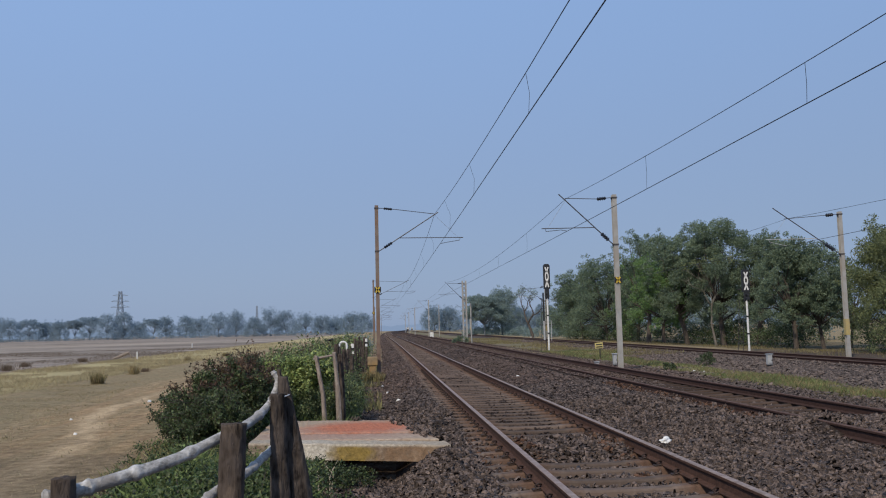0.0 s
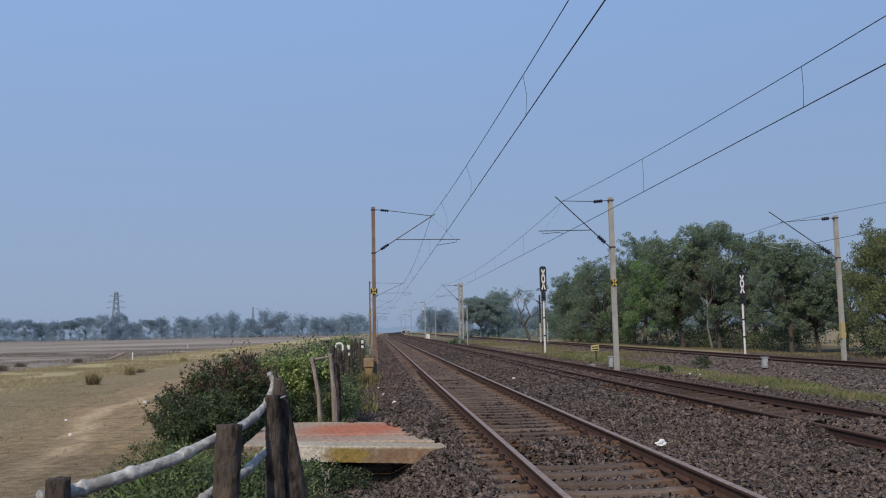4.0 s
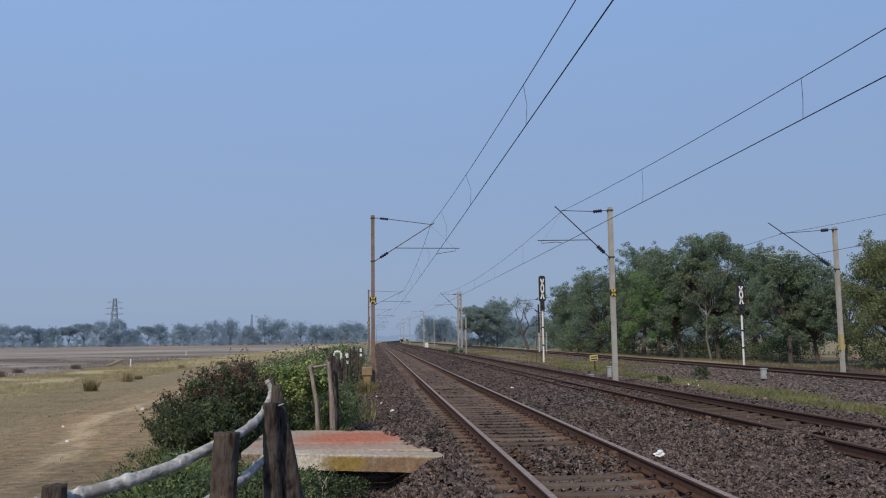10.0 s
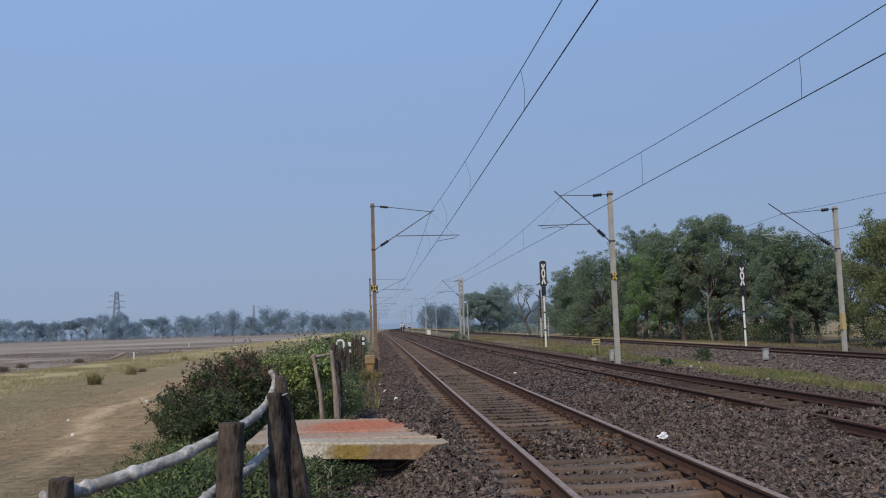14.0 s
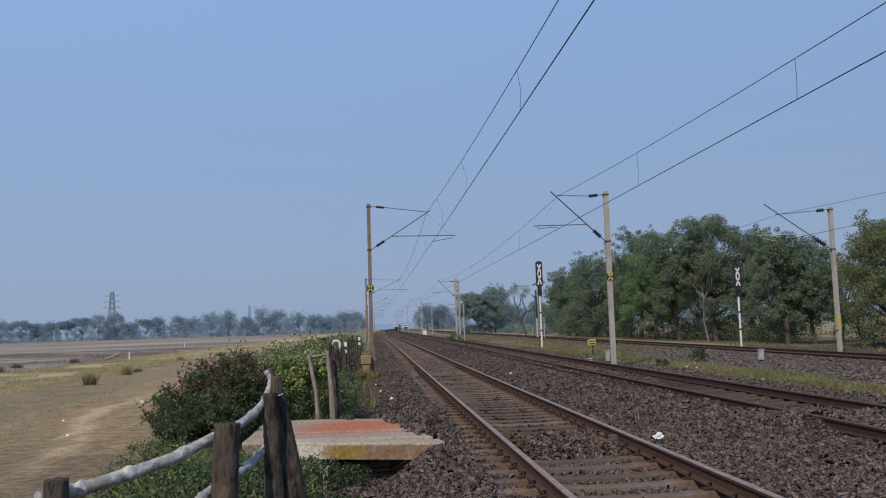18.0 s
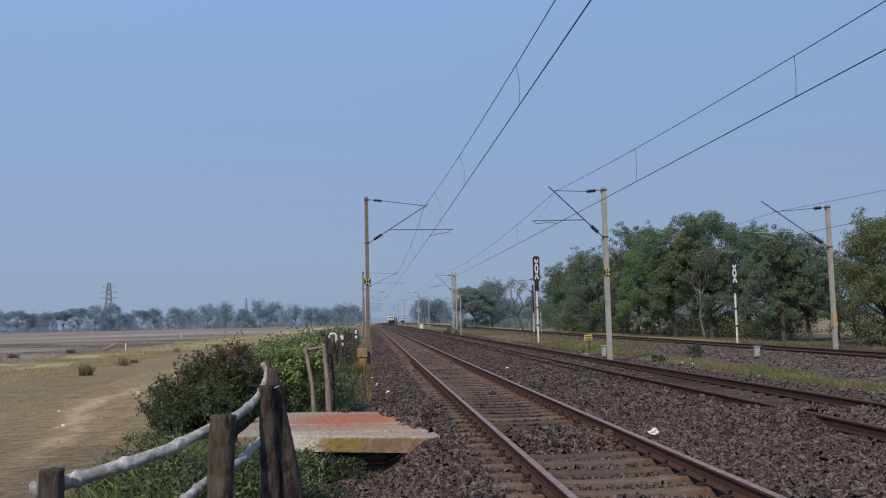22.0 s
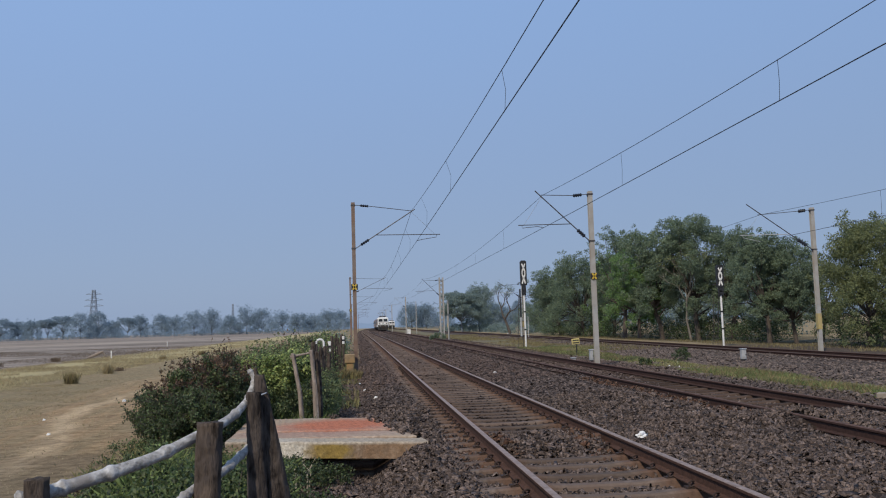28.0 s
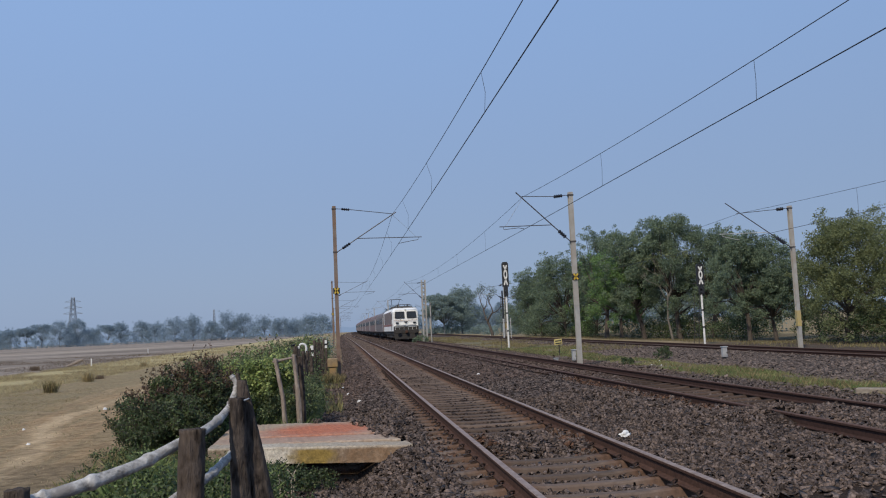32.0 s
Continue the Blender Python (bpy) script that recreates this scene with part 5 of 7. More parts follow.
stones("ballast_stones", (-1.3, 10.6, 8.0, 15.0), 830, 0.0248, crib_z, "loose dark brown crushed stones close by", 1, clear_track)
stones("ballast_stones", (-0.8, 12.2, 15.0, 20.0), 380, 0.027, crib_z, "loose dark brown crushed stones", 2, clear_track)
stones("ballast_stones", (-0.8, 12.2, 20.0, 26.0), 330, 0.027, crib_z, "loose dark brown crushed stones a little further", 15, clear_track, 0.0, None, True)
stones("ballast_stones", (1.4, 4.05, 14.2, 31.0), 420, 0.024, crib_z, "dark stones between the sleepers", 17, in_cribs, 0.0, M_STONEO, True)
stones("ballast_stones", (0.2, 12.2, -4.0, 8.0), 60, 0.034, crib_z, "loose brown crushed stones beside the path", 13, clear_track)
for lo, hi, y0, y1 in ((1.35, 2.2, 10.6, 14.4), (3.05, 3.95, 10.0, 18.0), (6.3, 7.2, 14.0, 24.0)):
    stones("ballast_stones", (lo, hi, y0, y1), 190, 0.025, crib_z, "rust-dusted crushed stones along a rail", 8, clear_track, 0.016, M_STONER)
stones("ballast_stones", (-0.9, 12.2, 26.0, 48.0), 170, 0.026, crib_z, "loose dark brown crushed stones further along", 3, clear_track, 0.0, M_STONEF, True)
stones("ballast_stones", (-0.6, 12.2, 48.0, 115.0), 34, 0.034, crib_z, "loose brown crushed stones in the distance", 6, clear_track, 0.0, M_STONEF, True)
stones("ballast_stones", (-0.6, 12.0, 115.0, 260.0), 6, 0.055, crib_z, "loose brown crushed stones far along the line", 9, clear_track, 0.0, M_STONEF, True)
stones("ballast_stones", (-1.2, 1.0, 16.7, 19.5), 420, 0.027, lambda x, y: max(bed_z(x, y), ground_z(x, y)), "loose dark brown crushed stones behind the slab", 12)
stones("ballast_stones", (14.0, 19.6, 19.0, 60.0), 120, 0.031, bed3_z, "grey crushed stones on the outer bank", 4, material=M_STONEG, coarse=True)
stones("ballast_stones", (14.0, 19.4, 60.0, 130.0), 26, 0.05, bed3_z, "grey crushed stones further along the outer bank", 16, material=M_STONEG, coarse=True)
stones("ballast_stones", (11.3, 14.2, 16.0, 46.0), 26, 0.04, ground_z, "stray stones in the grassy verge", 5, lift=0.03, material=M_STONEG, coarse=True)


def on_slab_end(p, rng):
    """Stones that have rolled over the sloping end of the slab."""
    return rng.random(len(p)) < np.clip(1.0 - (1.02 - 0.185 * (p[:, 1] - 13.2) - p[:, 0]) / 0.30, 0.0, 1.0)


stones("ballast_stones", (-0.3, 1.05, 13.7, 17.1), 240, 0.026, lambda x, y: max(bed_z(x, y), SLAB_TOP - 0.02), "loose stones spilled over the end of the slab", 14, on_slab_end)

# ---- shrubs and hedge ----


def inside_blobs(blobs, n, rng, shell=0.45):
    """Points spread through ellipsoids, denser near the outside; also the outward way of each."""
    vol = np.array([b[3] * b[4] * b[5] for b in blobs]) ** 0.8
    which = rng.choice(len(blobs), n, p=vol / vol.sum())
    bb = np.array(blobs)[which]
    d = rng.normal(size=(n, 3))
    d /= np.linalg.norm(d, axis=1)[:, None]
    r = rng.uniform(shell, 1.0, n) ** 0.6
    return bb[:, :3] + d * bb[:, 3:6] * r[:, None], d


def shrub(name, blobs, n, size, material, label, seed, floor=-0.7, twigs=14, group="hedge shrubs", extra=None, fronds=0, russet=0.0):
    rng = np.random.default_rng(seed)
    c = np.mean(np.array(blobs)[:, :3], axis=0)
    s = empty(name, label, "shrub", group, pose(c[0], c[1], floor))
    off = np.array([c[0], c[1], floor])
    # small sprays round each blob's skin break the outline
    sprays = []
    for b in blobs:
        for _ in range(16):
            d = rng.normal(size=3)
            d[2] = abs(d[2]) * 0.9
            d /= np.linalg.norm(d)
            sprays.append((*(np.array(b[:3]) + d * np.array(b[3:6]) * rng.uniform(0.75, 1.12)), *(np.array([0.17, 0.17, 0.2]) * max(b[3:6]) * rng.uniform(0.6, 1.5))))
    p1, d1 = inside_blobs(blobs, n // 2, rng)
    p2, d2 = inside_blobs(sprays, n - n // 2, rng, 0.1)
    p, d = np.concatenate([p1, p2]), np.concatenate([d1, d2])
    keep = p[:, 2] > floor
    p, d = p[keep], d[keep]
    v, f = leaf_cloud(p - off, size, rng, 0.1, 0.29, d * 0.5, simple=c[1] > 20)
    leaf = soup("leaves", v, f, material, s)
    tagged(leaf, kind="stuff")
    if extra:
        m2, frac, sz = extra
        q, dq = inside_blobs([b for b in sprays if b[2] > np.median([t[2] for t in sprays])], int(n * frac), rng, 0.1)
        v, f = leaf_cloud(q - off, sz, rng, -0.2, 0.32, dq * 0.5)
        tagged(soup("young_leaves", v, f, m2, s), kind="stuff")
    if fronds:
        # arching stems with side twigs, all set with small leaves
        stems, green, red = bmesh.new(), [], []
        for i in range(fronds):
            bl = np.array(blobs[i % len(blobs)])
            d = rng.normal(size=3)
            d[2] = abs(d[2]) * 0.9 + 0.15
            d /= np.linalg.norm(d)
            s0 = bl[:3] + d * bl[3:6] * 0.3 - off
            s1 = bl[:3] + d * bl[3:6] * rng.uniform(0.92, 1.42 if russet and d[2] > 0.45 else 1.18) + np.array([-0.05, 0, 0.06]) - off
            mid = (s0 + s1) / 2 + np.array([0, 0, 0.10]) + rng.normal(size=3) * 0.04
            rod(stems, [tuple(s0), tuple(mid), tuple(s1)], [0.008, 0.006, 0.002], 4, False)
            into = red if s1[2] + floor > 0.62 and rng.random() < russet * 1.1 else green
            for g in np.linspace(0.25, 1.0, 26):
                c = s0 * (1 - g) ** 2 + mid * 2 * g * (1 - g) + s1 * g * g
                into.append(c + rng.normal(size=3) * 0.022)
                if rng.random() < 0.35:
                    w = rng.normal(size=3) * 0.10 + (s1 - s0) * 0.16 * (1.2 - g)
                    rod(stems, [tuple(c), tuple(c + w)], [0.003, 0.001], 3, False)
                    into.extend(c + w * h + rng.normal(size=3) * 0.014 for h in np.linspace(0.2, 1.05, 8))
        for nm, pts, m2 in (("frond_leaves", green, material), ("russet_leaves", red, M_SHRUBR)):
            if pts:
                v, f = leaf_cloud(np.array(pts), size * 0.95, rng, -0.2, 0.27, simple=True)
                tagged(soup(nm, v, f, m2, s), kind="stuff")
        tagged(part("fronds", stems, M_BARK, s), kind="stuff")
    bm = bmesh.new()
    for i in range(twigs):
        b = blobs[i % len(blobs)]
        e = np.array(b[:3]) + np.clip(rng.normal(size=3), -1.2, 1.2) * np.array(b[3:6]) * 0.45 + np.array([0, 0, b[5] * 0.4]) - off
        st = np.array([b[0] - off[0] + rng.normal() * 0.12, b[1] - off[1] + rng.normal() * 0.12, -0.05])
        mid = (st + e) / 2 + rng.normal(size=3) * 0.08
        rod(bm, [tuple(st), tuple(mid), tuple(e)], [0.014, 0.009, 0.004], 4)
    tagged(part("branchwork", bm, M_BARK, s), kind="stuff")
    return s


shrub("bush", [(-3.2, 16.4, -0.10, 0.86, 0.9, 0.72), (-2.8, 16.5, 0.25, 0.74, 0.8, 0.74), (-2.5, 17.0, 0.30, 0.55, 0.8, 0.70), (-3.15, 15.6, -0.25, 0.62, 0.7, 0.42), (-2.7, 15.4, -0.1, 0.5, 0.6, 0.5)], 19000, 0.050, M_SHRUB, "dense dark green bush with russet shoots beside the path", 1, floor=-0.5, twigs=40, extra=(M_HEDGE, 0.22, 0.050), fronds=420, russet=0.62)
shrub("bush", [(-1.85, 18.6, 0.45, 0.6, 0.8, 0.45), (-1.35, 18.9, 0.62, 0.42, 0.7, 0.36), (-2.3, 19.2, 0.35, 0.6, 0.9, 0.5)], 7000, 0.070, M_SHRUBY, "lime green leafy shrub growing over the fence", 2, floor=-0.6, extra=(M_SHRUB, 0.25, 0.055), fronds=110)
shrub("bush", [(-1.5, 18.3, -0.1, 0.75, 0.6, 0.55), (-1.9, 18.2, 0.0, 0.6, 0.6, 0.5)], 8000, 0.050, M_HEDGE, "dark green weeds below the lime shrub", 4, floor=-0.6, extra=(M_SHRUBY, 0.12, 0.045))
shrub("bush", [(-0.62, 19.4, -0.05, 0.28, 0.9, 0.62), (-0.66, 21.5, -0.15, 0.26, 1.2, 0.5), (-0.72, 24.0, -0.2, 0.26, 1.4, 0.5)], 6000, 0.06, M_HEDGE, "dark green shrub at the ballast edge by the fence", 3, floor=-0.6)
for i, (y, w, h, m2) in enumerate([(22.5, 0.9, 0.75, M_HEDGE), (26.0, 1.0, 0.80, M_HEDGE), (30.0, 1.1, 0.72, M_HEDGE), (34.5, 1.2, 0.72, M_HEDGE), (39.5, 1.2, 0.66, M_HEDGE), (45.0, 1.3, 0.66, M_HEDGE), (52.0, 1.5, 0.62, M_HEDGE), (60.0, 1.6, 0.60, M_HEDGE), (70.0, 1.8, 0.60, M_HEDGE), (82.0, 2.0, 0.60, M_LEAFD)]):
    x = -2.1 - 0.1 * (i % 3)
    zc = 0.2 if y < 28 else 0.02
    shrub("bush", [(x, y, zc, w * 0.8, 2.0 + y * 0.03, h), (x - 0.9, y + 1.0, zc - 0.15, w * 0.8, 1.8 + y * 0.03, h * 0.9), (x + 0.55, y + 1.5, -0.2, w * 0.4, 1.6 + y * 0.03, h * 0.6)], 7000, 0.052 + y * 0.0012, m2, "green hedge shrub along the railway fence", 10 + i, floor=-0.55, twigs=10, extra=((M_WEED, M_SHRUBR, M_SHRUBY)[i % 3], 0.20, 0.05 + y * 0.001), fronds=50 if y < 45 else 20)
shrub("ground_cover", [(-1.55, 7.2, 0.0, 0.55, 0.8, 0.42), (-1.15, 8.2, -0.1, 0.5, 0.8, 0.45), (-1.9, 8.8, -0.15, 0.8, 0.9, 0.45), (-2.4, 10.2, -0.3, 0.8, 0.8, 0.4), (-1.3, 9.8, -0.3, 0.7, 0.9, 0.42), (-2.2, 6.4, -0.1, 0.5, 0.7, 0.35)], 15000, 0.044, M_SHRUB, "low green creepers and weeds under the fence", 30, floor=-0.75, twigs=18, extra=(M_WEED, 0.20, 0.034))
shrub("ground_cover", [(-2.9, 14.2, -0.42, 0.6, 0.8, 0.26), (-2.3, 13.4, -0.45, 0.5, 0.8, 0.3), (-3.3, 14.8, -0.4, 0.5, 0.6, 0.22), (-3.9, 15.3, -0.42, 0.4, 0.5, 0.16), (-3.3, 13.0, -0.46, 0.5, 0.6, 0.18), (-3.8, 14.0, -0.46, 0.35, 0.5, 0.12), (-2.5, 12.0, -0.5, 0.5, 0.7, 0.26), (-1.8, 12.6, -0.5, 0.5, 0.7, 0.3)], 9000, 0.038, M_SHRUB, "dark green creeping weeds at the foot of the bush", 35, floor=-0.7, twigs=10, extra=(M_WEED, 0.2, 0.035))
shrub("ground_cover", [(-3.0, 9.4, -0.42, 0.35, 0.5, 0.18), (-2.75, 8.6, -0.38, 0.35, 0.5, 0.22), (-3.15, 10.6, -0.44, 0.4, 0.6, 0.16), (-2.9, 11.6, -0.44, 0.4, 0.6, 0.18), (-3.5, 11.4, -0.46, 0.3, 0.4, 0.10), (-3.45, 9.9, -0.46, 0.25, 0.4, 0.10), (-3.6, 12.4, -0.46, 0.3, 0.4, 0.11)], 5200, 0.042, M_HEDGE, "sprawling green and brown weeds at the path edge", 36, floor=-0.6, twigs=8, extra=(M_SHRUBR, 0.25, 0.04))
shrub("ground_cover", [(-0.65, 12.5, -0.55, 0.32, 0.30, 0.22), (-0.95, 12.9, -0.50, 0.35, 0.25, 0.22), (-0.35, 11.3, -0.78, 0.25, 0.4, 0.2), (-0.75, 10.8, -0.75, 0.35, 0.6, 0.26), (-0.25, 12.9, -0.55, 0.2, 0.15, 0.16), (-0.75, 12.75, -0.60, 0.42, 0.2, 0.22), (-0.35, 12.6, -0.62, 0.3, 0.2, 0.18)], 6400, 0.040, M_SHRUB, "green weeds growing below the slab edge", 31, floor=-0.95, twigs=10)
shrub("bush", [(15.1, 38.6, -0.2, 0.42, 0.4, 0.30), (15.35, 38.9, -0.1, 0.25, 0.3, 0.36)], 1500, 0.06, M_SHRUB, "small dark green shrub on the verge", 32, floor=-0.45, twigs=6)
shrub("bush", [(12.0, 34.6, -0.3, 0.3, 0.3, 0.25)], 500, 0.09, M_SHRUB, "small dark weed tuft beside the main track", 33, floor=-0.45, twigs=4)
shrub("bush", [(9.6, 97.0, 0.15, 0.8, 0.8, 0.6), (8.9, 97.0, 0.05, 0.5, 0.7, 0.45)], 2500, 0.11, M_LEAF, "low dark bush at the foot of a lattice mast", 34, floor=-0.4, twigs=6)

# ---- grass ----
rng = np.random.default_rng(21)


def scatter_grass(name, xy, height, width, material, label, level, lean=0.35, category="grass"):
    z = np.array([level(x, y) for x, y in xy]) - 0.01
    v, f = blades(xy, z, height, width, rng, lean)
    return tagged(soup(name, v, f, material), label, category, kind="stuff")


def clumped(n, x0, x1, y0, y1, scale, cut):
    p = np.column_stack([rng.uniform(x0, x1, n), rng.uniform(y0, y1, n)])
    k = np.array([noise.noise(Vector((x * scale, y * scale, 3.3))) for x, y in p])
    return p[k > cut]


def off_path(p):
    lane = p[:, 0] + 0.165 * p[:, 1]
    return p[(lane < -4.0) | (lane > -1.3) | (rng.random(len(p)) < 0.12)]




def verge_spread(n, y0, y1, wide, cut):
    """Thick along the middle of the verge, thinning out raggedly into the stones on both sides."""
    y = rng.uniform(y0, y1, n)
    wave = np.array([noise.noise(Vector((0.0, v * 0.16, 7.0))) for v in y])
    x = 12.75 + 0.6 * np.clip((y - 20) / 10, 0, 1) + 0.8 * wave + rng.normal(size=n) * wide * (1 + np.clip((y - 18) / 16, 0, 1.1)) + SKEW * y
    k = np.array([noise.noise(Vector((u * 0.55, v * 0.30, 3.3))) + 0.4 * noise.noise(Vector((u * 1.7, v * 1.1, 8.0))) for u, v in zip(x, y)])
    return np.column_stack([x, y])[(k > cut) & (x > 10.6) & (x < 17.5)]


scatter_grass("verge_grass", verge_spread(90000, 16, 62, 0.95, -0.25), 0.10, 0.007, M_GRASS, "patchy yellow grass on the verge", verge_z, 0.6)
scatter_grass("verge_grass", verge_spread(60000, 16, 62, 0.9, -0.08), 0.13, 0.007, M_WEED, "patches of green grass on the verge", verge_z, 0.6)
scatter_grass("verge_grass", verge_spread(24000, 16, 60, 1.3, 0.06), 0.19, 0.006, M_TUSSOCK, "taller olive tufts on the verge", verge_z, 0.5)
scatter_grass("verge_grass", clumped(14000, 10.8, 17.6, 54, 150, 0.2, -0.05), 0.13, 0.018, M_TUSSOCK, "patchy olive and yellow grass further along the verge", verge_z)
scatter_grass("bank_grass", clumped(15000, 14.2, 19.2, 52, 140, 0.25, -0.05), 0.15, 0.016, M_TUSSOCK, "olive grass creeping up the outer bank", lambda x, y: max(bed3_z(x, y), verge_z(x, y)))
scatter_grass("bank_grass", clumped(16000, 24.6, 33.0, 36, 110, 0.3, 0.0), 0.15, 0.012, M_TUSSOCK, "rough grass below the trees", ground_z)
scatter_grass("field_grass", off_path(clumped(100000, -24, -2.8, 8, 38, 0.55, -0.12)), 0.040, 0.007, M_STRAW, "short dry grass scattered over the field", ground_z, 0.8)
scatter_grass("dry_debris", clumped(26000, -10.5, -2.9, 9, 30, 1.6, 0.02), 0.011, 0.012, M_FALLOW, "dead leaves and brown stalks trodden into the path", ground_z, 4.5)
scatter_grass("dry_debris", clumped(16000, -10.5, -2.9, 9, 30, 1.9, 0.05), 0.012, 0.008, M_STRAW, "bits of straw trodden into the path", ground_z, 4.5)
scatter_grass("field_weeds", off_path(clumped(26000, -22, -2.9, 8, 40, 0.8, 0.16)), 0.050, 0.008, M_TUSSOCK, "low brown weeds in patches on the field", ground_z, 0.7)
scatter_grass("field_grass", clumped(48000, -22.4, -13.6, 27, 75, 0.22, -0.22), 0.13, 0.0055, M_STRAW, "belt of tall dry yellow grass", ground_z, 0.6)
scatter_grass("field_grass", clumped(16000, -23.0, -13.8, 75, 170, 0.15, -0.2), 0.15, 0.014, M_STRAW, "belt of tall dry yellow grass further along", ground_z, 0.6)
scatter_grass("fallow_weeds", clumped(60000, -75, -22.5, 45, 130, 0.12, -0.1), 0.11, 0.012, M_FALLOW, "low brown weeds in patches on the fallow", ground_z, 0.8)
scatter_grass("field_grass", clumped(16000, -3.6, -1.9, 6.5, 40, 0.7, -0.3), 0.14, 0.010, M_GRASS, "green grass at the foot of the hedge", ground_z)
scatter_grass("cess_grass", np.column_stack([rng.uniform(-0.75, 0.25, 700), rng.uniform(36.6, 38.2, 700)]), 0.33, 0.008, M_TUSSOCK, "dry grass in front of the mast foot", ground_z)
scatter_grass("cess_grass", clumped(3500, -0.75, 0.1, 18, 60, 0.6, 0.1), 0.22, 0.012, M_GRASS, "tufts of yellow grass at the ballast edge", ground_z)
scatter_grass("fence_weeds", clumped(16000, -2.4, -0.95, 6.6, 11.5, 1.3, -0.1), 0.26, 0.0035, M_WEED, "green grass blades and weeds along the fence foot", lambda x, y: ground_z(x, y) + 0.30 + 0.15 * lump(x, y, 1.7), 0.7)
scatter_grass("fence_weeds", clumped(7000, -2.4, -0.6, 17.4, 26.0, 0.9, -0.2), 0.42, 0.005, M_WEED, "long green grass among the fence posts behind the slab", ground_z, 0.5)
scatter_grass("bush_grass", clumped(5000, -3.9, -2.0, 11.8, 15.6, 1.3, 0.08), 0.13, 0.006, M_GRASS, "green grass spilling from the foot of the bush", ground_z, 0.7)
for x, y, w, h, kind in ((-12.1, 38.2, 0.44, 0.50, 0), (-13.0, 47.0, 0.44, 0.56, 1), (-14.7, 67.7, 0.40, 0.40, 1), (-13.8, 79.2, 0.5, 0.35, 0), (-23.8, 57.1, 0.7, 0.42, 2), (-25.4, 64.0, 0.7, 0.36, 2), (-24.0, 71.9, 0.6, 0.40, 2), (-13.1, 49.5, 0.4, 0.22, 2), (-6.0, 46.0, 0.3, 0.25, 1)):
    xy = rng.normal(size=(460, 2)) * w * 0.30 + np.array([x, y])
    z = np.array([ground_z(a, b) for a, b in xy])
    v, f = blades(xy, z, h * 0.8, 0.0045, rng, 0.24)
    tagged(soup("grass_tussock", v, f, (M_TUSSOCK, M_STRAW, M_FALLOW)[kind]), ("olive", "dry yellow", "dark brown")[kind] + " grass tussock in the field", "grass tussock", "field tussocks", "stuff")

log = empty("fallen_log", "grey dead branch lying in the grass beside a white stake", "log", "", pose(-21.5, 75.0, -0.4))
bm = bmesh.new()
rod(bm, [(-1.0, 0, 0.1), (-0.5, 0.1, 0.28), (0.0, 0.0, 0.5), (0.3, 0, 0.60), (0.55, 0.1, 0.15)], [0.07, 0.12, 0.14, 0.11, 0.06], 8)
part("branch", bm, M_POSTG, log)
for x, y, h in ((-20.6, 75.3, 0.7), (-29.4, 138.5, 0.7)):
    st = part("field_stake", box(bmesh.new(), (-0.045, -0.045, -0.3), (0.045, 0.045, h), 0.015), M_WHITE, None)
    st.matrix_basis = pose(x, y, -0.45)
    tagged(st, "white painted boundary stake in the dry field", "stake", "field stakes")

# ---- trees ----


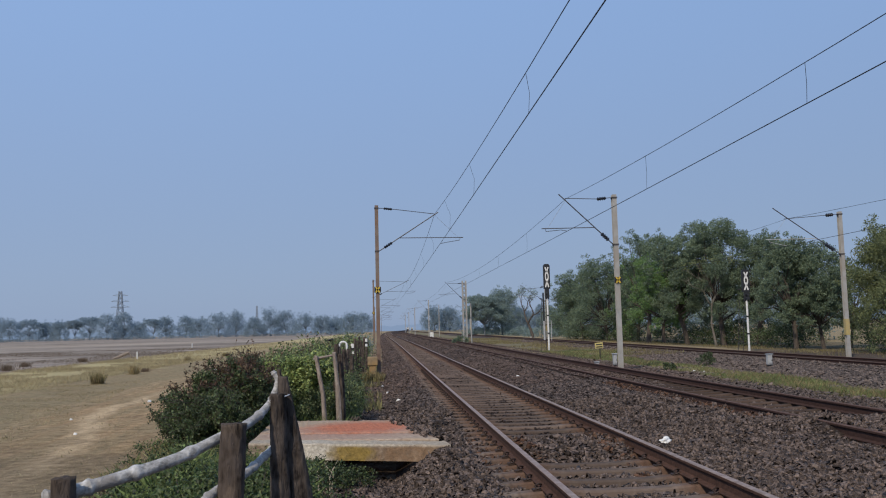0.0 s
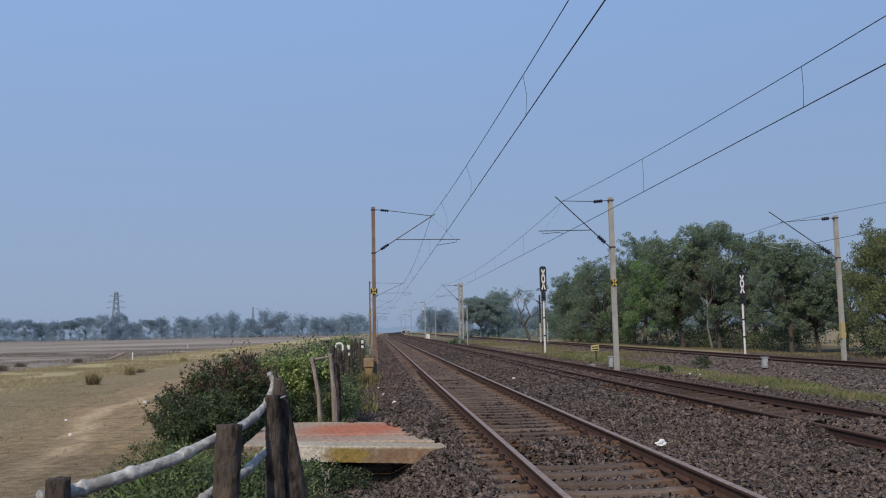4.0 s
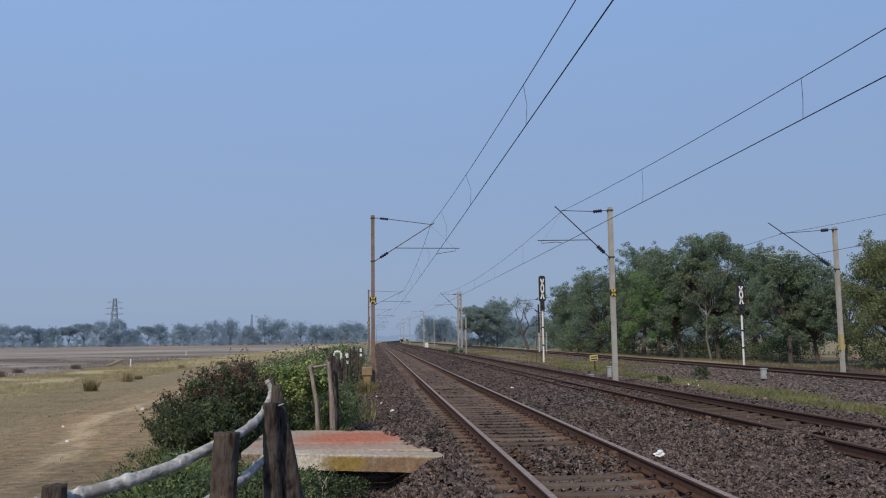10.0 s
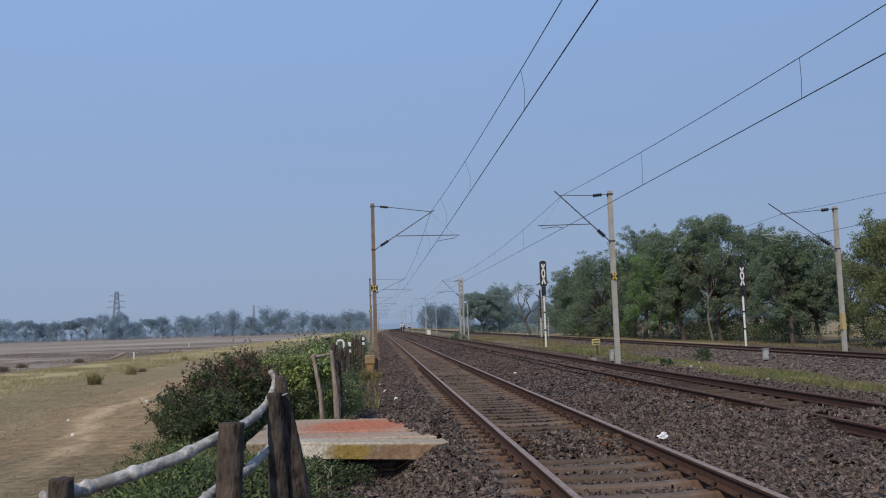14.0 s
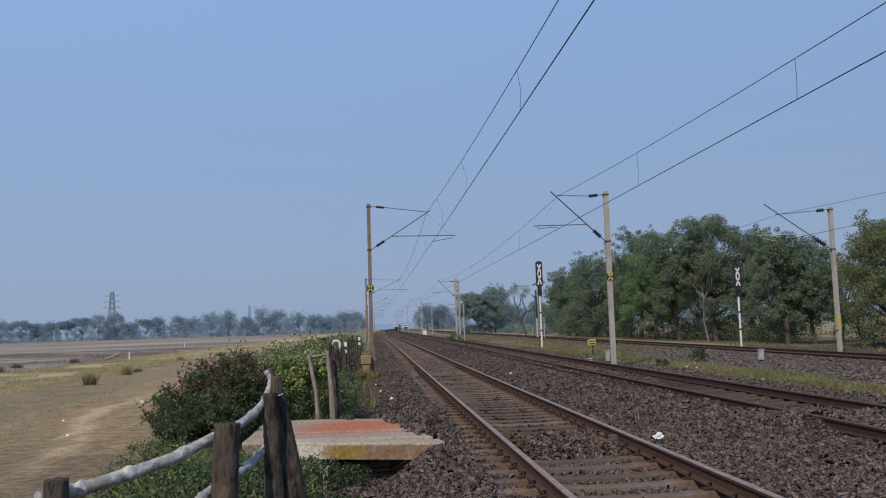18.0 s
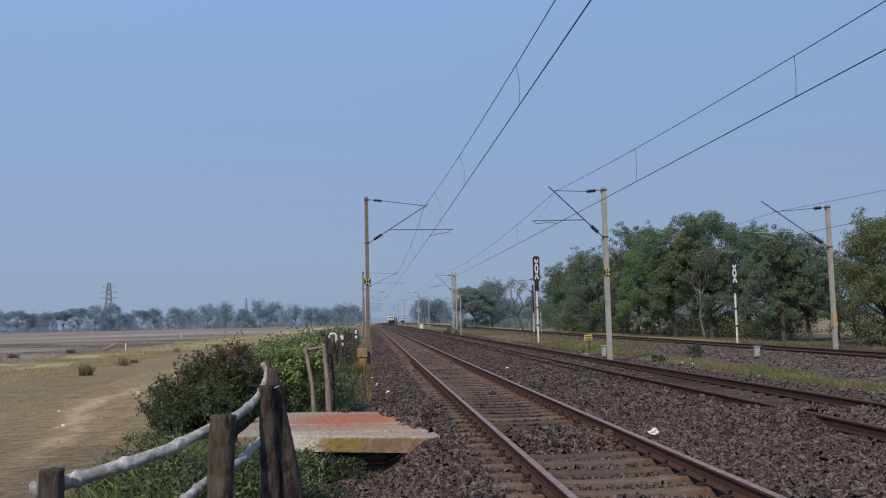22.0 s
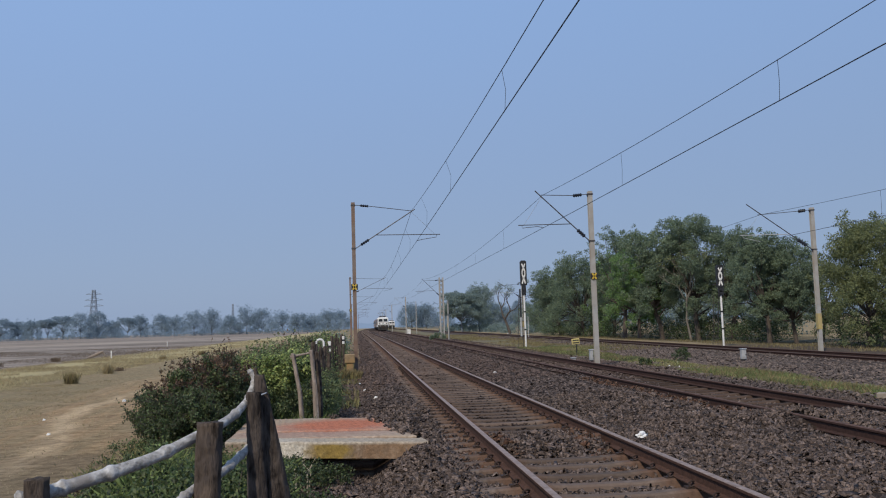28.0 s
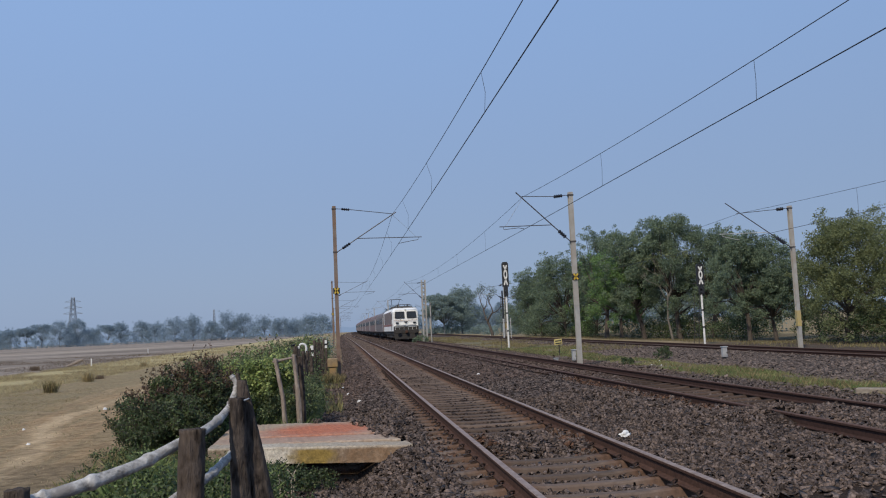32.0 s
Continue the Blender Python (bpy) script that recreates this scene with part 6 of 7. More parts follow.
def tree(at, height, spread, material, label, seed, leaves=9000, leaf=0.24, low=0.12, bark=None, clumps=34, flat=1.0, group="trees along the line", bare=False, airy=1.0, thick=1.0):
    """Tapered trunk, forking limbs and a crown of leaf clumps hung on their ends."""
    rng = np.random.default_rng(seed)
    t = empty("tree", label, "tree", group, at)
    bark = bark or M_BARK
    bm = bmesh.new()
    r0 = height * 0.022 * thick
    fork = height * rng.uniform(0.22, 0.32)
    lean = rng.normal(size=2) * 0.04 * height
    top = np.array([lean[0], lean[1], fork])
    rod(bm, [(0, 0, -0.4), tuple(top * 0.5 + rng.normal(size=3) * 0.05), tuple(top)], [r0 * 1.25, r0, r0 * 0.85], 8)
    ends = []
    for i in range(clumps):
        a = 2 * math.pi * (i * 0.618 + rng.uniform(-0.06, 0.06))
        u = (i + 0.5) / clumps
        z = height * (low + (0.93 - low) * u ** 0.8)
        prof = math.sin(math.pi * min(1.0, 0.16 + 0.84 * (z / height - low * 0.6) ** 0.75)) ** 0.6 if flat == 1.0 else (0.35 + 0.65 * u)
        rad = spread * prof * rng.uniform(0.45, 0.98) if flat == 1.0 else spread * math.sqrt(rng.uniform(0.02, 1.0)) * (1.0 - 0.35 * u)
        e = np.array([lean[0] + math.cos(a) * rad, lean[1] + math.sin(a) * rad, z])
        ends.append(e)
        s = top * (0.55 + 0.45 * min(1, z / height * 1.2))
        s[2] = min(fork, z * 0.8)
        mid = s + (e - s) * 0.5 + np.array([0, 0, 0.10 * height * (0.6 - u)]) + rng.normal(size=3) * 0.03 * height
        q = s + (e - s) * 0.8 + rng.normal(size=3) * 0.02 * height
        rod(bm, [tuple(s), tuple(mid), tuple(q), tuple(e)], [r0 * 0.42, r0 * 0.28, r0 * 0.16, r0 * 0.06], 5)
        if bare:
            for _ in range(5):
                w = q + rng.normal(size=3) * height * 0.07 + np.array([0, 0, height * 0.04])
                rod(bm, [tuple(mid), tuple((mid + w) / 2 + rng.normal(size=3) * 0.1), tuple(w)], [r0 * 0.12, r0 * 0.08, r0 * 0.03], 4)
    # the heart of the crown
    for _ in range(clumps // 3 if flat == 1.0 else 0):
        z = height * rng.uniform(0.35, 0.9)
        ends.append(np.array([lean[0] + rng.normal() * spread * 0.25, lean[1] + rng.normal() * spread * 0.25, z]))
    part("trunk", bm, bark, t)
    if leaves:
        cs = spread * 0.30 * airy
        blobs = []
        for e in ends:
            k = rng.uniform(0.65, 1.25)
            blobs.append((*e, cs * k, cs * k, cs * k * 0.72 * (0.45 if flat < 1 else 1)))
            for _ in range(7):
                dd = np.clip(rng.normal(size=3), -1.4, 1.4) * cs * 0.72
                dd[2] *= flat * flat
                blobs.append((*(e + dd), cs * 0.36, cs * 0.36, cs * 0.28 * flat))
        p, d = inside_blobs(blobs, leaves, rng, 0.15)
        p = p[p[:, 2] > 0.15]
        v, f = leaf_cloud(p, leaf, rng, 0.25, 0.42, simple=True)
        tagged(soup("crown", v, f, material, t), kind="stuff")
    return t


def crooked_tree(at, height, bark, leaf_mat, label, seed, leaves, leaf, stout=0.018):
    """A leaning trunk that forks again and again into kinked branches, with a few leaves at the tips."""
    rng = np.random.default_rng(seed)
    t = empty("tree", label, "tree", "trees along the line", at)
    bm = bmesh.new()
    tips = []

    def grow(p, d, length, r, depth):
        pts, rad = [tuple(p)], [r]
        for i in range(3):
            d = d + rng.normal(size=3) * 0.22 + np.array([0, 0, 0.05])
            d /= np.linalg.norm(d)
            p = p + d * length / 3
            pts.append(tuple(p))
            rad.append(r * (1 - 0.12 * (i + 1)))
        rod(bm, pts, rad, 6 if depth > 2 else 4)
        if depth == 0:
            tips.append(p)
            return
        for k in range(2 if depth > 1 else 3):
            side = rng.normal(size=3)
            side[2] = abs(side[2]) * 0.4
            side /= np.linalg.norm(side)
            e = d * 0.75 + side * rng.uniform(0.5, 0.85)
            grow(p, e / np.linalg.norm(e), length * rng.uniform(0.6, 0.85), r * rng.uniform(0.55, 0.7), depth - 1)

    grow(np.array([0, 0, -0.3]), np.array([-0.12, 0.0, 1.0]), height * 0.34, height * stout, 5)
    part("trunk", bm, bark, t)
    tips = np.array(tips)
    high = tips[tips[:, 2] > np.quantile(tips[:, 2], 0.45)]
    p = high[rng.integers(0, len(high), leaves)] + rng.normal(size=(leaves, 3)) * height * 0.03
    v, f = leaf_cloud(p, leaf, rng, 0.25, 0.4)
    tagged(soup("crown", v, f, leaf_mat, t), kind="stuff")
    return t


TREES = [
    # x, y, height, spread, leaf material, leaves
    (29.8, 127.0, 8.4, 4.2, M_LEAF, 15000), (28.0, 114.0, 9.9, 4.4, M_LEAF, 17000), (31.5, 112.0, 9.8, 4.4, M_LEAFD, 12000),
    (27.6, 100.0, 10.3, 4.2, M_LEAF, 20000), (30.6, 99.0, 9.8, 4.0, M_LEAFB, 14000),
    (28.0, 87.0, 12.1, 3.9, M_LEAF, 24000), (27.6, 81.0, 9.0, 3.2, M_LEAFB, 18000), (29.3, 79.0, 11.2, 3.2, M_LEAF, 20000),
    (31.2, 75.0, 11.9, 4.0, M_LEAF, 34000), (33.6, 73.5, 10.5, 3.2, M_LEAF, 18000),
    (31.3, 62.0, 8.9, 3.1, M_LEAF, 26000), (33.2, 61.5, 7.7, 2.6, M_LEAF, 14000), (36.6, 64.0, 6.6, 2.8, M_LEAFO, 10000),
    (32.3, 51.0, 8.4, 3.4, M_LEAFO, 30000), (36.4, 52.0, 8.6, 3.8, M_LEAFO, 18000), (39.0, 49.0, 7.6, 3.6, M_LEAFO, 9000),
]
for i, (x, y, h, s, m2, n) in enumerate(TREES):
    what = {"tree_leaf": "broad green tree with dense foliage down to the ground", "bright_leaf": "fresh green tree in full leaf", "olive_leaf": "olive green tree with drooping foliage", "haze_green_leaf": "hazy grey-green tree in full leaf"}[m2.name]
    tree(pose(x, y, -0.65), h, s, m2, what, 100 + i, int(n * 1.7), 0.062 + y * 0.0007, 0.10 if y < 55 else (0.22 if 60 < y < 90 else 0.07), airy=0.95 if y < 55 else 0.84, thick=0.6 if y < 60 else 0.85)
for i, (x, y, h) in enumerate([(30.3, 74.6, 7.2)]):
    crooked_tree(pose(x, y, -0.65), h, M_BARKPALE, M_LEAFO, "small half-bare tree with pale crooked branches", 5 + i, 500, 0.14)
# undergrowth along the foot of the trees, its dark leaf imitating the shade there
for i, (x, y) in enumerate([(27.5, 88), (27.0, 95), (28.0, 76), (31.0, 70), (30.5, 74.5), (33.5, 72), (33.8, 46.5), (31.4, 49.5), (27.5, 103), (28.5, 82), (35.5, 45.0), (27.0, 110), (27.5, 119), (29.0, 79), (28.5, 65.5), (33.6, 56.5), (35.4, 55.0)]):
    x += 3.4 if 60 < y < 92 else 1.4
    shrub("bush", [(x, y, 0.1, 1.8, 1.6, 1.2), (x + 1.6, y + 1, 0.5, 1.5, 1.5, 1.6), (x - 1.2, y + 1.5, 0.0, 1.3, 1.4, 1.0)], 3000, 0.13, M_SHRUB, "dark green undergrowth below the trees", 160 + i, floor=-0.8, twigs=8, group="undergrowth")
# the second row behind closes most gaps
for i, (x, y, h, s) in enumerate([(38, 125, 9, 5), (40, 108, 9, 5), (39, 94, 8, 4.5), (46, 90, 7, 4.5)]):
    tree(pose(x, y, -0.7), h, s, M_LEAFD, "hazy green tree in a row behind the trackside trees", 180 + i, 6000, 0.26, 0.08)
rr = random.Random(5)
# farther trees on the same side
tree(pose(23.4, 186.0, -0.6), 9.6, 5.2, M_LEAFD, "flat-topped acacia-like tree across the tracks", 200, 34000, 0.17, 0.40, M_BARKFAR, flat=0.62, thick=0.7)
tree(pose(28.2, 192.0, -0.6), 10.9, 4.8, M_LEAFD, "rounded hazy green tree across the tracks", 201, 30000, 0.17, 0.08, M_BARKFAR, thick=0.7)
shrub("bush", [(22.6, 188.0, 0.4, 2.2, 1.6, 1.6), (25.2, 189.0, 0.8, 2.0, 1.6, 2.0), (20.4, 190.0, 0.0, 1.8, 1.5, 1.2)], 4000, 0.2, M_LEAFD, "hazy scrub at the foot of a flat-topped tree", 419, floor=-0.6, twigs=6, group="far scrub")
crooked_tree(pose(25.5, 139.0, -0.5), 9.2, M_BARK, M_LEAFD, "nearly bare tree with forking crooked branches", 91, 900, 0.15, 0.030)
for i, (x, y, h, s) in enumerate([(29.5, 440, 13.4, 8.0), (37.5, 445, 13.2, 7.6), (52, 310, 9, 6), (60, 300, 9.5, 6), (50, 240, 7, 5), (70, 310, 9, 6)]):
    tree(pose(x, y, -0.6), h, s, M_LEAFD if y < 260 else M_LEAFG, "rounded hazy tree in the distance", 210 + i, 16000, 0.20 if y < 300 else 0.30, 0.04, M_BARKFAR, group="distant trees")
for i in range(16):
    y = 150 + rr.uniform(0, 110)
    x = 25.5 + bend(y) + rr.uniform(0, 16)
    shrub("bush", [(x, y, 0.3, 2.2, 1.6, 1.2), (x + 2.0, y + 1, 0.1, 1.8, 1.5, 1.0), (x - 1.8, y + 1, 0.0, 1.6, 1.4, 0.9)], 1500, 0.25, M_LEAFD, "hazy scrub beyond the outer track", 420 + i, floor=-0.6, twigs=4, group="far scrub")
# far row across the field, haze put into its pale leaf and bark colours
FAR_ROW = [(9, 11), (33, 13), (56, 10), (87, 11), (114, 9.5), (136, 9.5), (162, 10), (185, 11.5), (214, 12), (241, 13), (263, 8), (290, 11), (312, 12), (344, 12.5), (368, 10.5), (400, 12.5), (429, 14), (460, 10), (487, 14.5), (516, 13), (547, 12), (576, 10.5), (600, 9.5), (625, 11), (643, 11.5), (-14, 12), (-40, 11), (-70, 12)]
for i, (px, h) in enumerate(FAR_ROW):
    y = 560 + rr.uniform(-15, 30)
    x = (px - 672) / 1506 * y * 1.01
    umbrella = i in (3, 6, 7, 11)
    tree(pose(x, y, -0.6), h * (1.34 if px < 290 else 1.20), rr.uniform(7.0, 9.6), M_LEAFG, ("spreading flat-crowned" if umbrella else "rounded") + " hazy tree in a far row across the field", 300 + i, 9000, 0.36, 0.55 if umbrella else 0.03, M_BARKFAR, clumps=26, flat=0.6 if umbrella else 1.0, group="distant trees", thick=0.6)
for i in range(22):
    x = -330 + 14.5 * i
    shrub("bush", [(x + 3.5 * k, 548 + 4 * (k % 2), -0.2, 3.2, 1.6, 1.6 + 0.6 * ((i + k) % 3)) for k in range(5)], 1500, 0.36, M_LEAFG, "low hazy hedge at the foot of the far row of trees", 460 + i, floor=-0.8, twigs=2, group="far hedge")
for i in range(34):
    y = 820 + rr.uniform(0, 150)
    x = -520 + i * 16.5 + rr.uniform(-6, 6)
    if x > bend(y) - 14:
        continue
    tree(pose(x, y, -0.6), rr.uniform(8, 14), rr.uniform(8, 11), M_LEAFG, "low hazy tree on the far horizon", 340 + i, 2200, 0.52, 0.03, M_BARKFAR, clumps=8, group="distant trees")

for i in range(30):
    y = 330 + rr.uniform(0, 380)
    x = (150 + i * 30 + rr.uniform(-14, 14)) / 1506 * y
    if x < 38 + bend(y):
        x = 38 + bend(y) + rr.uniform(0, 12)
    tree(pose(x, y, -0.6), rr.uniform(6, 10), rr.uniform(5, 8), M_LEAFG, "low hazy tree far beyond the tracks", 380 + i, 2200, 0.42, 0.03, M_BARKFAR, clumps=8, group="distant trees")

# ---- far pylons ----


def pylon(at, h, label, foot=3.3, arms=True):
    p = empty("pylon", label, "pylon", "far pylons", at)

    def half(z):
        return foot * ((1 - z / h * 0.82) if z < h * 0.62 else 0.49 - 0.24 * (z / h - 0.62) / 0.38)

    bm = bmesh.new()
    zs = [h * i / 10 for i in range(11)]
    for sx in (-1, 1):
        for sy in (-1, 1):
            rod(bm, [(sx * half(z), sy * half(z), z) for z in zs], 0.16, 4)
    for z0, z1 in zip(zs, zs[1:]):
        for s in (-1, 1):
            for a, b in ((1, -1), (-1, 1)):
                rod(bm, [(a * half(z0), s * half(z0), z0), (b * half(z1), s * half(z1), z1)], 0.125, 4)
                rod(bm, [(s * half(z0), a * half(z0), z0), (s * half(z1), b * half(z1), z1)], 0.125, 4)
    part("lattice", bm, M_TOWER, p)
    for z, w in ((h * 0.66, 6.0), (h * 0.78, 5.6), (h * 0.90, 4.8)) if arms else ():
        bm = bmesh.new()
        for s in (-1, 1):
            rod(bm, [(0, 0.4, z), (s * w, 0, z + 0.3), (0, -0.4, z)], 0.13, 4)
            rod(bm, [(s * half(z), 0, z + 1.4), (s * w, 0, z + 0.3)], 0.10, 4)
        part("cross_arm", bm, M_TOWER, p)
    return p


pylon(pose(-167.0, 570.0, -0.5), 31.5, "grey lattice pylon rising over the far trees")
pylon(pose(-105.5, 760.0, -0.5), 26.0, "thin distant grey lattice mast", 1.8, False)
# poles beyond the main track
for x, y, h in ((11.1, 101.0, 4.7), (13.7, 190.0, 7.2)):
    pl = part("trackside_pole", rod(bmesh.new(), [(0, 0, -0.4), (0, 0, h)], [0.10, 0.08], 10), M_MAST_R, None)
    pl.matrix_basis = pose(x, y, -0.2)
    tagged(pl, "plain grey pole beside the main track", "pole", "trackside poles")
hut = empty("trackside_hut", "small white hut beside the line in the distance", "hut", "", pose(10.6, 168.0, 0.1))
part("walls", box(bmesh.new(), (-0.32, -0.4, -0.2), (0.32, 0.4, 0.95), 0.02), M_WHITE, hut)
part("roof", box(bmesh.new(), (-0.38, -0.46, 0.95), (0.38, 0.46, 1.03), 0.02), M_CONC, hut)

# ---- bird ----


def small_bird():
    """A dark little bird, nose towards +x."""
    g = empty("bird", "small dark bird fluttering up from the hedge", "bird")
    bm = bmesh.new()
    rod(bm, [(-0.16, 0, 0.005), (-0.08, 0, 0.0), (-0.04, 0, 0.0), (0.02, 0, 0.005), (0.055, 0, 0.02), (0.08, 0, 0.03), (0.10, 0, 0.026)], [0.018, 0.012, 0.030, 0.036, 0.026, 0.024, 0.004], 10)
    part("body", bm, M_BLACK, g)
    wings = []
    for s in (-1, 1):
        bm = bmesh.new()
        top = [bm.verts.new(v) for v in ((0.04, 0, 0.006), (0.05, s * 0.07, 0.008), (-0.01, s * 0.16, 0.004), (-0.05, s * 0.08, 0.002), (-0.045, 0, 0.004))]
        low = [bm.verts.new((v.co.x, v.co.y, v.co.z - 0.006)) for v in top]
        bm.faces.new(top)
        bm.faces.new(low[::-1])
        for k in range(5):
            bm.faces.new((top[k], low[k], low[(k + 1) % 5], top[(k + 1) % 5]))
        bmesh.ops.recalc_face_normals(bm, faces=bm.faces[:])
        w = part("wing", bm, M_BLACK, g)
        w.matrix_basis = pose(0, s * 0.02, 0.015)
        wings.append((w, s))
    return g, wings


bird, bird_wings = small_bird()

# ---- trains ----


def loop_prism(bm, prof, y0, y1, mi=0, taper=None):
    """A body from a cross-section (x, z) between two stations."""
    a = [bm.verts.new((x, y0, z)) for x, z in (taper or prof)]
    b = [bm.verts.new((x, y1, z)) for x, z in prof]
    n = len(prof)
    for i in range(n):
        bm.faces.new((a[i], a[(i + 1) % n], b[(i + 1) % n], b[i])).material_index = mi
    bm.faces.new(a[::-1]).material_index = mi
    bm.faces.new(b).material_index = mi
    bmesh.ops.recalc_face_normals(bm, faces=bm.faces[:])
    return bm


def bogie(parent, y, axles, name="bogie"):
    bm = bmesh.new()
    for s in (-1, 1):
        box(bm, (s * 1.12 - 0.09, y - 2.2, 0.45), (s * 1.12 + 0.09, y + 2.2, 0.85), 0.03)
        for a in axles:
            box(bm, (s * 1.12 - 0.16, y + a - 0.22, 0.35), (s * 1.12 + 0.16, y + a + 0.22, 0.80), 0.03)
    box(bm, (-1.0, y - 0.3, 0.5), (1.0, y + 0.3, 0.9), 0.03)
    b = part(name, bm, M_UNDER, parent)
    for a in axles:
        for s in (-1, 1):
            bm = bmesh.new()
            rod(bm, [(s * 0.80, y + a, 0.53), (s * 0.93, y + a, 0.53)], 0.53, 18)
            part("wheel", bm, M_RUST, b, "steel wheel")


def locomotive(label):
    """Electric locomotive; its nose is at y = 0 and it reaches towards +y."""
    L = empty("locomotive", label, "locomotive", "trains")
    lo, hi, w = 1.15, 3.85, 1.54
    prof = [(-w, lo), (w, lo), (w, hi - 0.35), (w - 0.28, hi), (-w + 0.28, hi), (-w, hi - 0.35)]
    # raked cab front
    bm = bmesh.new()
    front = [(-w * 0.93, lo), (w * 0.93, lo), (w * 0.93, hi - 0.55), (w * 0.72, hi - 0.22), (-w * 0.72, hi - 0.22), (-w * 0.93, hi - 0.55)]
    a = [bm.verts.new((x, 0.42 + 0.28 * max(0.0, z - 2.3) / 1.4, z)) for x, z in front]
    b = [bm.verts.new((x, 1.15, z)) for x, z in prof]
    c = [bm.verts.new((x, 19.4, z)) for x, z in prof]
    for p, q in ((a, b), (b, c)):
        for i in range(6):
            bm.faces.new((p[i], p[(i + 1) % 6], q[(i + 1) % 6], q[i]))
    bm.faces.new(a[::-1])
    bm.faces.new(c)
    bmesh.ops.recalc_face_normals(bm, faces=bm.faces[:])
    part("body", bm, M_LOCO, L)
    for s in (-1, 1):
        bm = bmesh.new()
        k = 0.28 / 1.4
        y0 = 0.42 + k * 0.40 - 0.03
        y1 = 0.42 + k * 1.05 - 0.03
        vs = [(s * 0.20, y0, 2.72), (s * 0.62, y0, 2.66), (s * 1.22, y0, 2.74), (s * 1.14, y1, 3.34), (s * 0.20, y1, 3.34)]
        f = [bm.verts.new(v) for v in vs] + [bm.verts.new((x, y + 0.05, z)) for x, y, z in vs]
        bm.faces.new(f[:5])
        for i in range(5):
            bm.faces.new((f[i], f[5 + i], f[5 + (i + 1) % 5], f[(i + 1) % 5]))
        bmesh.ops.recalc_face_normals(bm, faces=bm.faces[:])
        part("windscreen", bm, M_GLASSY, L, "dark cab windscreen")
        bm = bmesh.new()
        box(bm, (s * 1.02 - 0.17, 0.37, 1.98), (s * 1.02 + 0.17, 0.43, 2.18), 0.02)
        part("marker_light", bm, M_GLASSY, L, "dark marker light")
        bm = bmesh.new()
        rod(bm, [(s * 0.98, -0.25, 1.1), (s * 0.98, 0.45, 1.1)], 0.09, 10)
        rod(bm, [(s * 0.98, -0.33, 1.1), (s * 0.98, -0.25, 1.1)], 0.24, 14)
        part("buffer", bm, M_UNDER, L, "black round buffer")
        # side windows, doors and grilles
        for y0, y1, z0, z1 in ((1.35, 2.15, 2.50, 3.30), (2.35, 3.0, 1.25, 3.2)):
            bm = bmesh.new()
            box(bm, (min(s * w, s * (w + 0.02)), y0, z0), (max(s * w, s * (w + 0.02)), y1, z1))
            part("side_window" if z0 > 2 else "cab_door", bm, M_GLASSY if z0 > 2 else M_COACHG, L)
        # dull panel and dark louvres: the shade of the side put into colour
        bm = bmesh.new()
        box(bm, (min(s * w, s * (w + 0.015)), 3.3, 2.0), (max(s * w, s * (w + 0.015)), 17.6, 3.48))
        part("side_panel", bm, M_COACH, L, "dull red-brown panel in place of shade on the side")
        for i in range(7):
            bm = bmesh.new()
            y0 = 4.2 + i * 1.9
            box(bm, (min(s * w, s * (w + 0.025)), y0, 2.05), (max(s * w, s * (w + 0.025)), y0 + 1.5, 3.4))
            part("side_grille", bm, M_COACHG, L, "dark grey louvre panel")
        bm = bmesh.new()
        box(bm, (min(s * w, s * (w + 0.012)), 1.2, 1.75), (max(s * w, s * (w + 0.012)), 19.35, 1.98))
        part("side_stripe", bm, M_RED, L, "red stripe")
    bm = bmesh.new()
    loop_prism(bm, [(-w + 0.30, hi + 0.003), (w - 0.30, hi + 0.003), (w - 0.36, hi + 0.05), (-w + 0.36, hi + 0.05)], 1.2, 19.3)
    part("roof_deck", bm, M_ROOF, L, "sooty dark roof")
    bm = bmesh.new()
    for s in (-1, 1):
        for a, b in (((0.17, 2.67), (1.25, 2.69)), ((1.25, 2.69), (1.17, 3.37)), ((1.17, 3.37), (0.17, 3.37)), ((0.17, 3.37), (0.17, 2.67))):
            rod(bm, [(s * x, 0.40 + 0.2 * (z - 2.3), z) for x, z in (a, b)], 0.045, 5)
    part("windscreen_surround", bm, M_BLACK, L, "black windscreen surround")
    bm = bmesh.new()
    box(bm, (-1.40, 0.385, 2.36), (1.40, 0.416, 2.40))
    part("front_stripe", bm, M_RED, L, "red stripe")
    bm = bmesh.new()
    vs = [(-0.26, 0.395, 2.26), (0.26, 0.395, 2.26), (0.0, 0.395, 2.0)]
    bm.faces.new([bm.verts.new(v) for v in vs])
    bmesh.ops.solidify(bm, geom=bm.faces[:], thickness=0.02)
    part("front_badge", bm, M_ROOF, L, "plain dark wedge marking")
    bm = bmesh.new()
    rod(bm, [(0, 0.60, 3.60), (0, 0.85, 3.60)], 0.12, 14)
    hl = part("headlight_housing", bm, M_LOCO, L)
    bm = bmesh.new()
    rod(bm, [(0, 0.575, 3.60), (0, 0.598, 3.60)], 0.10, 14)
    part("headlight", bm, M_LAMP, hl, "pale round headlight")
    bm = bmesh.new()
    loop_prism(bm, [(-1.46, 1.14), (1.46, 1.14), (1.46, 1.64), (-1.46, 1.64)], 0.395, 0.46)
    part("nose_panel", bm, M_UNDER, L, "black lower nose panel")
    for z0, z1, wd in ((1.66, 1.72, 1.40), (1.80, 1.84, 1.2)):
        bm = bmesh.new()
        box(bm, (-wd, 0.388, z0), (wd, 0.416, z1))
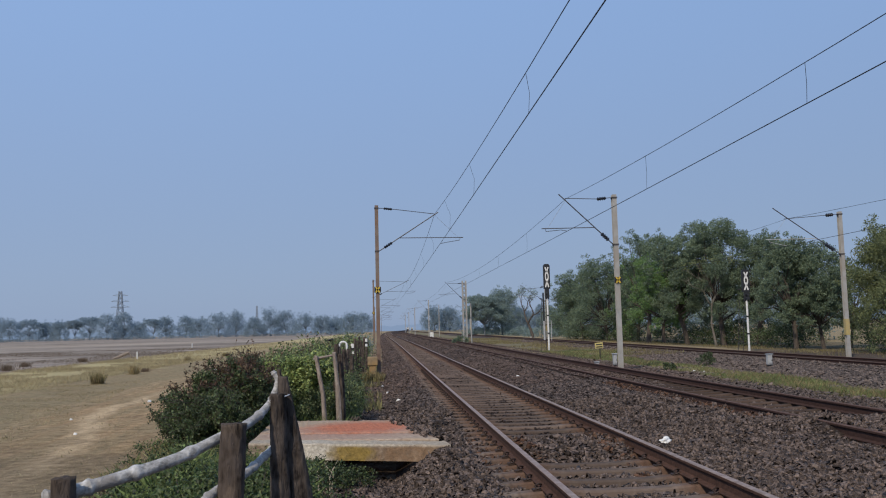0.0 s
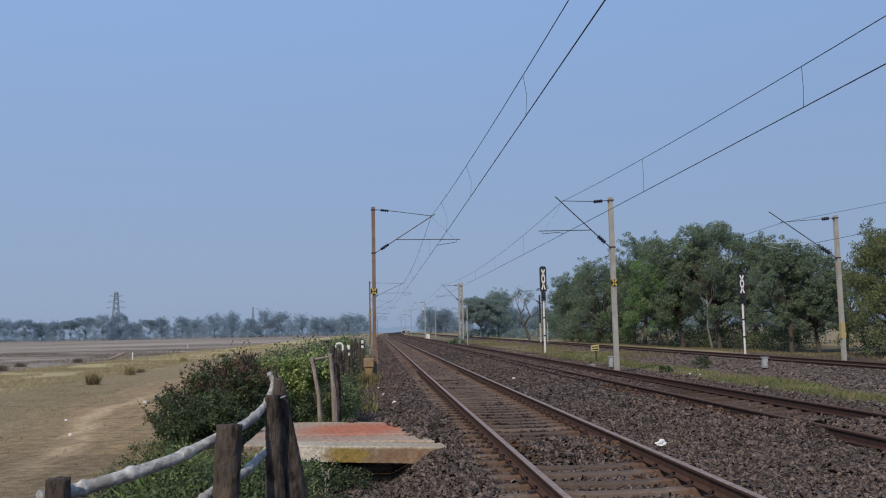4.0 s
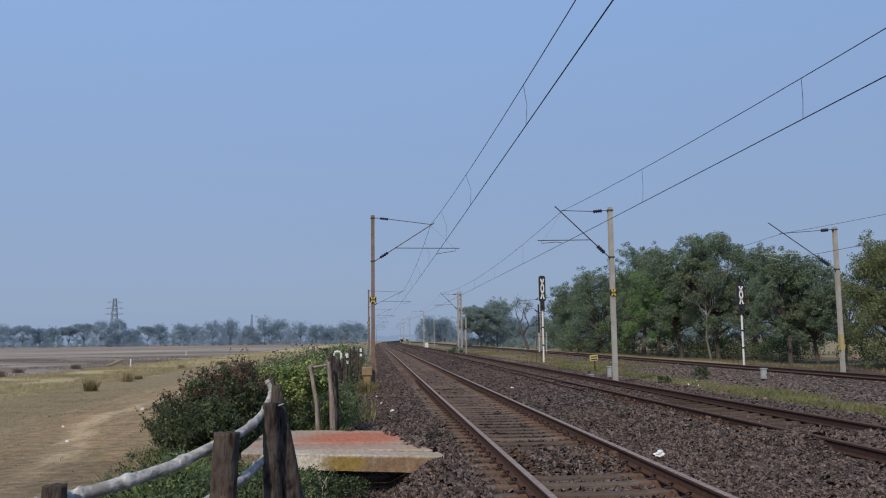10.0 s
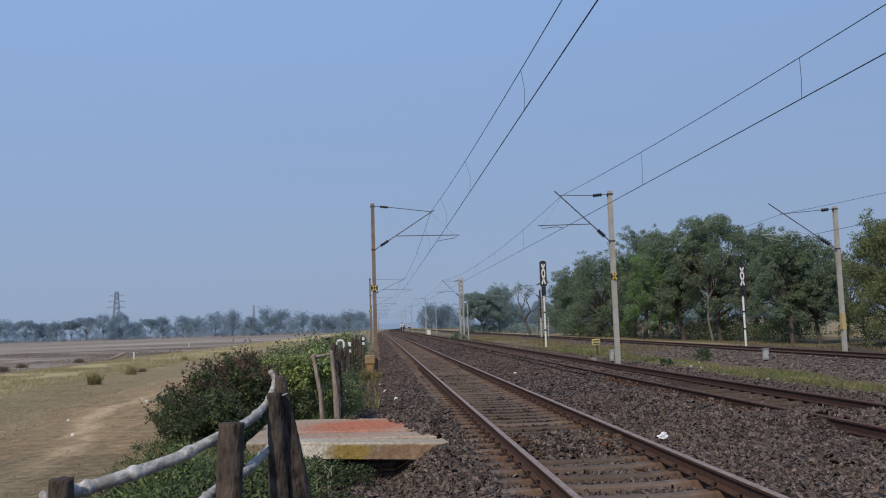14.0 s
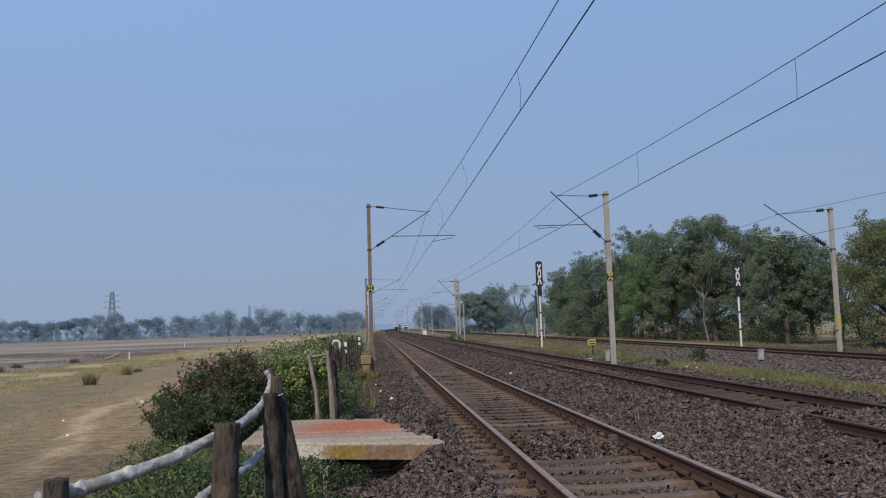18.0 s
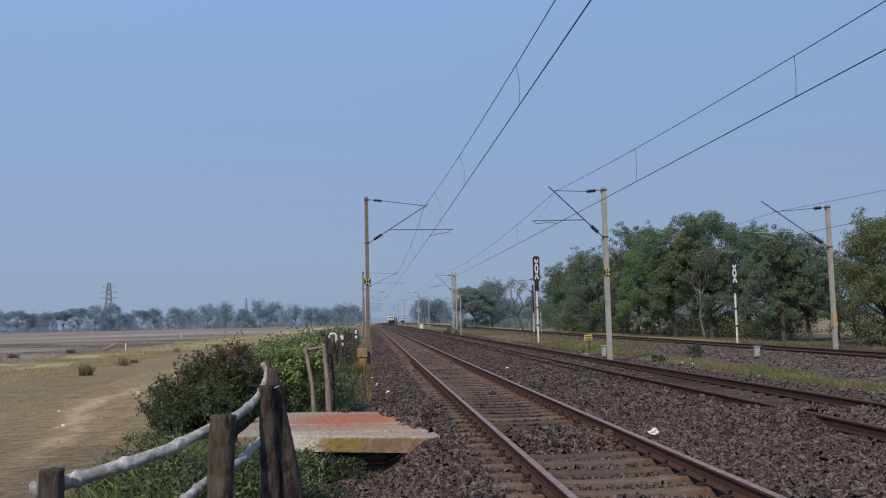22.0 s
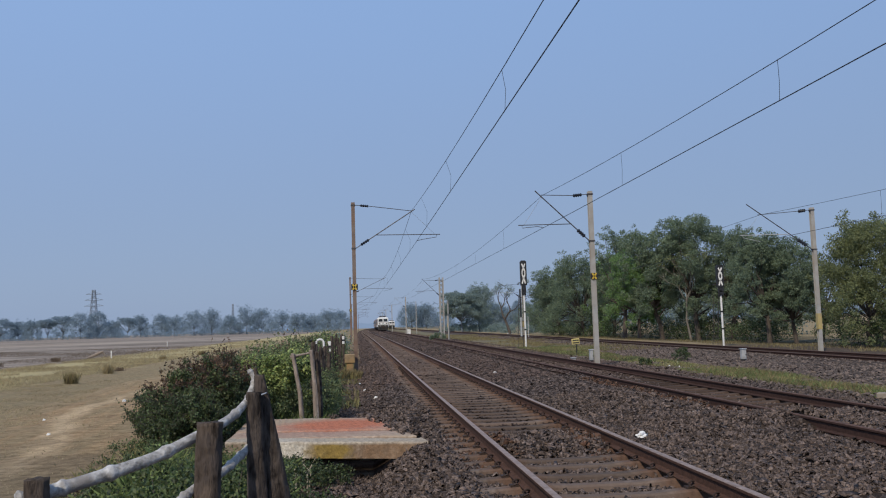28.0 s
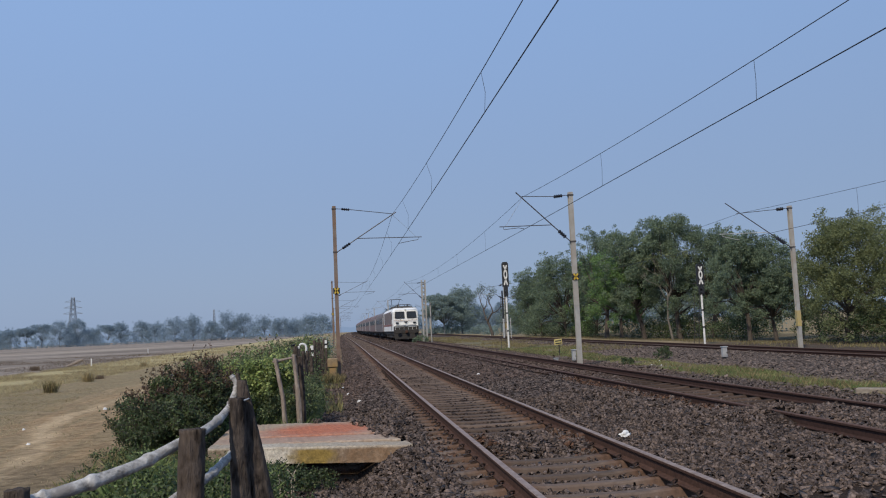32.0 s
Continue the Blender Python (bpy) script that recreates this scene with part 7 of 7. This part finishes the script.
        part("nose_line", bm, M_ROOF, L, "thin dark line")
    for s in (-1, 1):
        bm = bmesh.new()
        rod(bm, [(s * 0.75, 0.37, 2.60), (s * 0.45, 0.42, 3.15)], 0.02, 5)
        part("wiper", bm, M_BLACK, L, "black wiper")
        bm = bmesh.new()
        for q in (0.25, 0.75, 1.25):
            rod(bm, [(s * q, 0.36, 1.62), (s * q, 0.36, 1.30)], 0.02, 5)
        rod(bm, [(s * 0.25, 0.36, 1.62), (s * 1.25, 0.36, 1.62)], 0.02, 5)
        part("grab_rail", bm, M_WHITE, L, "white grab rail")
    # headstock, plough, underframe
    bm = bmesh.new()
    box(bm, (-1.45, 0.15, 0.85), (1.45, 0.6, 1.28), 0.04)
    part("headstock", bm, M_UNDER, L)
    bm = bmesh.new()
    loop_prism(bm, [(-1.35, 0.22), (1.35, 0.22), (1.42, 0.85), (-1.42, 0.85)], 0.10, 0.30)
    part("cattle_guard", bm, M_UNDER, L)
    bm = bmesh.new()
    box(bm, (-0.14, -0.35, 0.88), (0.14, 0.3, 1.2), 0.04)
    part("coupler", bm, M_RUST, L)
    bm = bmesh.new()
    box(bm, (-1.35, 0.6, 0.75), (1.35, 19.3, 1.16))
    box(bm, (-1.25, 7.2, 0.35), (1.25, 12.6, 0.80), 0.05)
    part("underframe", bm, M_UNDER, L)
    bogie(L, 4.3, (-1.9, 0, 1.9))
    bogie(L, 15.5, (-1.9, 0, 1.9))
    # roof gear
    for y0, y1, h, ww in ((1.2, 3.0, 0.16, 0.9), (5.6, 8.4, 0.34, 1.0), (9.2, 12.4, 0.38, 1.05), (13.2, 14.6, 0.26, 0.8)):
        bm = bmesh.new()
        box(bm, (-ww, y0, hi - 0.04), (ww, y1, hi + h), 0.05)
        part("roof_hatch", bm, M_ROOF, L)
    for base, up in ((3.2, 0.12), (16.8, 1)):
        bm = bmesh.new()
        hh = 5.43 if up == 1 else 4.32
        for s in (-1, 1):
            rod(bm, [(s * 0.55, base - 0.8, hi + 0.2), (s * 0.45, base + 0.9, (hi + hh) / 2 + 0.1), (s * 0.55, base - 0.2, hh - 0.06)], 0.035, 5)
            rod(bm, [(s * 0.5, base - 0.9, hi + 0.02), (s * 0.5, base + 0.9, hi + 0.2)], 0.05, 5)
        for q in (-0.2, 0.15):
            rod(bm, [(-0.95, base + q, hh - 0.16), (-0.7, base + q, hh - 0.02), (0.7, base + q, hh - 0.02), (0.95, base + q, hh - 0.16)], 0.03, 5)
        part("pantograph", bm, M_UNDER, L, "raised pantograph" if up == 1 else "lowered pantograph")
    for y in (4.8, 8.8, 12.8, 15.0):
        bm = bmesh.new()
        for s in (-1, 1):
            rod(bm, [(s * 0.6, y, hi), (s * 0.6, y, hi + 0.5)], [0.09, 0.06], 8)
        part("roof_insulator", bm, M_INSUL, L)
    return L


def coach(label, body):
    """A long passenger coach from y = 0 towards +y."""
    C = empty("railway_coach", label, "railway coach", "trains")
    w, lo, hi, n = 1.60, 1.05, 3.95, 23.0
    prof = [(-w, lo), (w, lo), (w, 3.1), (w - 0.12, 3.5), (w - 0.55, 3.85), (0, hi + 0.05), (-w + 0.55, 3.85), (-w + 0.12, 3.5), (-w, 3.1)]
    part("coach_body", loop_prism(bmesh.new(), prof, 0.25, n), body, C)
    for s in (-1, 1):
        a, b = sorted((s * w, s * (w + 0.015)))
        part("window_band", box(bmesh.new(), (a, 1.9, 2.15), (b, n - 1.6, 2.95)), M_COACHG, C, "pale grey band")
        for i in range(10):
            y = 2.3 + i * 1.92
            a2, b2 = sorted((s * (w + 0.016), s * (w + 0.03)))
            part("coach_window", box(bmesh.new(), (a2, y, 2.22), (b2, y + 1.25, 2.86)), M_GLASSY, C, "dark window")
        for y in (0.7, n - 1.3):
            part("coach_door", box(bmesh.new(), (a, y, 1.15), (b, y + 0.8, 3.05)), M_GREYBOX, C)
    part("underframe", box(box(bmesh.new(), (-1.3, 0.25, 0.8), (1.3, n, 1.06)), (-1.2, 8.2, 0.35), (1.2, 14.5, 0.82), 0.05), M_UNDER, C)
    part("gangway", box(bmesh.new(), (-0.7, -0.15, 1.1), (0.7, 0.25, 3.2), 0.04), M_UNDER, C)
    bogie(C, 4.2, (-1.28, 1.28))
    bogie(C, n - 3.9, (-1.28, 1.28))
    return C


main_train = [(locomotive("white electric locomotive with red stripe and black underframe hauling coaches"), 0.0)]
first = coach("grey and dull red passenger coach behind the locomotive", M_COACHG)
main_train.append((first, 19.9))
second = coach("dull greyed red passenger coach in a long train", M_COACH)
main_train.append((second, 43.2))
for i in range(12):
    main_train.append((copy_thing(second, pose(0, 0, 0)), 66.5 + 23.3 * i))
outer_train = [(copy_thing(main_train[0][0], pose(0, 0, 0)), 0.0)]
tagged(outer_train[0][0], "distant white electric locomotive on the outer track")
for i in range(8):
    outer_train.append((copy_thing(second, pose(0, 0, 0)), 19.9 + 23.3 * i))


def run(cars, x, z, rows, drift=lambda y: 0.0):
    """Key every car along its curved track; rows: seconds and where the nose is."""
    for car, back in cars:
        keyed = []
        for t, y in rows:
            a, b = y + back, y + back + 19.0
            h = -math.degrees(math.atan2(bend(b) + drift(b) - bend(a) - drift(a), b - a))
            keyed.append((t, pose(x + bend(a) + drift(a), a, z + rise(a), 0, 0, h)))
        walk(car, keyed)


def motions():
    """What moves: two trains coming nearer, and a bird that flutters up once."""
    hop = [(0.0, -1.52, 27.50, 1.30, 0), (18.65, -1.52, 27.50, 1.30, 0), (18.8, -1.49, 27.50, 1.77, 60), (18.9, -1.53, 27.50, 1.79, 80), (19, -1.45, 27.50, 1.92, 95), (19.1, -1.40, 27.50, 1.92, 20), (19.2, -1.41, 27.50, 1.85, -20), (19.4, -1.40, 27.50, 1.45, -60), (19.5, -1.39, 27.50, 1.20, -60), (32.0, -1.39, 27.50, 1.20, -60)]
    walk(bird, [(t, pose(x, y, z, 0, 0, turn)) for t, x, y, z, turn in hop])
    for wing, s in bird_wings:
        beat = [(0.0, 0), (18.65, 0)] + [(18.7 + 0.1 * i, 38 if i % 2 else -30) for i in range(8)] + [(19.5, 0), (32.0, 0)]
        walk(wing, [(t, pose(0, s * 0.02, 0.015, s * a)) for t, a in beat])
    run(main_train, X2, Z2, [(2.0 * i, 99.5 + 36.0 * (32.0 - 2.0 * i)) for i in range(17)])
    run(outer_train, X3, Z3, [(2.0 * i, 309.0 + 33.0 * (32.0 - 2.0 * i)) for i in range(17)], outer)


motions()
